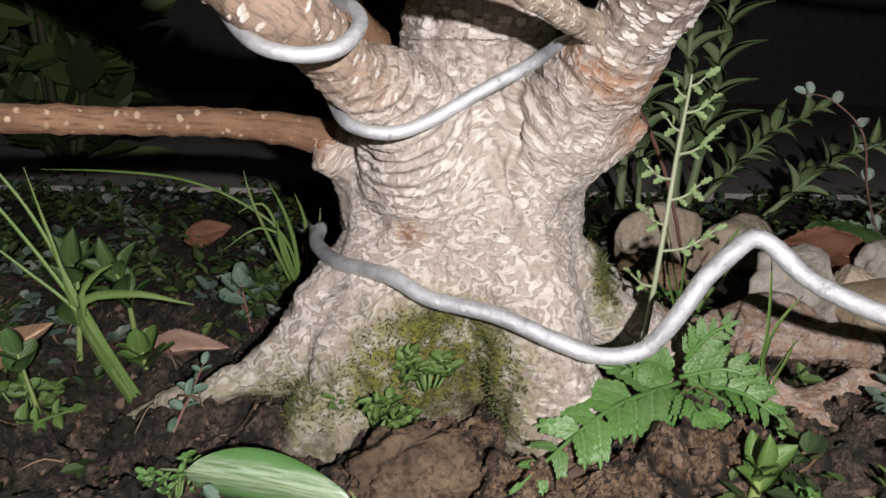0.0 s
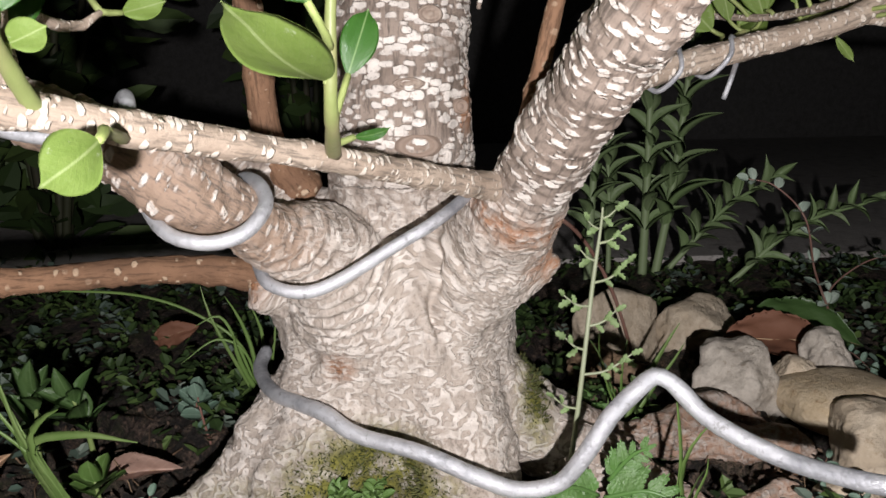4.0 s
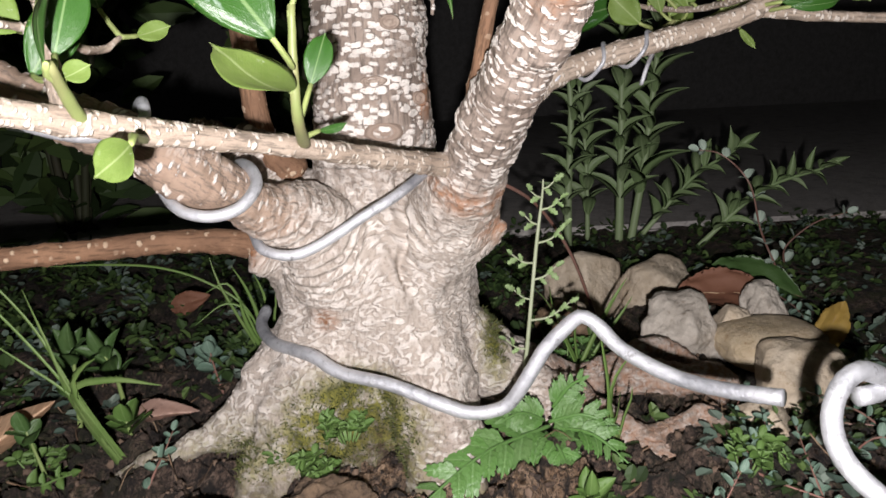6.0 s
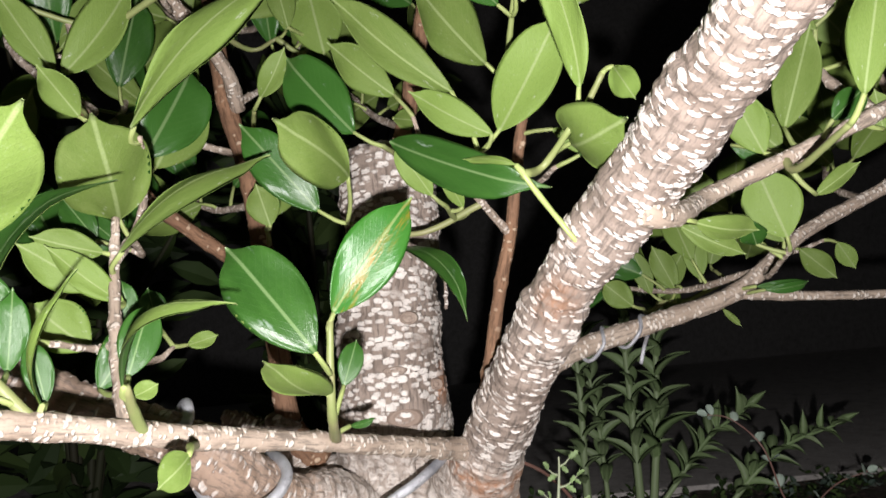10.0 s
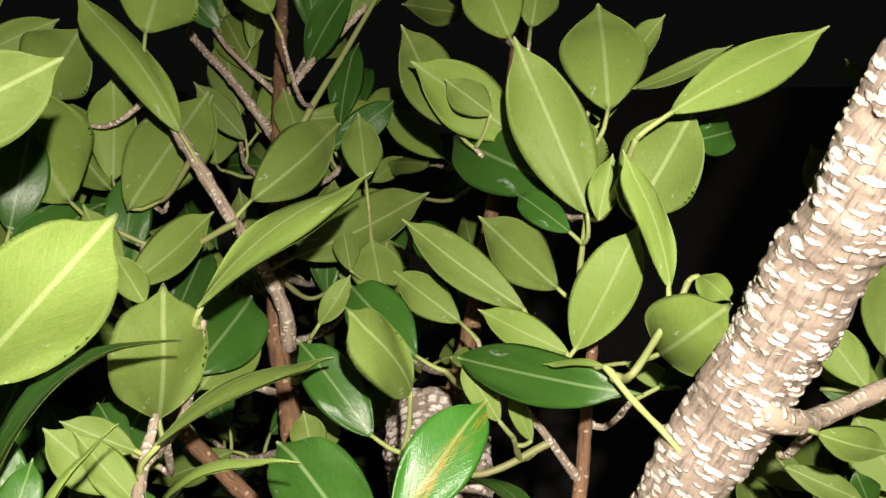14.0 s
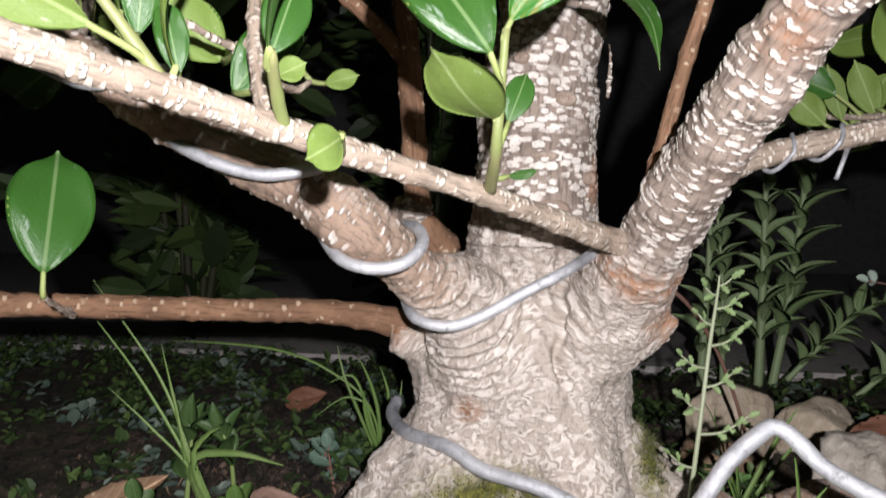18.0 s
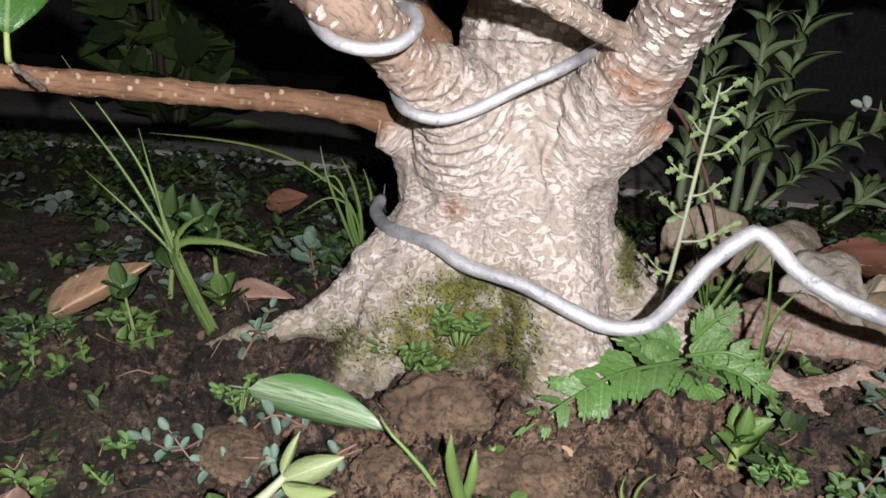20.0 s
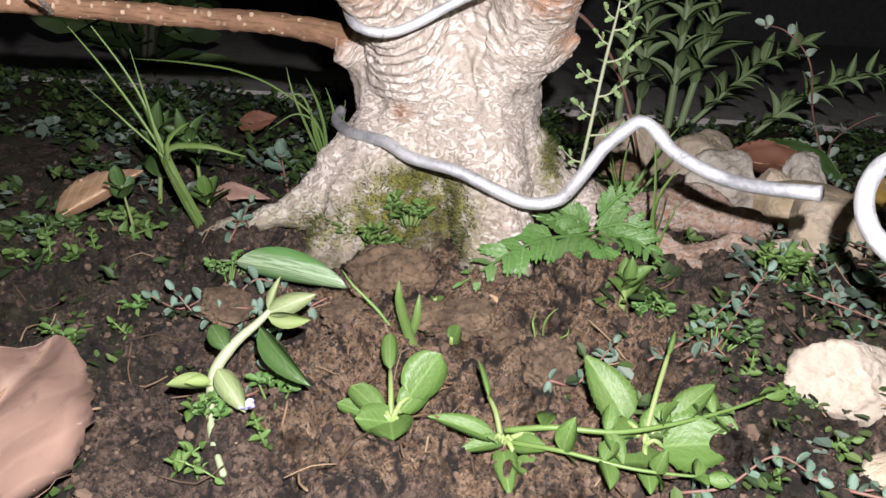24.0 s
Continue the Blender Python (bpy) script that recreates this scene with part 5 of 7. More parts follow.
# ---- grass ----
def grass_clump(label, base, tips, widths, seed=3):
    rng = random.Random(seed)
    clump = thing("grass_clump", label, "grass", "grass clumps", base)
    b = Vector(base)
    for tip, w in zip(tips, widths):
        t = Vector(tip[-1] if isinstance(tip, list) else tip) - b
        sag = Vector((rng.uniform(-0.006, 0.006), rng.uniform(-0.006, 0.002), 0.10 * t.length))
        if isinstance(tip, list):
            line = glide([(rng.uniform(-0.0012, 0.0012), rng.uniform(-0.0012, 0.0012), -0.003, w)] + [(*(Vector(p) - b), w * (1.0 if k < len(tip) - 2 else 0.85)) for k, p in enumerate(tip[:-1])] + [(*(Vector(tip[-1]) - b), w * 0.12)], 0.004)
        else:
            line = glide([(rng.uniform(-0.003, 0.003), rng.uniform(-0.003, 0.003), -0.003, w), (*(t * 0.35 + sag * 0.7), w), (*(t * 0.7 + sag * 0.7), w * 0.75), (*t, w * 0.12)], 0.006)
        d, us, vs = frames(line)
        bm = bmesh.new()
        rows = []
        for k in range(len(line)):
            side = np.cross(d[k], (0.1, -0.9, 0.5))
            side /= np.linalg.norm(side)
            keel = np.cross(side, d[k])
            p, h = line[k, :3], line[k, 3] / 2
            rows.append([bm.verts.new(p + side * h), bm.verts.new(p - keel * h * 0.5), bm.verts.new(p - side * h), bm.verts.new(p - keel * h * 0.85)])
        for a, c in zip(rows, rows[1:]):
            for j in range(4):
                bm.faces.new((a[j], a[(j + 1) % 4], c[(j + 1) % 4], c[j]))
        part("blade", bm, GRASS, clump)
    return clump


grass_clump("tall green grass clump with thin arching blades", (-0.108, 0.258, -0.005), [[(-0.1235, 0.252, 0.034), (-0.146, 0.252, 0.070), (-0.170, 0.252, 0.100)], [(-0.1225, 0.252, 0.035), (-0.138, 0.252, 0.072), (-0.166, 0.250, 0.112)], [(-0.1235, 0.251, 0.036), (-0.130, 0.250, 0.062), (-0.1347, 0.248, 0.0858)], [(-0.1225, 0.251, 0.034), (-0.105, 0.250, 0.041), (-0.0827, 0.250, 0.0370)],
             [(-0.1215, 0.251, 0.033), (-0.117, 0.248, 0.047), (-0.108, 0.246, 0.053)], [(-0.117, 0.254, 0.016), (-0.1240, 0.252, 0.035), (-0.1275, 0.251, 0.046)], [(-0.122, 0.252, 0.030), (-0.140, 0.250, 0.050), (-0.158, 0.248, 0.067)]], (0.0013, 0.0013, 0.0015, 0.0034, 0.0030, 0.0056, 0.0012))
grass_clump("low grass tuft with one long arching blade", (-0.060, 0.365, 0.0), [[(-0.0685, 0.36, 0.035), (-0.092, 0.36, 0.054), (-0.118, 0.36, 0.0637), (-0.149, 0.36, 0.067), (-0.184, 0.36, 0.0675)], (-0.075, 0.36, 0.062), (-0.0625, 0.36, 0.057), [(-0.070, 0.36, 0.035), (-0.078, 0.358, 0.052), (-0.090, 0.355, 0.048)], (-0.087, 0.36, 0.068), (-0.05, 0.36, 0.05), [(-0.066, 0.36, 0.03), (-0.080, 0.357, 0.040), (-0.097, 0.35, 0.030)], (-0.070, 0.352, 0.045)], (0.0014, 0.0022, 0.0022, 0.0016, 0.0018, 0.0018, 0.0014, 0.0026), 5)
grass_clump("pale broken grass shoot", (0.008, 0.165, -0.014), [(0.002, 0.160, 0.014), (0.010, 0.166, 0.006), (-0.022, 0.172, 0.012)], (0.0042, 0.0036, 0.0014), 7)
grass_clump("thin grass leaning over the wire", (0.118, 0.232, 0.008), [(0.107, 0.215, 0.066), (0.121, 0.218, 0.052), (0.112, 0.20, 0.045), (0.124, 0.225, 0.035)], (0.0016, 0.0018, 0.0012, 0.0012), 9)
grass_clump("thin bright grass between the stones", (0.122, 0.318, 0.002), [(0.088, 0.262, 0.07), (0.150, 0.325, 0.052), (0.142, 0.318, 0.046), (0.10, 0.285, 0.062), (0.155, 0.33, 0.04), (0.12, 0.31, 0.05)], (0.0012, 0.0026, 0.0022, 0.0014, 0.0018, 0.0014), 11)
grass_clump("fine grass wisps in soil", (0.061, 0.166, -0.012), [(0.066, 0.166, 0.004), (0.058, 0.170, 0.0), (0.070, 0.160, -0.002)], (0.001, 0.001, 0.0009), 13)


# ---- ferns ----
def lobed_pinna(pairs=4):
    """A feather-like side leaf of a fern: a narrow spine with toothed lobes on both sides, deep gaps between them and one lobe at the end."""
    bm = bmesh.new()

    def lobe(base, direction, length, width):
        along = Vector(direction).normalized()
        across = Vector((along.y, -along.x, 0))
        loop = []
        for u, h in ((0.0, 0.22), (0.40, 0.36), (0.66, 0.56), (0.76, 0.40), (0.93, 0.36), (1.0, 0.05), (0.90, -0.26), (0.78, -0.30), (0.66, -0.52), (0.40, -0.34), (0.0, -0.22)):
            p = Vector(base) + along * length * u + across * width * h
            loop.append(bm.verts.new((p.x, p.y, 0.16 * abs(p.x) + 0.30 * p.y * (1 - p.y) - 0.07 * u * u)))
        low = [bm.verts.new((v.co.x, v.co.y, v.co.z - 0.012)) for v in loop]
        bm.faces.new(loop[::-1])
        bm.faces.new(low)
        for a in range(len(loop)):
            b = (a + 1) % len(loop)
            bm.faces.new((loop[a], loop[b], low[b], low[a]))

    lobe((0, 0, 0), (0, 1, 0), 1.0, 0.16)
    for k in range(pairs):
        f = 0.06 + 0.80 * k / pairs
        for s in (1, -1):
            lobe((0, f + 0.02 * s, 0), (s * 0.85, 0.9, 0), 0.48 * (1 - 0.62 * f), 0.245 * (1 - 0.35 * f))
    me = bpy.data.meshes.new("pinna")
    bm.to_mesh(me)
    bm.free()
    me.materials.append(FERN)
    return me


PINNA = lobed_pinna()


def frond(plant, base, tip, width, pairs, arch, up=(0.0, -0.55, 0.85)):
    """A fern frond: a thin rachis with side leaves that shorten evenly towards the tip."""
    b, t = Vector(base), Vector(tip)
    mid = (b + t) / 2 + Vector((0, 0, arch))
    bm = bmesh.new()
    line = tube(bm, [(*b, 0.0010), (*mid, 0.0008), (*t, 0.0004)], 0.002, 6)
    part("rachis", bm, FERN, plant)
    up = Vector(up)
    for k in range(pairs):
        f = 0.10 + 0.88 * k / pairs
        i = min(len(line) - 2, int(f * (len(line) - 1)))
        d = Vector(line[i + 1, :3] - line[i, :3]).normalized()
        across = d.cross(up).normalized()
        reach = width * (1.06 - f) ** 0.75 * (0.75 if k == 0 else 1.0) + 0.002
        for s in (1, -1):
            place_leaf(PINNA, plant, Vector(line[i, :3]), across * s + d * 0.95 + Vector((0, 0, RNG.uniform(-0.30, 0.15))), reach * RNG.uniform(0.80, 1.08), 0.74, up, RNG.uniform(-28, 28), "pinna")
    place_leaf(PINNA, plant, Vector(line[-3, :3]), t - mid, 0.006, 0.5, up, 0, "pinna")


fern = thing("fern", "bright green lobed fern fronds at the trunk base", "fern", at=(0, 0, 0))
frond(fern, (0.090, 0.234, 0.014), (0.0245, 0.188, 0.001), 0.024, 8, 0.007)
frond(fern, (0.088, 0.232, 0.012), (0.094, 0.196, 0.002), 0.015, 7, 0.006)
frond(fern, (0.090, 0.234, 0.016), (0.118, 0.222, 0.017), 0.013, 6, 0.005, (-0.2, -0.8, 0.5))
frond(fern, (0.088, 0.236, 0.016), (0.066, 0.224, 0.022), 0.012, 6, 0.004, (0.1, -0.8, 0.55))
frond(fern, (0.092, 0.232, 0.014), (0.120, 0.204, 0.008), 0.015, 6, 0.006)
frond(fern, (0.092, 0.236, 0.022), (0.106, 0.230, 0.038), 0.010, 5, 0.003, (-0.2, -0.9, 0.3))
weed_stalk = thing("upright_weed", "slender upright weed with pale stem and tiny lobed leaves", "weed", at=(0, 0, 0))
bm = bmesh.new()
shoot = tube(bm, [(0.078, 0.246, 0.004, 0.0011), (0.083, 0.249, 0.046, 0.0010), (0.086, 0.252, 0.070, 0.0009), (0.089, 0.256, 0.092, 0.0009), (0.0925, 0.260, 0.113, 0.0006), (0.0930, 0.260, 0.120, 0.0004)], 0.0015, 7)
part("stem", bm, PALESTEM, weed_stalk)
TINY = blade_mesh("leaflet", [PALELEAF], rounded, long=6, wide=2, bend=0.10, fold=0.15, lobes=3)
for k, (f, sweep, reach, count) in enumerate(((0.36, -0.8, 0.011, 3), (0.46, 0.9, 0.020, 6), (0.55, -0.7, 0.009, 3), (0.63, 0.7, 0.012, 4), (0.70, -0.9, 0.012, 4), (0.77, 0.8, 0.015, 5), (0.84, -0.6, 0.008, 3), (0.89, 0.9, 0.010, 4), (0.94, -0.7, 0.006, 2), (0.97, 0.6, 0.006, 2))):
    at = Vector(shoot[int(f * (len(shoot) - 1)), :3])
    end = at + Vector((sweep, -0.25 + 0.3 * RNG.random(), 0.45)).normalized() * reach
    bm = bmesh.new()
    arm = tube(bm, [(*at, 0.0006), (*((at + end) / 2 - Vector((0, 0, reach * 0.12))), 0.0005), (*end, 0.0003)], 0.001, 5)
    branchlet = part("branchlet", bm, PALESTEM, weed_stalk)
    for j in range(count):
        q = Vector(arm[min(len(arm) - 1, int((0.35 + 0.65 * j / max(1, count - 1)) * (len(arm) - 1))), :3])
        side = 1 if j % 2 else -1
        place_leaf(TINY, branchlet, q, (sweep * 0.7 + 0.2 * side, -0.3, 0.5 + 0.8 * side * (j < count - 1)), RNG.uniform(0.0038, 0.0060), 0.62, (0.1 * side, -1, 0.4), RNG.uniform(-35, 35), "leaflet")

# ---- weeds near the trunk ----
sprig("rosette_weed", "small bright green rosette weed on bare soil", [on_ground(0.096, 0.186, -0.002), (0.0965, 0.185, 0.010)], 0.0022, LIMESTEM, OVAL["weed_green"], 4, 0.017, 0.5, True, 0.55, 0.9, 21)
sprig("creeping_weed", "tiny-leaved green weed in the mossy trunk hollow", [(-0.008, 0.237, 0.012), (-0.008, 0.231, 0.022), (-0.005, 0.228, 0.028)], 0.0008, WEED, OVAL["weed_green"], 8, 0.0075, 0.62, True, 0.1, 0.5, 22)
sprig("creeping_weed", "tiny-leaved green weed in the mossy trunk hollow", [(-0.018, 0.226, 0.002), (-0.017, 0.221, 0.012), (-0.019, 0.216, 0.014)], 0.0008, WEED, OVAL["weed_green"], 8, 0.0075, 0.62, True, 0.1, 0.5, 23)
sprig("creeping_weed", "tiny-leaved green weed in the mossy trunk hollow", [(-0.004, 0.226, 0.002), (-0.010, 0.218, 0.008), (-0.012, 0.212, 0.010)], 0.0008, WEED, OVAL["weed_green"], 7, 0.0065, 0.62, True, 0.1, 0.5, 24)
sprig("broadleaf_weed", "broadleaf weed with pointed green leaves behind the grass", [on_ground(-0.150, 0.305), (-0.147, 0.303, 0.02), (-0.145, 0.301, 0.036)], 0.0015, LIMESTEM, OVAL["weed_dark"], 4, 0.026, 0.5, True, 0.4, 1.0, 25)
sprig("broadleaf_weed", "broadleaf weed with pointed green leaves behind the grass", [on_ground(-0.127, 0.31), (-0.127, 0.305, 0.02), (-0.13, 0.302, 0.034)], 0.0014, LIMESTEM, OVAL["weed_dark"], 4, 0.024, 0.45, True, 0.4, 1.0, 26)
sprig("broadleaf_weed", "low weed with rounded green leaves beside the root", [on_ground(-0.110, 0.274), (-0.110, 0.271, 0.010)], 0.0012, LIMESTEM, ROUND["weed_green"], 3, 0.017, 0.75, True, 0.5, 0.6, 27)
sprig("blue_leaf_weed", "small weed with rounded blue-green leaves", [on_ground(-0.086, 0.342), (-0.088, 0.340, 0.010), (-0.086, 0.338, 0.020)], 0.0009, REDSTEM, ROUND["blue_green"], 5, 0.013, 0.85, True, 0.2, 0.4, 28)
sprig("broadleaf_weed", "single rounded weed leaf beside the dry leaf", [on_ground(-0.142, 0.252), (-0.146, 0.250, 0.018)], 0.001, LIMESTEM, ROUND["weed_dark"], 2, 0.016, 0.7, True, 0.8, 0.6, 29)
sprig("creeping_weed", "light green creeping weed on dark soil", [on_ground(-0.150, 0.246, 0.001), on_ground(-0.134, 0.242, 0.006), on_ground(-0.124, 0.240, 0.008)], 0.0008, WEED, OVAL["weed_green"], 7, 0.009, 0.6, True, 0.1, 0.3, 30)

# ---- small leafy clumps ----
MINI = {m.name: blade_mesh("leaf", [m], rounded, 6, 2, 0.06, 0.18) for m in (WEED, WEEDDARK, FERN)}


def leafy_clump(label, base, spread, height, shoots, size, mat, seed):
    """A low cushion of short shoots, each with a rosette of tiny leaves."""
    rng = random.Random(seed)
    plant = thing("leafy_clump", label, "weed", "small leafy clumps", base)
    for _ in range(shoots):
        a, r = rng.uniform(0, 6.28), spread * math.sqrt(rng.random())
        top = Vector((math.cos(a) * r, math.sin(a) * r * 0.7, height * rng.uniform(0.45, 1.1)))
        bm = bmesh.new()
        tube(bm, [(top.x * 0.4, top.y * 0.4, -0.003, 0.0005), (top.x * 0.8, top.y * 0.8, top.z * 0.5, 0.00045), (*top, 0.0004)], 0.002, 5)
        shoot_part = part("shoot", bm, WEED, plant)
        for k in range(rng.randint(4, 6)):
            b = k * 2.4 + a
            place_leaf(MINI[mat], shoot_part, top - Vector((0, 0, 0.0006 * k)), (math.cos(b), math.sin(b) - 0.25, rng.uniform(0.1, 0.7)), size * rng.uniform(0.7, 1.15), rng.uniform(0.5, 0.7), (0, -0.5, 0.9), rng.uniform(-25, 25))
    return plant


for label, base, spread, height, shoots, size, mat, seed in (
        ("small bright green weeds in the mossy hollow", (0.001, 0.236, 0.014), 0.009, 0.009, 11, 0.0054, "weed_green", 1), ("small bright green weeds in the mossy hollow", (-0.018, 0.229, 0.001), 0.013, 0.011, 12, 0.0056, "weed_green", 2),
        ("cushion of tiny bright green leaves on soil", on_ground(0.106, 0.176), 0.008, 0.007, 8, 0.0048, "fern_green", 3), ("cushion of tiny bright green leaves on soil", on_ground(0.130, 0.163), 0.015, 0.009, 9, 0.0048, "weed_dark", 4),
        ("small green weeds beside the curled root", on_ground(0.160, 0.192), 0.012, 0.010, 10, 0.0060, "weed_green", 5), ("cushion of tiny yellowish leaves beside the dry leaf", on_ground(-0.185, 0.250), 0.020, 0.012, 14, 0.0058, "weed_dark", 6),
        ("cushion of tiny yellowish leaves beside the dry leaf", on_ground(-0.170, 0.222), 0.018, 0.009, 12, 0.0055, "weed_green", 7), ("small spreading weed beside the grass", on_ground(-0.152, 0.268), 0.013, 0.010, 8, 0.0070, "weed_green", 8),
        ("tiny green weeds beside the striped leaf", on_ground(-0.078, 0.200), 0.011, 0.010, 9, 0.0040, "fern_green", 9), ("tiny seedlings on wet soil", on_ground(-0.111, 0.176), 0.004, 0.006, 3, 0.0045, "fern_green", 10), ("tiny seedlings on wet soil", on_ground(-0.133, 0.158), 0.006, 0.005, 4, 0.0050, "weed_green", 11),
        ("tiny green weeds under the leaning weed", on_ground(-0.040, 0.130), 0.008, 0.008, 9, 0.0042, "fern_green", 12), ("tiny green weeds under the leaning weed", on_ground(-0.055, 0.108), 0.008, 0.007, 7, 0.0042, "fern_green", 13), ("cushion of tiny bright green leaves on soil", on_ground(0.150, 0.135), 0.012, 0.008, 7, 0.0048, "weed_dark", 14),
        ("small green weeds at the foot of the stones", on_ground(0.140, 0.295, 0.004), 0.016, 0.012, 12, 0.0055, "fern_green", 15), ("small green weeds at the foot of the stones", on_ground(0.118, 0.330), 0.018, 0.014, 12, 0.0060, "fern_green", 16)):
    leafy_clump(label, base, spread, height, shoots, size, mat, seed)

# ---- front plants ----
stalk = thing("leaning_weed", "leaning weed with thick pale stem and folded leaves", "weed", at=(0, 0, 0))
bm = bmesh.new()
tube(bm, [(-0.046, 0.088, -0.026, 0.0011), (-0.054, 0.102, -0.021, 0.0013), (-0.0585, 0.116, -0.015, 0.0019), (-0.0590, 0.124, -0.009, 0.0022), (-0.0540, 0.131, -0.002, 0.0019), (-0.0470, 0.136, 0.004, 0.0015), (-0.0430, 0.139, 0.008, 0.0012)], 0.002, 9, 0.0002)
part("stem", bm, PALESTEM, stalk)
for base, tip, w, mat, roll in (((-0.044, 0.138, 0.007), (-0.027, 0.142, 0.014), 0.42, "weed_dull", 15), ((-0.044, 0.138, 0.006), (-0.028, 0.137, 0.006), 0.40, "pale_stem", 40), ((-0.044, 0.139, 0.008), (-0.040, 0.143, 0.020), 0.24, "weed_dull", 0),
                                ((-0.046, 0.135, 0.003), (-0.024, 0.118, -0.010), 0.30, "weed_dark", 35), ((-0.057, 0.119, -0.006), (-0.045, 0.110, -0.017), 0.44, "weed_dull", 0), ((-0.058, 0.118, -0.012), (-0.074, 0.116, -0.012), 0.42, "pale_stem", 20),
                                ((-0.056, 0.128, -0.004), (-0.064, 0.136, 0.002), 0.62, "weed_dark", 0), ((-0.059, 0.117, -0.010), (-0.066, 0.112, -0.008), 0.5, "pale_stem", 0)):
    d = Vector(tip) - Vector(base)
    place_leaf(OVAL[mat], stalk, base, d, d.length, w, (0.1, -0.7, 0.7), roll)


def striped_material():
    m, tree, shader = material("striped_leaf", 0.35)
    at = space(tree)
    split = tree.nodes.new("ShaderNodeSeparateXYZ")
    tree.links.new(at, split.inputs[0])
    side = sums(tree, "ABSOLUTE", split.outputs["X"], 0.0)
    streak = noise_node(tree, stretched(tree, at, 9, 2, 1), 2.0, 4, 0.6)
    colour = mix(tree, (0.12, 0.21, 0.085), (0.34, 0.44, 0.30), ramp(tree, streak, (0.38, 0.0), (0.62, 1.0)))
    colour = mix(tree, colour, (0.10, 0.22, 0.07), ramp(tree, side, (0.22, 0.0), (0.34, 1.0)))
    tree.links.new(colour, shader.inputs["Base Color"])
    bump(tree, shader, streak, 0.0006, 0.4)
    return m


STRIPED = striped_material()
striped = blade_mesh("striped_leaf", [STRIPED], oval, 14, 3, 0.05, 0.22)
fallen = new("fallen_leaf", striped)
tagged(fallen, "pale green striped leaf lying on the soil", "leaf")
d = Vector((-0.021, 0.188, -0.003)) - Vector((-0.074, 0.200, 0.001))
helper = place_leaf(striped, None, (-0.074, 0.200, 0.001), d, d.length, 0.29, (0.0, -0.6, 0.8), 0)
fallen.matrix_basis = helper.matrix_basis
bm = bmesh.new()
tube(bm, [(0, -0.16, -0.04, 0.016), (0, 0.02, 0.01, 0.016), (0, 0.5, 0.06, 0.012), (0, 0.97, 0.01, 0.004)], 0.05, 6)
part("midrib", bm, PALESTEM, fallen)
bpy.data.objects.remove(helper)


def toothed_weed(label, base, reaches, mat, seed, mesh=None):
    """A low weed with a short stem and large toothed leaves on stalks: (tip, width) for each leaf."""
    plant = thing("toothed_weed", label, "weed", "toothed weeds", base)
    b = Vector(base)
    for tip, length, w in reaches:
        t = Vector(tip) - b
        root = t - t.normalized() * length
        bm = bmesh.new()
        tube(bm, [(0, 0, 0, 0.0012), (*(root * 0.5 + Vector((0, 0, 0.003))), 0.0010), (*root, 0.0008)], 0.003, 7)
        stalk_part = part("leaf_stalk", bm, LIMESTEM, plant)
        place_leaf(mesh or TOOTHED[mat], stalk_part, root, t - root, length, w, (0, -0.45, 0.9), random.Random(seed + len(plant.children)).uniform(-15, 15))
    return plant


# broad weeds on the bare soil
toothed_weed("weed with large toothed bright green leaves", (0.091, 0.112, -0.022), [((0.072, 0.132, 0.001), 0.026, 0.55), ((0.105, 0.141, 0.009), 0.010, 0.2), ((0.074, 0.099, -0.019), 0.027, 0.75), ((0.100, 0.122, -0.010), 0.014, 0.7), ((0.117, 0.126, -0.004), 0.020, 0.45), ((0.121, 0.108, -0.016), 0.024, 0.85),
     ((0.089, 0.090, -0.024), 0.014, 0.6), ((0.127, 0.132, -0.016), 0.012, 0.3)], "weed_green", 31)
toothed_weed("weed with narrow toothed leaves lying on soil", (0.043, 0.112, -0.024), [((0.017, 0.116, -0.018), 0.024, 0.30), ((0.034, 0.136, -0.006), 0.014, 0.16), ((0.058, 0.104, -0.020), 0.013, 0.6), ((0.070, 0.112, -0.018), 0.014, 0.4), ((0.045, 0.092, -0.030), 0.018, 0.45), ((0.028, 0.108, -0.026), 0.016, 0.4), ((0.056, 0.094, -0.028), 0.015, 0.6)], "weed_green", 32)
toothed_weed("weed with glossy rounded green leaves", (0.004, 0.118, -0.023), [((0.020, 0.131, -0.001), 0.019, 0.85), ((0.017, 0.127, -0.009), 0.016, 0.7), ((0.0, 0.150, -0.004), 0.016, 0.4), ((-0.012, 0.130, -0.016), 0.017, 0.6), ((0.006, 0.104, -0.020), 0.020, 0.8), ((-0.008, 0.112, -0.018), 0.018, 0.7), ((-0.016, 0.124, -0.020), 0.014, 0.5)], "weed_green", 33, ROUND["weed_green"])
toothed_weed("small green seedling on bare clay", (0.024, 0.164, -0.014), [((0.027, 0.162, -0.005), 0.009, 0.9)], "weed_green", 34, ROUND["weed_green"])
toothed_weed("small green seedling on bare clay", (0.016, 0.184, -0.006), [((0.020, 0.182, -0.002), 0.006, 0.7), ((0.014, 0.182, -0.002), 0.005, 0.7)], "weed_green", 35, ROUND["weed_green"])
flower = toothed_weed("tiny plant with one pale violet flower", (-0.040, 0.112, -0.025), [((-0.034, 0.110, -0.017), 0.008, 0.6), ((-0.044, 0.108, -0.019), 0.008, 0.6), ((-0.036, 0.116, -0.016), 0.007, 0.6), ((-0.040, 0.104, -0.020), 0.007, 0.6)], "weed_green", 36, ROUND["weed_green"])
PETALMESH = blade_mesh("petal", [PETAL], rounded, 6, 1, 0.1, 0.1)
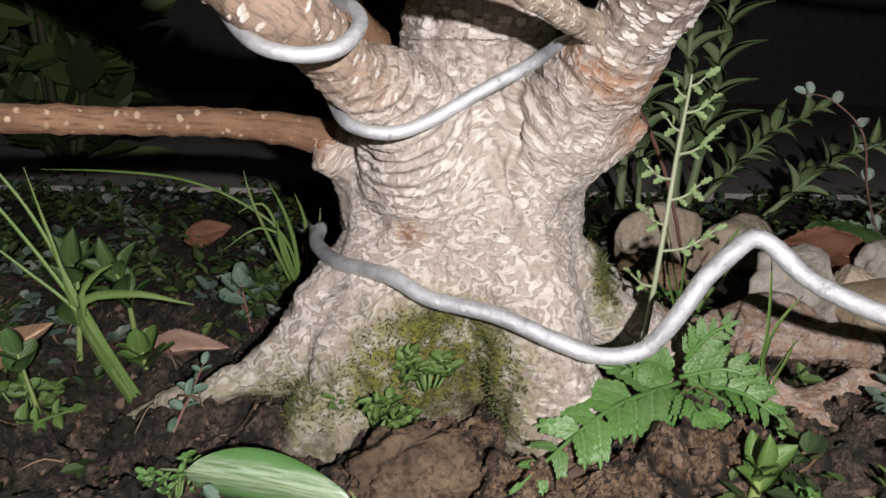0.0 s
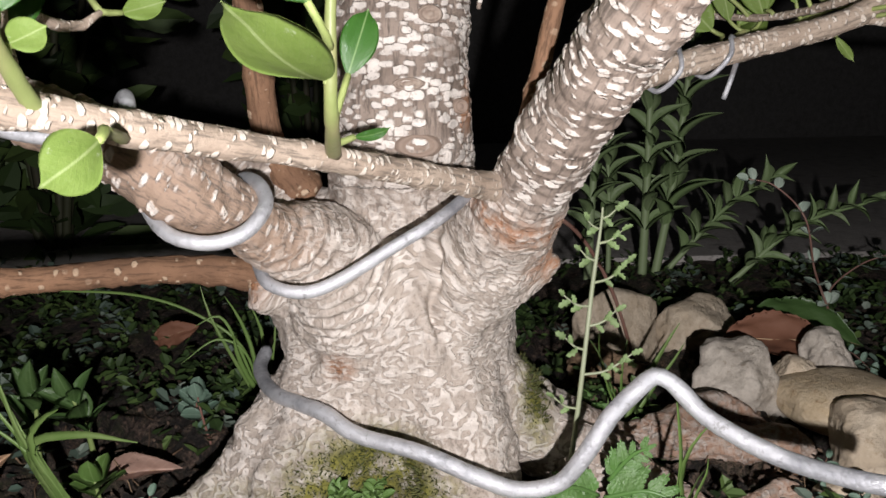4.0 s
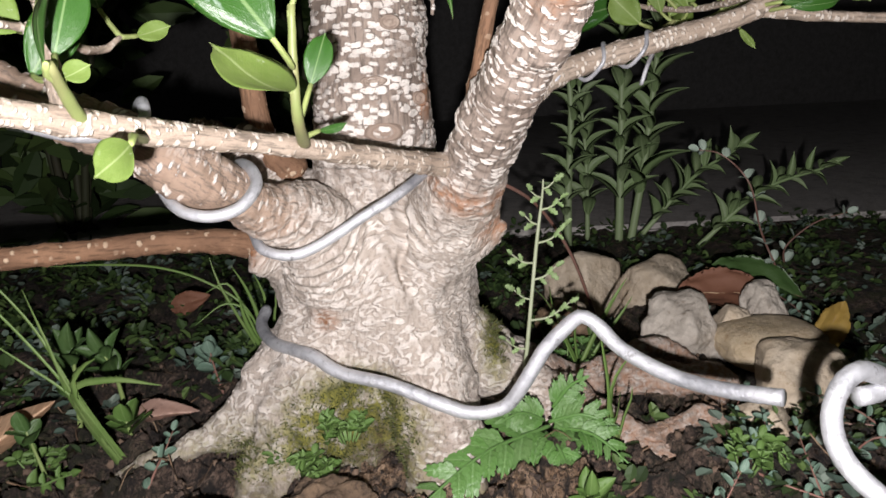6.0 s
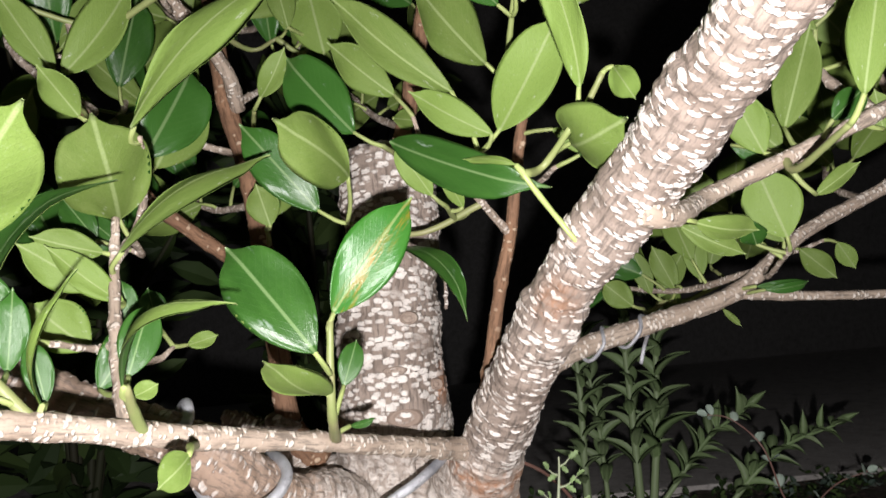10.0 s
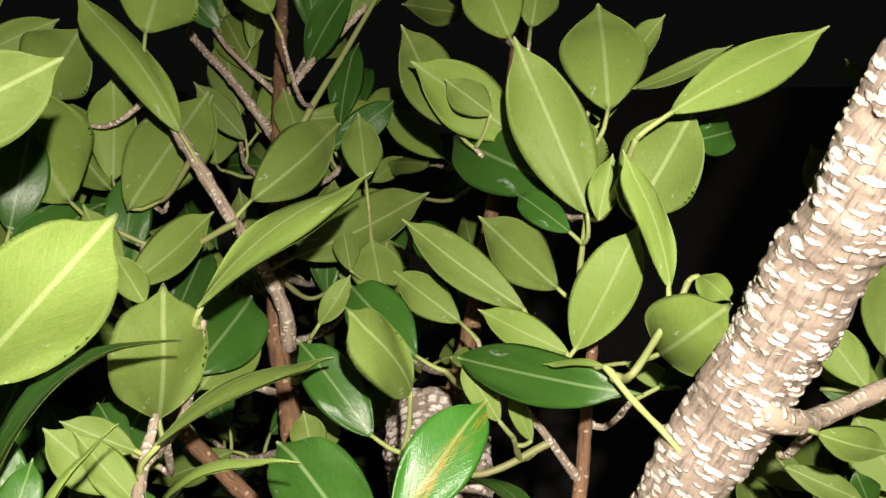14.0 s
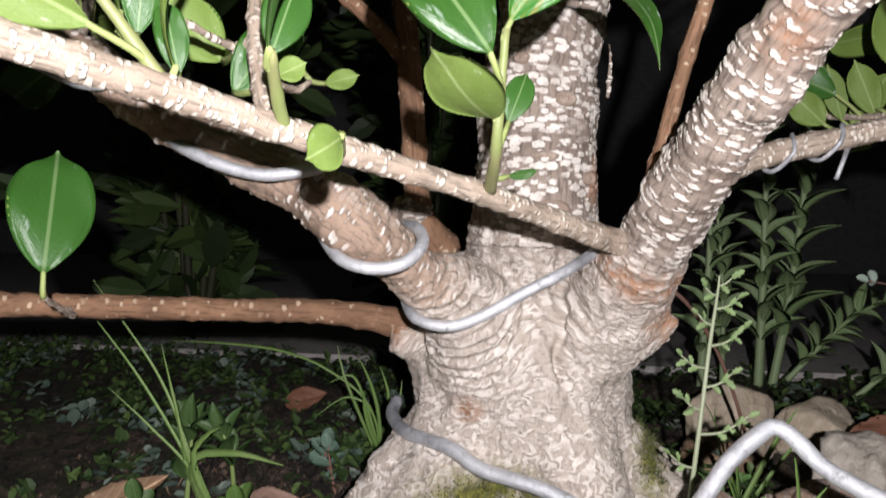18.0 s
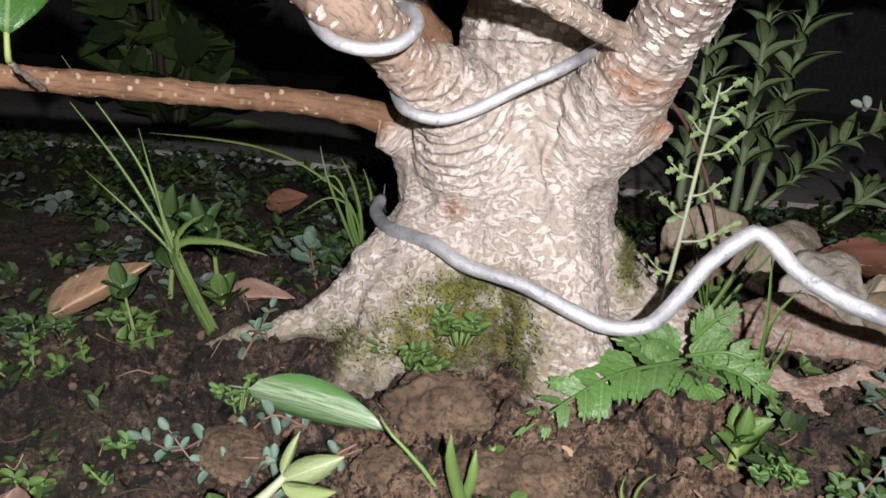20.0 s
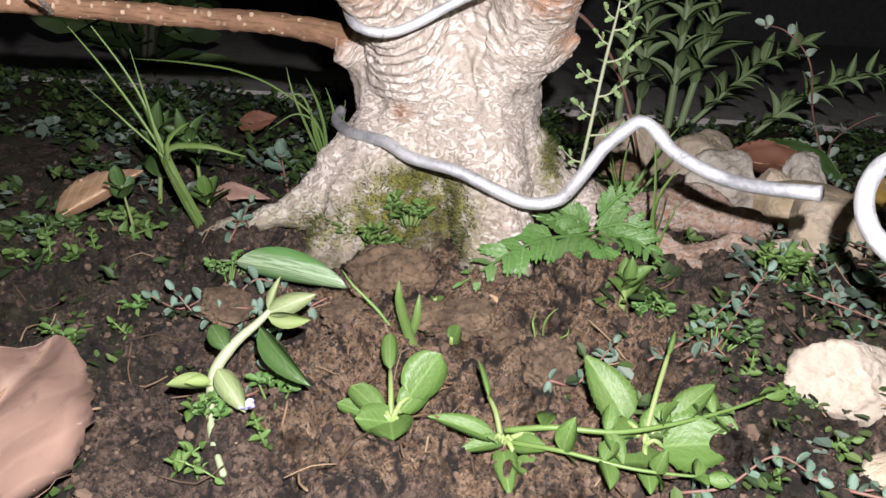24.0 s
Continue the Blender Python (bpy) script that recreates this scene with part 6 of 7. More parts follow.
for k in range(5):
    place_leaf(PETALMESH, flower, (-0.005, 0.0, 0.009), (math.cos(k * 1.257), math.sin(k * 1.257) - 0.4, 0.35), 0.0035, 0.8, (0, -0.5, 1), 0, "petal")


# stems creeping from one weed to the next
sprig("trailing_weed", "trailing weed with long green stem and small leaves", [(0.044, 0.114, -0.020), (0.060, 0.110, -0.015), (0.080, 0.108, -0.014), (0.100, 0.112, -0.012), (0.121, 0.120, -0.010), (0.136, 0.127, -0.008)], 0.0012, GRASS, OVAL["weed_green"], 5, 0.014, 0.55, True, 0.15, 0.3, 61)
sprig("trailing_weed", "trailing weed with long green stem and small leaves", [(0.046, 0.110, -0.022), (0.062, 0.101, -0.018), (0.084, 0.094, -0.018), (0.106, 0.092, -0.018)], 0.0010, GRASS, OVAL["weed_green"], 4, 0.013, 0.6, True, 0.3, 0.3, 62)
sprig("round_leaf_weed", "small weed with round blue-green leaves beside the trunk", [on_ground(-0.080, 0.333), (-0.083, 0.331, 0.010), (-0.084, 0.330, 0.020)], 0.0008, REDSTEM, ROUND["blue_green"], 3, 0.012, 0.85, True, 0.4, 0.2, 63)


def creeper(points, seed, size=0.0075, mat="blue_green", label="creeping weed with paired blue-green leaves on reddish stems", stem_mat=None, count=None):
    length = sum((Vector(b) - Vector(a)).length for a, b in zip(points, points[1:]))
    return sprig("creeping_weed", label, points, 0.0006, stem_mat or REDSTEM, ROUND[mat] if mat == "blue_green" else OVAL[mat], count or max(4, int(length / 0.0055)), size, 0.62, True, 0.08, 0.25, seed, "weed", "creeping weeds")


rng = random.Random(17)
for start, heading, length, seed in (((-0.05, 0.190), 200, 0.035, 1), ((-0.030, 0.180), 190, 0.05, 2), ((-0.062, 0.166), 165, 0.030, 3), ((-0.070, 0.184), 175, 0.034, 4), ((-0.046, 0.146), 100, 0.03, 25), ((-0.050, 0.128), 80, 0.025, 26), ((0.10, 0.150), 40, 0.05, 5), ((0.145, 0.184), 15, 0.06, 7),
                                     ((0.16, 0.20), -30, 0.05, 8), ((0.115, 0.150), 15, 0.045, 9), ((0.135, 0.100), -15, 0.06, 10), ((0.15, 0.09), -30, 0.05, 11), ((0.19, 0.16), 80, 0.05, 12), ((0.20, 0.20), 30, 0.06, 13), ((0.22, 0.235), -20, 0.06, 14),
                                     ((0.10, 0.095), -40, 0.04, 15), ((0.06, 0.132), 20, 0.03, 16), ((0.25, 0.28), 40, 0.06, 17), ((0.27, 0.33), 70, 0.06, 18), ((-0.085, 0.225), 100, 0.03, 19), ((0.175, 0.225), 70, 0.04, 20), ((0.21, 0.12), 120, 0.05, 21),
                                     ((0.235, 0.21), 100, 0.05, 23), ((0.26, 0.24), 60, 0.06, 24)):
    pts = []
    x, y, a = *start, radians(heading)
    for k in range(4):
        pts.append(on_ground(x, y, 0.002 + 0.004 * k))
        a += rng.uniform(-0.45, 0.45)
        x, y = x + math.cos(a) * length / 3, y + math.sin(a) * length / 3
    creeper(pts, seed, rng.uniform(0.0050, 0.0078))
for x, y, seed in ((-0.1074, 0.1634, 41), (-0.058, 0.094, 42), (-0.054, 0.088, 43), (-0.060, 0.086, 65), (0.128, 0.178, 44), (0.108, 0.172, 45), (0.138, 0.150, 46), (0.155, 0.108, 47), (0.128, 0.095, 48), (-0.15, 0.225, 53), (-0.132, 0.150, 50), (-0.140, 0.146, 51),
                   (0.13, 0.305, 54), (0.138, 0.318, 55), (0.122, 0.296, 56), (0.108, 0.30, 57), (0.205, 0.225, 58), (0.22, 0.26, 59), (0.18, 0.205, 60), (0.148, 0.132, 62), (-0.036, 0.102, 61), (-0.064, 0.110, 63)):
    pts = [on_ground(x, y), on_ground(x + rng.uniform(-0.004, 0.004), y - 0.002, 0.005), on_ground(x + rng.uniform(-0.008, 0.008), y - 0.003, 0.009)]
    creeper(pts, seed, rng.uniform(0.0045, 0.0065), "weed_green", "tiny bright green seedling weed", WEED, 4)

# ---- plants behind ----
for points, size, count, seed in (([(0.174, 0.60, 0.0), (0.175, 0.60, 0.06), (0.177, 0.598, 0.125), (0.172, 0.596, 0.19)], 0.045, 6, 71), ([(0.228, 0.62, 0.0), (0.229, 0.62, 0.08), (0.228, 0.618, 0.155), (0.224, 0.61, 0.26)], 0.055, 8, 72), ([(0.24, 0.62, 0.0), (0.252, 0.62, 0.08), (0.26, 0.618, 0.17), (0.266, 0.61, 0.28)], 0.07, 8, 73),
                                  ([(0.20, 0.63, 0.0), (0.198, 0.63, 0.08), (0.19, 0.63, 0.16)], 0.05, 6, 74), ([(0.245, 0.60, 0.01), (0.29, 0.60, 0.06), (0.33, 0.60, 0.085)], 0.045, 5, 75), ([(0.29, 0.58, 0.0), (0.34, 0.57, 0.05), (0.39, 0.56, 0.07)], 0.04, 6, 76)):
    sprig("tall_weed", "tall green weed with drooping narrow leaves near the dark wall", points, 0.0042 if len(points) > 3 else 0.0026, TALLWEED, LANCE["tall_weed"], count * 2, size * 0.80, 0.30, True, 0.15, 0.5, seed, "weed", "tall weeds")
sprig("dotted_weed", "slender reddish weed stalk with pale rounded leaves", [(0.298, 0.43, 0.0), (0.285, 0.427, 0.025), (0.270, 0.42, 0.052), (0.257, 0.413, 0.086), (0.243, 0.425, 0.104), (0.228, 0.428, 0.108)], 0.0009, REDSTEM, ROUND["pale_blue_green"], 8, 0.011, 0.7, True, 0.1, 0.3, 81)
sprig("dotted_weed", "slender reddish weed stalk with pale rounded leaves", [(0.33, 0.50, 0.0), (0.325, 0.49, 0.02), (0.34, 0.48, 0.04), (0.36, 0.47, 0.05)], 0.0009, REDSTEM, ROUND["pale_blue_green"], 6, 0.011, 0.7, True, 0.1, 0.3, 82)
bm = bmesh.new()
tube(bm, [(0.060, 0.29, 0.118, 0.0009), (0.082, 0.302, 0.111, 0.0010), (0.104, 0.330, 0.092, 0.0010), (0.126, 0.355, 0.058, 0.0010), (0.146, 0.375, 0.01, 0.0010)], 0.004, 7, 0.0001)
tagged(part("dry_stalk", bm, REDSTEM), "thin bare red-brown stalk leaning behind the tree", "stalk")

# ---- stones ----
def stone(label, centre, size, mat, turn=0.0, seed=1, rough=0.10, facets=0, lean=(0, 0)):
    """A stone: a ball cut by several planes into worn facets, or pressed into a smooth pebble."""
    rng = random.Random(seed)
    bm = bmesh.new()
    bmesh.ops.create_icosphere(bm, subdivisions=5 if facets else 4, radius=1.0)
    shift = Vector((rng.uniform(0, 50), rng.uniform(0, 50), 3))
    planes = []
    for k in range(facets):
        a, h = 2 * math.pi * (k + rng.uniform(-0.3, 0.3)) / max(1, facets) * 2, rng.uniform(-0.35, 0.95)
        planes.append((Vector((math.cos(a), math.sin(a), h)).normalized(), rng.uniform(0.62, 0.86)))
    for v in bm.verts:
        p = v.co.normalized()
        q = Vector([math.copysign(abs(c) ** 0.72, c) for c in p]) * 0.88
        k = q.length
        for n, d in planes:
            cut = d / max(0.05, n.dot(p))
            m = 0.05
            h = max(0.0, m - abs(k - cut)) / m
            k = min(k, cut) - h * h * m * 0.25
        k *= 1 + rough * (1.2 * noise.noise(p * 1.1 + shift) + 0.6 * noise.noise(p * 2.6 + shift) + 0.35 * noise.noise(p * 6 + shift) + 0.2 * noise.noise(p * 15 + shift))
        v.co = p * k
        v.co.x, v.co.y, v.co.z = v.co.x * size[0] / 2, v.co.y * size[1] / 2, v.co.z * size[2] / 2
    ob = part("stone", bm, mat)
    ob.matrix_basis = pose(*centre, lean[0], lean[1], turn)
    return tagged(ob, label, "stone", "stones beside the tree")


def clod(label, centre, size, turn, seed):
    """A broken lump of clay: faceted, pitted and crumbling at its edges."""
    rng = random.Random(seed)
    bm = bmesh.new()
    bmesh.ops.create_icosphere(bm, subdivisions=5, radius=1.0)
    shift = Vector((rng.uniform(0, 50), rng.uniform(0, 50), 7))
    for v in bm.verts:
        p = v.co.copy()
        facets = noise.voronoi(p * 1.3 + shift)[0]
        k = 0.86 + 0.34 * (facets[1] - facets[0]) + 0.16 * noise.noise(p * 2.3 + shift) + 0.10 * noise.noise(p * 6 + shift) + 0.07 * noise.noise(p * 15 + shift) + 0.035 * noise.noise(p * 36 + shift)
        v.co = Vector((p.x * k * size[0] / 2, p.y * k * size[1] / 2, max(p.z * k, -0.8) * size[2] / 2))
    ob = part("soil_clod", bm, CLAY)
    ob.matrix_basis = pose(*centre, rng.uniform(-8, 8), rng.uniform(-8, 8), turn)
    return tagged(ob, label, "clod", "clay clods")


stone("pale beige stone with sloping side behind the tree", (0.153, 0.432, 0.012), (0.066, 0.054, 0.058), BEIGE, 12, 21, 0.08, 7, (0, 22))
stone("flat wedge-shaped beige stone leaning on another", (0.204, 0.442, 0.012), (0.062, 0.050, 0.038), BEIGE, -10, 26, 0.10, 7, (0, -14))
stone("rough angular grey stone", (0.184, 0.338, 0.010), (0.058, 0.046, 0.054), GREYSTONE, 5, 3, 0.16, 10)
stone("small beige stone among larger stones", (0.217, 0.340, 0.014), (0.028, 0.026, 0.028), BEIGE, 0, 4, 0.12, 7)
stone("small rough cream stone", (0.245, 0.356, 0.015), (0.038, 0.034, 0.040), GREYSTONE, 30, 5, 0.18, 9)
stone("smooth flat tan stone", (0.231, 0.320, 0.011), (0.066, 0.054, 0.028), CREAM, 6, 6, 0.05)
stone("blocky cream stone under the wire", (0.226, 0.282, 0.006), (0.054, 0.048, 0.046), BEIGE, 20, 27, 0.09, 6)
stone("pale stone half buried in soil", (0.193, 0.246, 0.002), (0.032, 0.030, 0.026), BEIGE, 0, 8, 0.12, 6)
stone("pale cream pebble with brown stains", (0.171, 0.140, -0.006), (0.044, 0.032, 0.034), PEBBLE, -25, 9, 0.12, 6)
stone("small brown pebble on the soil", (0.186, 0.118, -0.018), (0.020, 0.016, 0.014), BEIGE, 10, 10)
stone("small tan pebble on the soil", (0.172, 0.106, -0.022), (0.022, 0.016, 0.012), BEIGE, 40, 11)
stone("dark reddish stone beside the trunk", (0.128, 0.372, 0.008), (0.052, 0.036, 0.030), CLOD, 0, 12, 0.2, 7)
for k, (x, y, sx, sy, sz) in enumerate(((-0.004, 0.203, 0.044, 0.030, 0.030), (0.030, 0.178, 0.034, 0.028, 0.014), (0.012, 0.180, 0.026, 0.020, 0.012), (-0.020, 0.172, 0.022, 0.020, 0.012), (0.062, 0.146, 0.026, 0.024, 0.020), (0.050, 0.168, 0.024, 0.024, 0.012), (-0.070, 0.172, 0.03, 0.024, 0.012), (-0.045, 0.215, 0.024, 0.016, 0.012))):
    clod("crumbly brown clay clod on the soil", on_ground(x, y, sz * 0.05), (sx, sy, sz), 20 * k, 90 + k)


# ---- dry leaves ----
def dry_leaf(label, base, tip, width, mat, up, bend, fold, curl=0.0):
    me = blade_mesh("dry_leaf", [mat], oval, 28, 6, bend, fold, 0.04, 0, curl, 0.012)
    for v in me.vertices:
        v.co.z += 0.045 * noise.noise(v.co * 5) + 0.022 * (0.5 - abs(noise.noise(v.co * 11))) + 0.008 * noise.noise(v.co * 26)
        v.co.x *= 1 + 0.10 * noise.noise(v.co * 9 + Vector((3, 1, 0)))
    d = Vector(tip) - Vector(base)
    ob = place_leaf(me, None, base, d, d.length, width, up, 0, "dry_leaf")
    bm = bmesh.new()
    spine = sorted(((v.co.y, v.co.x, v.co.z) for v in me.vertices if abs(v.co.x) < 0.004), key=lambda q: q[0])
    tube(bm, [(x, y, z + 0.006, 0.016 * (1.1 - y)) for y, x, z in spine[1::8]], 0.08, 5)
    part("midrib", bm, STRAW, ob)
    return tagged(ob, label, "dry leaf", "fallen dry leaves")


dry_leaf("large pinkish brown dry leaf on the soil", (-0.120, 0.018, -0.026), (-0.133, 0.153, -0.018), 0.54, DRYLEAF, (0.12, -0.12, 1), 0.03, 0.12)
dry_leaf("curled light brown dry leaf beside the grass", (-0.188, 0.262, -0.006), (-0.149, 0.284, 0.017), 0.30, TANLEAF, (0.4, -0.9, 0.5), 0.05, 0.7)
dry_leaf("brown dry leaf half under the soil", (-0.118, 0.300, -0.004), (-0.082, 0.294, 0.002), 0.30, DRYLEAF, (0.1, -0.7, 0.7), 0.05, 0.5)
dry_leaf("rust brown dry leaf on the stones", (0.198, 0.385, 0.018), (0.266, 0.382, 0.016), 0.50, RUSTLEAF, (0, -0.5, 0.9), 0.06, 0.2)
dry_leaf("yellow and brown dry leaf standing on the soil", (0.258, 0.325, 0.0), (0.284, 0.340, 0.026), 0.45, YELLOWLEAF, (-0.3, -1, 0.3), 0.05, 0.2)
dry_leaf("small orange dry leaf in the dark", (-0.142, 0.44, 0.012), (-0.112, 0.436, 0.022), 0.5, RUSTLEAF, (0, -1, 0.4), 0.06, 0.2)
dry_leaf("small tan dry leaf scrap", (-0.050, 0.098, -0.026), (-0.040, 0.101, -0.024), 0.35, STRAW, (0, -0.4, 1), 0.06, 0.3)
dry_leaf("small tan dry leaf scrap", (0.034, 0.186, -0.004), (0.046, 0.183, -0.004), 0.35, STRAW, (0, -0.4, 1), 0.06, 0.3)
green_fallen = dry_leaf("large dark green fallen leaf behind the stones", (0.24, 0.435, 0.022), (0.30, 0.41, 0.004), 0.55, WEEDDARK, (0, -0.5, 0.9), 0.05, 0.15)
tagged(green_fallen, category="leaf")


# ---- loose cover on the soil ----
def scatter_leaves(name, label, mat, count, region, low, high, lift, seed, wide=0.6):
    """Thousands of tiny leaves in tufts, joined into one mesh."""
    rng = random.Random(seed)
    verts, faces = [], []
    made = 0
    while made < count:
        x, y, keep = region(rng)
        if rng.random() > keep:
            continue
        z0 = ground_height(x, y)
        tall = rng.uniform(0.3, 1.0) * lift
        for _ in range(rng.randint(4, 9)):
            a = rng.uniform(0, 6.283)
            size = rng.uniform(low, high)
            pitch = rng.uniform(-0.2, 0.9)
            d = Vector((math.cos(a) * math.cos(pitch), math.sin(a) * math.cos(pitch), math.sin(pitch)))
            b = Vector((x + rng.gauss(0, 0.004), y + rng.gauss(0, 0.004), z0 + tall * rng.random()))
            s = Vector((-math.sin(a), math.cos(a), rng.uniform(-0.4, 0.4))) * size * wide * 0.5
            n = d.cross(s).normalized() * size * 0.08
            k = len(verts)
            verts += [b, b + d * size * 0.35 + s + n, b + d * size * 0.75 + s * 0.8 + n, b + d * size, b + d * size * 0.75 - s * 0.8 + n, b + d * size * 0.35 - s + n, b + d * size * 0.5 - n * 0.4]
            faces += [(k, k + 1, k + 6), (k + 1, k + 2, k + 6), (k + 2, k + 3, k + 6), (k + 3, k + 4, k + 6), (k + 4, k + 5, k + 6), (k + 5, k, k + 6)]
            made += 1
    me = bpy.data.meshes.new(name)
    me.from_pydata([tuple(v) for v in verts], [], faces)
    me.materials.append(mat)
    return tagged(new(name, me), label, "ground cover", kind="stuff")


def island_material(name, one, two, three, rough=0.55):
    m, tree, shader = material(name, rough)
    pick = tree.nodes.new("ShaderNodeNewGeometry").outputs["Random Per Island"]
    tree.links.new(ramp(tree, pick, (0.0, one), (0.5, two), (1.0, three)), shader.inputs["Base Color"])
    return m


COVER = island_material("cover_green", (0.020, 0.036, 0.012), (0.042, 0.078, 0.022), (0.095, 0.15, 0.042))
COVERBLUE = island_material("cover_blue", (0.07, 0.11, 0.085), (0.13, 0.18, 0.14), (0.24, 0.29, 0.24))
CRUMB = island_material("crumbs", (0.020, 0.014, 0.011), (0.070, 0.047, 0.034), (0.16, 0.108, 0.075), 0.9)
MOSS = island_material("moss_green", (0.035, 0.05, 0.012), (0.075, 0.085, 0.022), (0.12, 0.12, 0.035), 0.8)
LITTER = island_material("litter", (0.045, 0.028, 0.018), (0.14, 0.085, 0.05), (0.30, 0.21, 0.13), 0.8)


def patchy(x, y):
    return 0.5 + 0.9 * noise.noise(Vector((x * 17, y * 17, 2.2)))


def left_side(rng):
    x, y = rng.uniform(-0.50, -0.05), rng.uniform(0.20, 0.68)
    bare = 0.12 if y < 0.33 and x > -0.16 else 1.0
    return x, y, bare * patchy(x, y)


def right_side(rng):
    x, y = rng.uniform(0.08, 0.60), rng.uniform(0.08, 0.66)
    bare = 0.25 if (y < 0.30 and x < 0.16) else 1.0
    bare *= 0.0 if math.hypot(x - 0.174, y - 0.147) < 0.03 or math.hypot(x - 0.205, y - 0.29) < 0.05 or math.hypot(x - 0.19, y - 0.35) < 0.05 or math.hypot(x - 0.17, y - 0.44) < 0.05 else 1.0
    return x, y, bare * patchy(x, y)


def front_side(rng):
    x, y = rng.uniform(-0.2, 0.25), rng.uniform(0.02, 0.20)
    return x, y, (0.12 if -0.09 < x < 0.09 else 0.55) * patchy(x, y)


def behind(rng):
    x, y = rng.uniform(-0.1, 0.12), rng.uniform(0.33, 0.68)
    return x, y, patchy(x, y)


scatter_leaves("ground_cover", "dense small green weeds covering the soil", COVER, 3900, left_side, 0.004, 0.011, 0.016, 1)
scatter_leaves("ground_cover", "small green weeds between the stones", COVER, 4300, right_side, 0.004, 0.010, 0.014, 2)
scatter_leaves("ground_cover", "sparse tiny green seedlings on bare soil", COVER, 750, front_side, 0.003, 0.007, 0.008, 3)
scatter_leaves("ground_cover", "small green weeds behind the tree", COVER, 1800, behind, 0.005, 0.012, 0.018, 4)
scatter_leaves("ground_cover", "pale blue-green creeping leaves in the dark", COVERBLUE, 900, left_side, 0.005, 0.010, 0.016, 5, 0.8)
scatter_leaves("ground_cover", "pale blue-green creeping leaves in the dark", COVERBLUE, 1300, right_side, 0.005, 0.009, 0.014, 6, 0.8)


def crumbs(name, label, mat, count, seed, low, high, spot):
    rng = random.Random(seed)
    verts, faces = [], []
    shape = bmesh.new()
    bmesh.ops.create_icosphere(shape, subdivisions=1, radius=1.0)
    ball = [v.co.copy() for v in shape.verts]
    tris = [tuple(v.index for v in f.verts) for f in shape.faces]
    shape.free()
    for _ in range(count):
        x, y = spot(rng)
        size = low + (high - low) * rng.random() ** 3
        b = Vector((x, y, ground_height(x, y) + size * 0.2))
        k, turn = len(verts), Euler((rng.uniform(0, 6), rng.uniform(0, 6), rng.uniform(0, 6))).to_matrix()
        sx = Vector((rng.uniform(0.6, 1.2), rng.uniform(0.6, 1.2), rng.uniform(0.45, 0.9)))
        for v in ball:
            verts.append(tuple(b + turn @ Vector((v.x * sx.x, v.y * sx.y, v.z * sx.z)) * size * rng.uniform(0.72, 1.1)))
        faces += [tuple(i + k for i in t) for t in tris]
    me = bpy.data.meshes.new(name)
    me.from_pydata(verts, [], faces)
    me.materials.append(mat)
    return tagged(new(name, me), label, "soil", kind="stuff")


crumbs("soil_crumbs", "loose dark soil crumbs", CRUMB, 4200, 8, 0.0005, 0.0034, lambda r: (r.uniform(-0.24, 0.30), r.uniform(0.04, 0.36)))
crumbs("soil_crumbs", "fine brown soil grit in front of the trunk", CRUMB, 5200, 9, 0.0004, 0.0018, lambda r: (r.gauss(0.02, 0.08), r.gauss(0.155, 0.05)))


def litter(count, seed):
    """Bits of dry stalk and rootlets lying about, joined."""
    rng = random.Random(seed)
    bm = bmesh.new()
    for _ in range(count):
        x, y = rng.uniform(-0.2, 0.28), rng.uniform(0.05, 0.36)
        a, length = rng.uniform(0, 6.28), rng.uniform(0.005, 0.022)
        r = rng.uniform(0.00015, 0.0005)
        pts = []
        for k in range(3):
            pts.append((*on_ground(x, y, 0.001 + rng.uniform(0, 0.004)), r))
            a += rng.uniform(-0.6, 0.6)
            x, y = x + math.cos(a) * length / 2, y + math.sin(a) * length / 2
        tube(bm, pts, 0.005, 5)
    ob = part("litter", bm, LITTER)
    return tagged(ob, "bits of dry stalk, bark and rootlets on soil", "litter", kind="stuff")


litter(190, 12)


def moss_tufts(seed):
    """Short moss spikes on the hollow between the two front roots and at the foot of the bark."""
    rng = random.Random(seed)
    body = bpy.data.objects["trunk"].data
    n = len(body.vertices)
    co, no, amount = np.empty(n * 3), np.empty(n * 3), np.empty(n)
    body.vertices.foreach_get("co", co)
    body.vertices.foreach_get("normal", no)
    body.attributes["moss"].data.foreach_get("value", amount)
    co, no = co.reshape(-1, 3), no.reshape(-1, 3)
    ids = [int(i) for i in np.nonzero((amount > 0.6) & (no[:, 1] < 0.3))[0]]
    verts, faces = [], []
    for i in rng.sample(ids, min(len(ids), 3600)):
        if rng.random() > amount[i]:
            continue
        p, d = Vector(co[i]), (Vector(no[i]) + Vector((rng.uniform(-0.6, 0.6), rng.uniform(-0.6, 0.6), rng.uniform(-0.2, 0.8)))).normalized()
        s = d.orthogonal().normalized()
        p += Vector((rng.uniform(-1, 1), rng.uniform(-1, 1), rng.uniform(-1, 1))) * 0.0011
        s = Matrix.Rotation(rng.uniform(0, 6), 3, d) @ s * 0.00035
        t = d.cross(s)
        h = rng.uniform(0.0008, 0.0030)
        k = len(verts)
        verts += [tuple(p + s), tuple(p - s * 0.5 + t * 0.8), tuple(p - s * 0.5 - t * 0.8), tuple(p + d * h)]
        faces += [(k, k + 1, k + 3), (k + 1, k + 2, k + 3), (k + 2, k, k + 3)]
    me = bpy.data.meshes.new("moss")
    me.from_pydata(verts, [], faces)
    me.materials.append(MOSS)
    return tagged(new("moss", me), "olive green moss on the trunk base", "moss", kind="stuff")


moss_tufts(14)


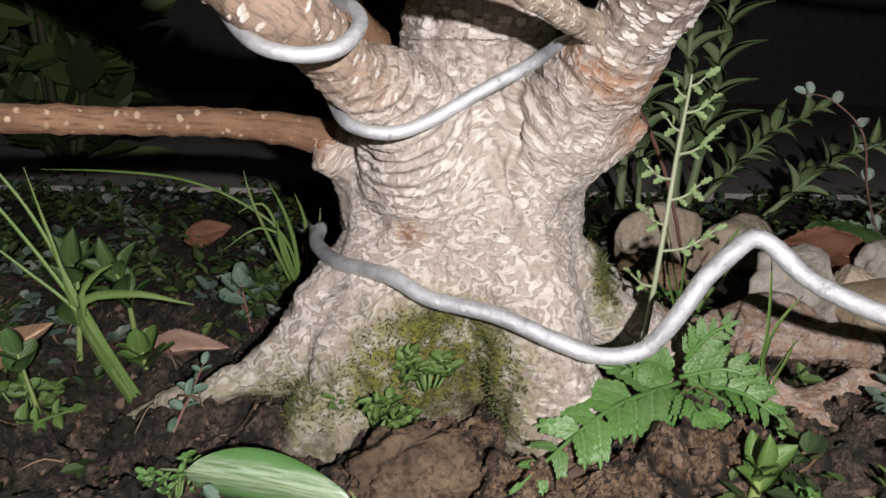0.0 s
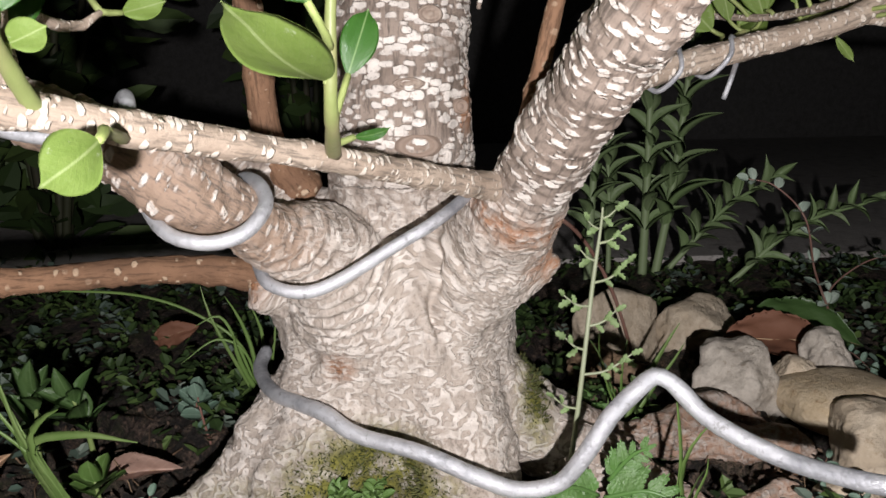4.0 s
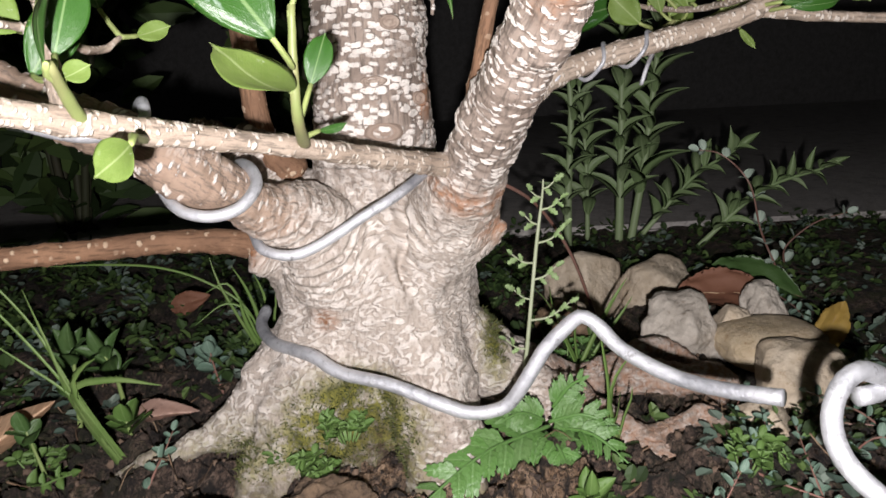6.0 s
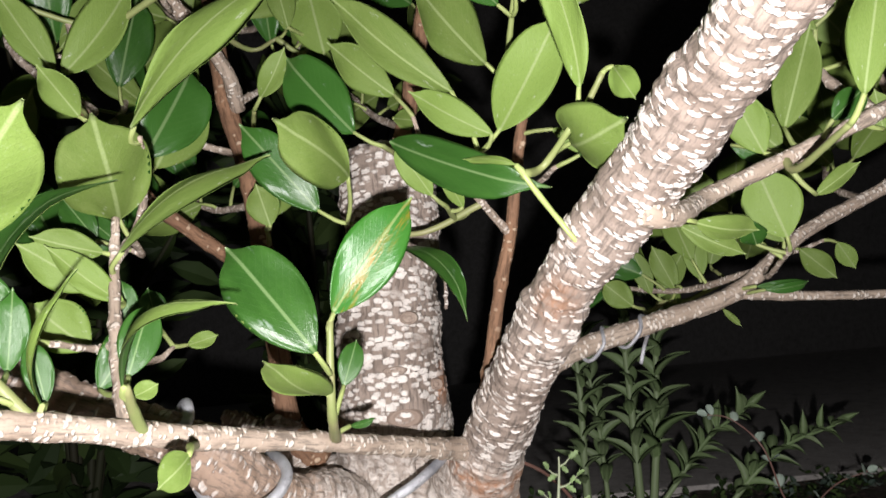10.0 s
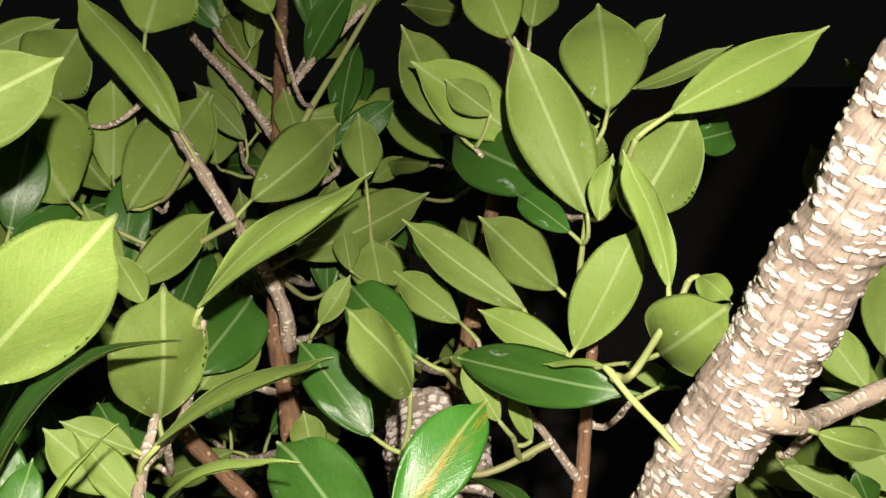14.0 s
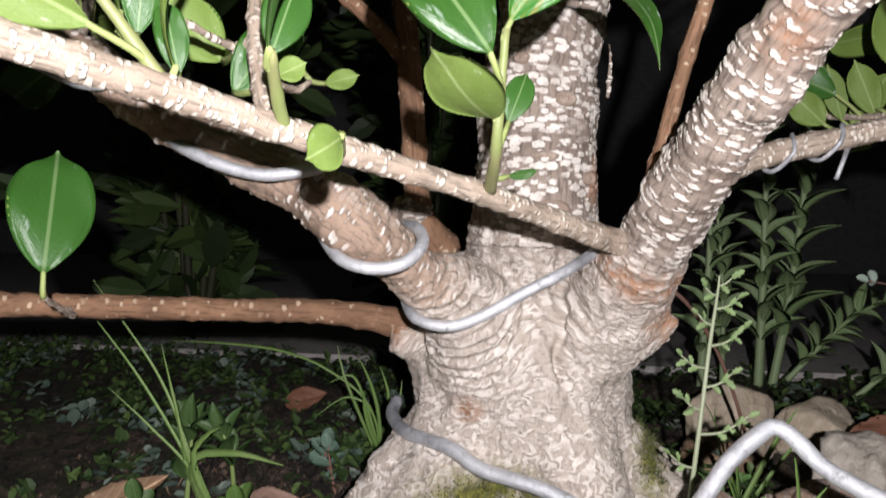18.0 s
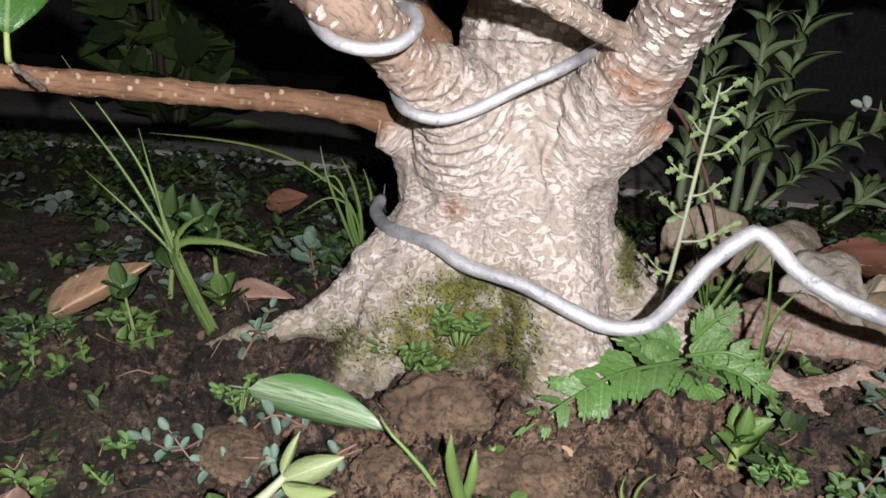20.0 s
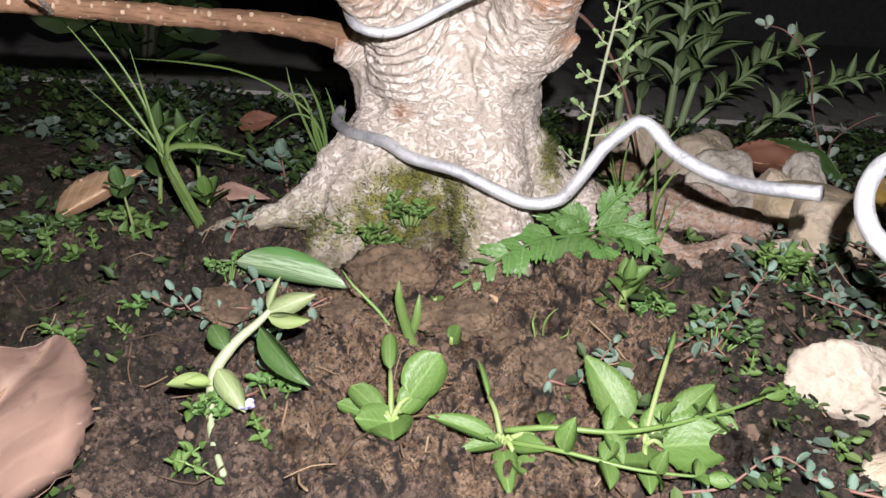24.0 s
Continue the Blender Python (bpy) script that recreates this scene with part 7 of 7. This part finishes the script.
# ---- shrubs in the dark behind ----
SHRUBSTEM = plant_material("dark_stem", (0.035, 0.040, 0.018), (0.06, 0.05, 0.03), 0.7, 60)

def shrub(label, base, height, spread, count, size, seed):
    """A bush: several stems fanning out from the ground and a loose crown of single leaves set along them."""
    rng = random.Random(seed)
    plant = thing("shrub", label, "shrub", "shrubs in the dark", base)
    verts, faces = [], []
    for k in range(7):
        a = 2 * math.pi * (k + rng.random() * 0.6) / 7
        r = spread * rng.uniform(0.35, 1.0)
        end = Vector((math.cos(a) * r, math.sin(a) * r, height * rng.uniform(0.65, 1.0)))
        mid = Vector((end.x * 0.35, end.y * 0.35, end.z * 0.55))
        bm = bmesh.new()
        line = tube(bm, [(end.x * 0.05, end.y * 0.05, -0.02, 0.005), (*mid, 0.0038), (*end, 0.002)], 0.02, 6)
        part("stem", bm, SHRUBSTEM, plant)
        for _ in range(count // 7):
            p = Vector(line[int((0.03 + 0.97 * rng.random()) * (len(line) - 1)), :3])
            way = Vector((rng.gauss(0, 1), rng.gauss(0, 1), rng.gauss(0.2, 0.6))).normalized()
            p = p + way * rng.uniform(0.01, 0.05)
            side = way.orthogonal().normalized()
            side = Matrix.Rotation(rng.uniform(0, 6.28), 3, way) @ side
            up, length = way.cross(side), size * rng.uniform(0.6, 1.2)
            n = len(verts)
            for u, w, z in ((0, 0, 0), (0.22, 0.15, 0.04), (0.5, 0.22, 0.06), (0.78, 0.15, 0.03), (1, 0, -0.05), (0.78, -0.15, 0.03), (0.5, -0.22, 0.06), (0.22, -0.15, 0.04), (0.5, 0, 0.0)):
                verts.append(tuple(p + way * length * u + side * length * w + up * length * z))
            faces += [(n + i, n + (i + 1) % 8, n + 8) for i in range(8)]
    me = bpy.data.meshes.new("crown")
    me.from_pydata(verts, [], faces)
    me.materials.append(COVER)
    ob = new("crown", me)
    ob.parent = plant
    return plant


shrub("dark leafy shrub in the night behind the tree", (-0.36, 0.78, 0.0), 0.55, 0.20, 420, 0.060, 1)
shrub("dark leafy shrub in the night behind the tree", (-0.10, 0.92, 0.0), 0.70, 0.22, 420, 0.060, 2)
shrub("low dark leafy shrub beside the bed", (-0.52, 0.52, 0.0), 0.36, 0.14, 160, 0.050, 4)


# ---- distance ----
def slab(name, label, low, high, mat, category):
    bm = bmesh.new()
    bmesh.ops.create_cube(bm, size=1.0)
    for v in bm.verts:
        v.co = Vector([a + (b - a) * (c + 0.5) for a, b, c in zip(low, high, v.co)])
    bmesh.ops.bevel(bm, geom=bm.edges[:], offset=0.006, segments=2, affect="EDGES")
    return tagged(part(name, bm, mat, None, "", False), label, category, kind="structure")


slab("wall_north", "dark rough garden wall in the night", (-4.0, 2.25, -0.1), (4.0, 2.45, 2.4), CONCRETE, "wall")
slab("pavement", "grey concrete paving behind the weeds", (-4.0, 0.66, -0.05), (4.0, 2.24, 0.0045), PAVING, "pavement")
slab("wall_west", "dark rough garden wall in the night", (-4.2, -3.0, -0.1), (-4.0, 2.45, 2.4), CONCRETE, "wall")
slab("wall_east", "dark rough garden wall in the night", (4.0, -3.0, -0.1), (4.2, 2.45, 2.4), CONCRETE, "wall")
slab("wall_south", "dark rough garden wall in the night", (-4.2, -3.2, -0.1), (4.2, -3.0, 2.4), CONCRETE, "wall")
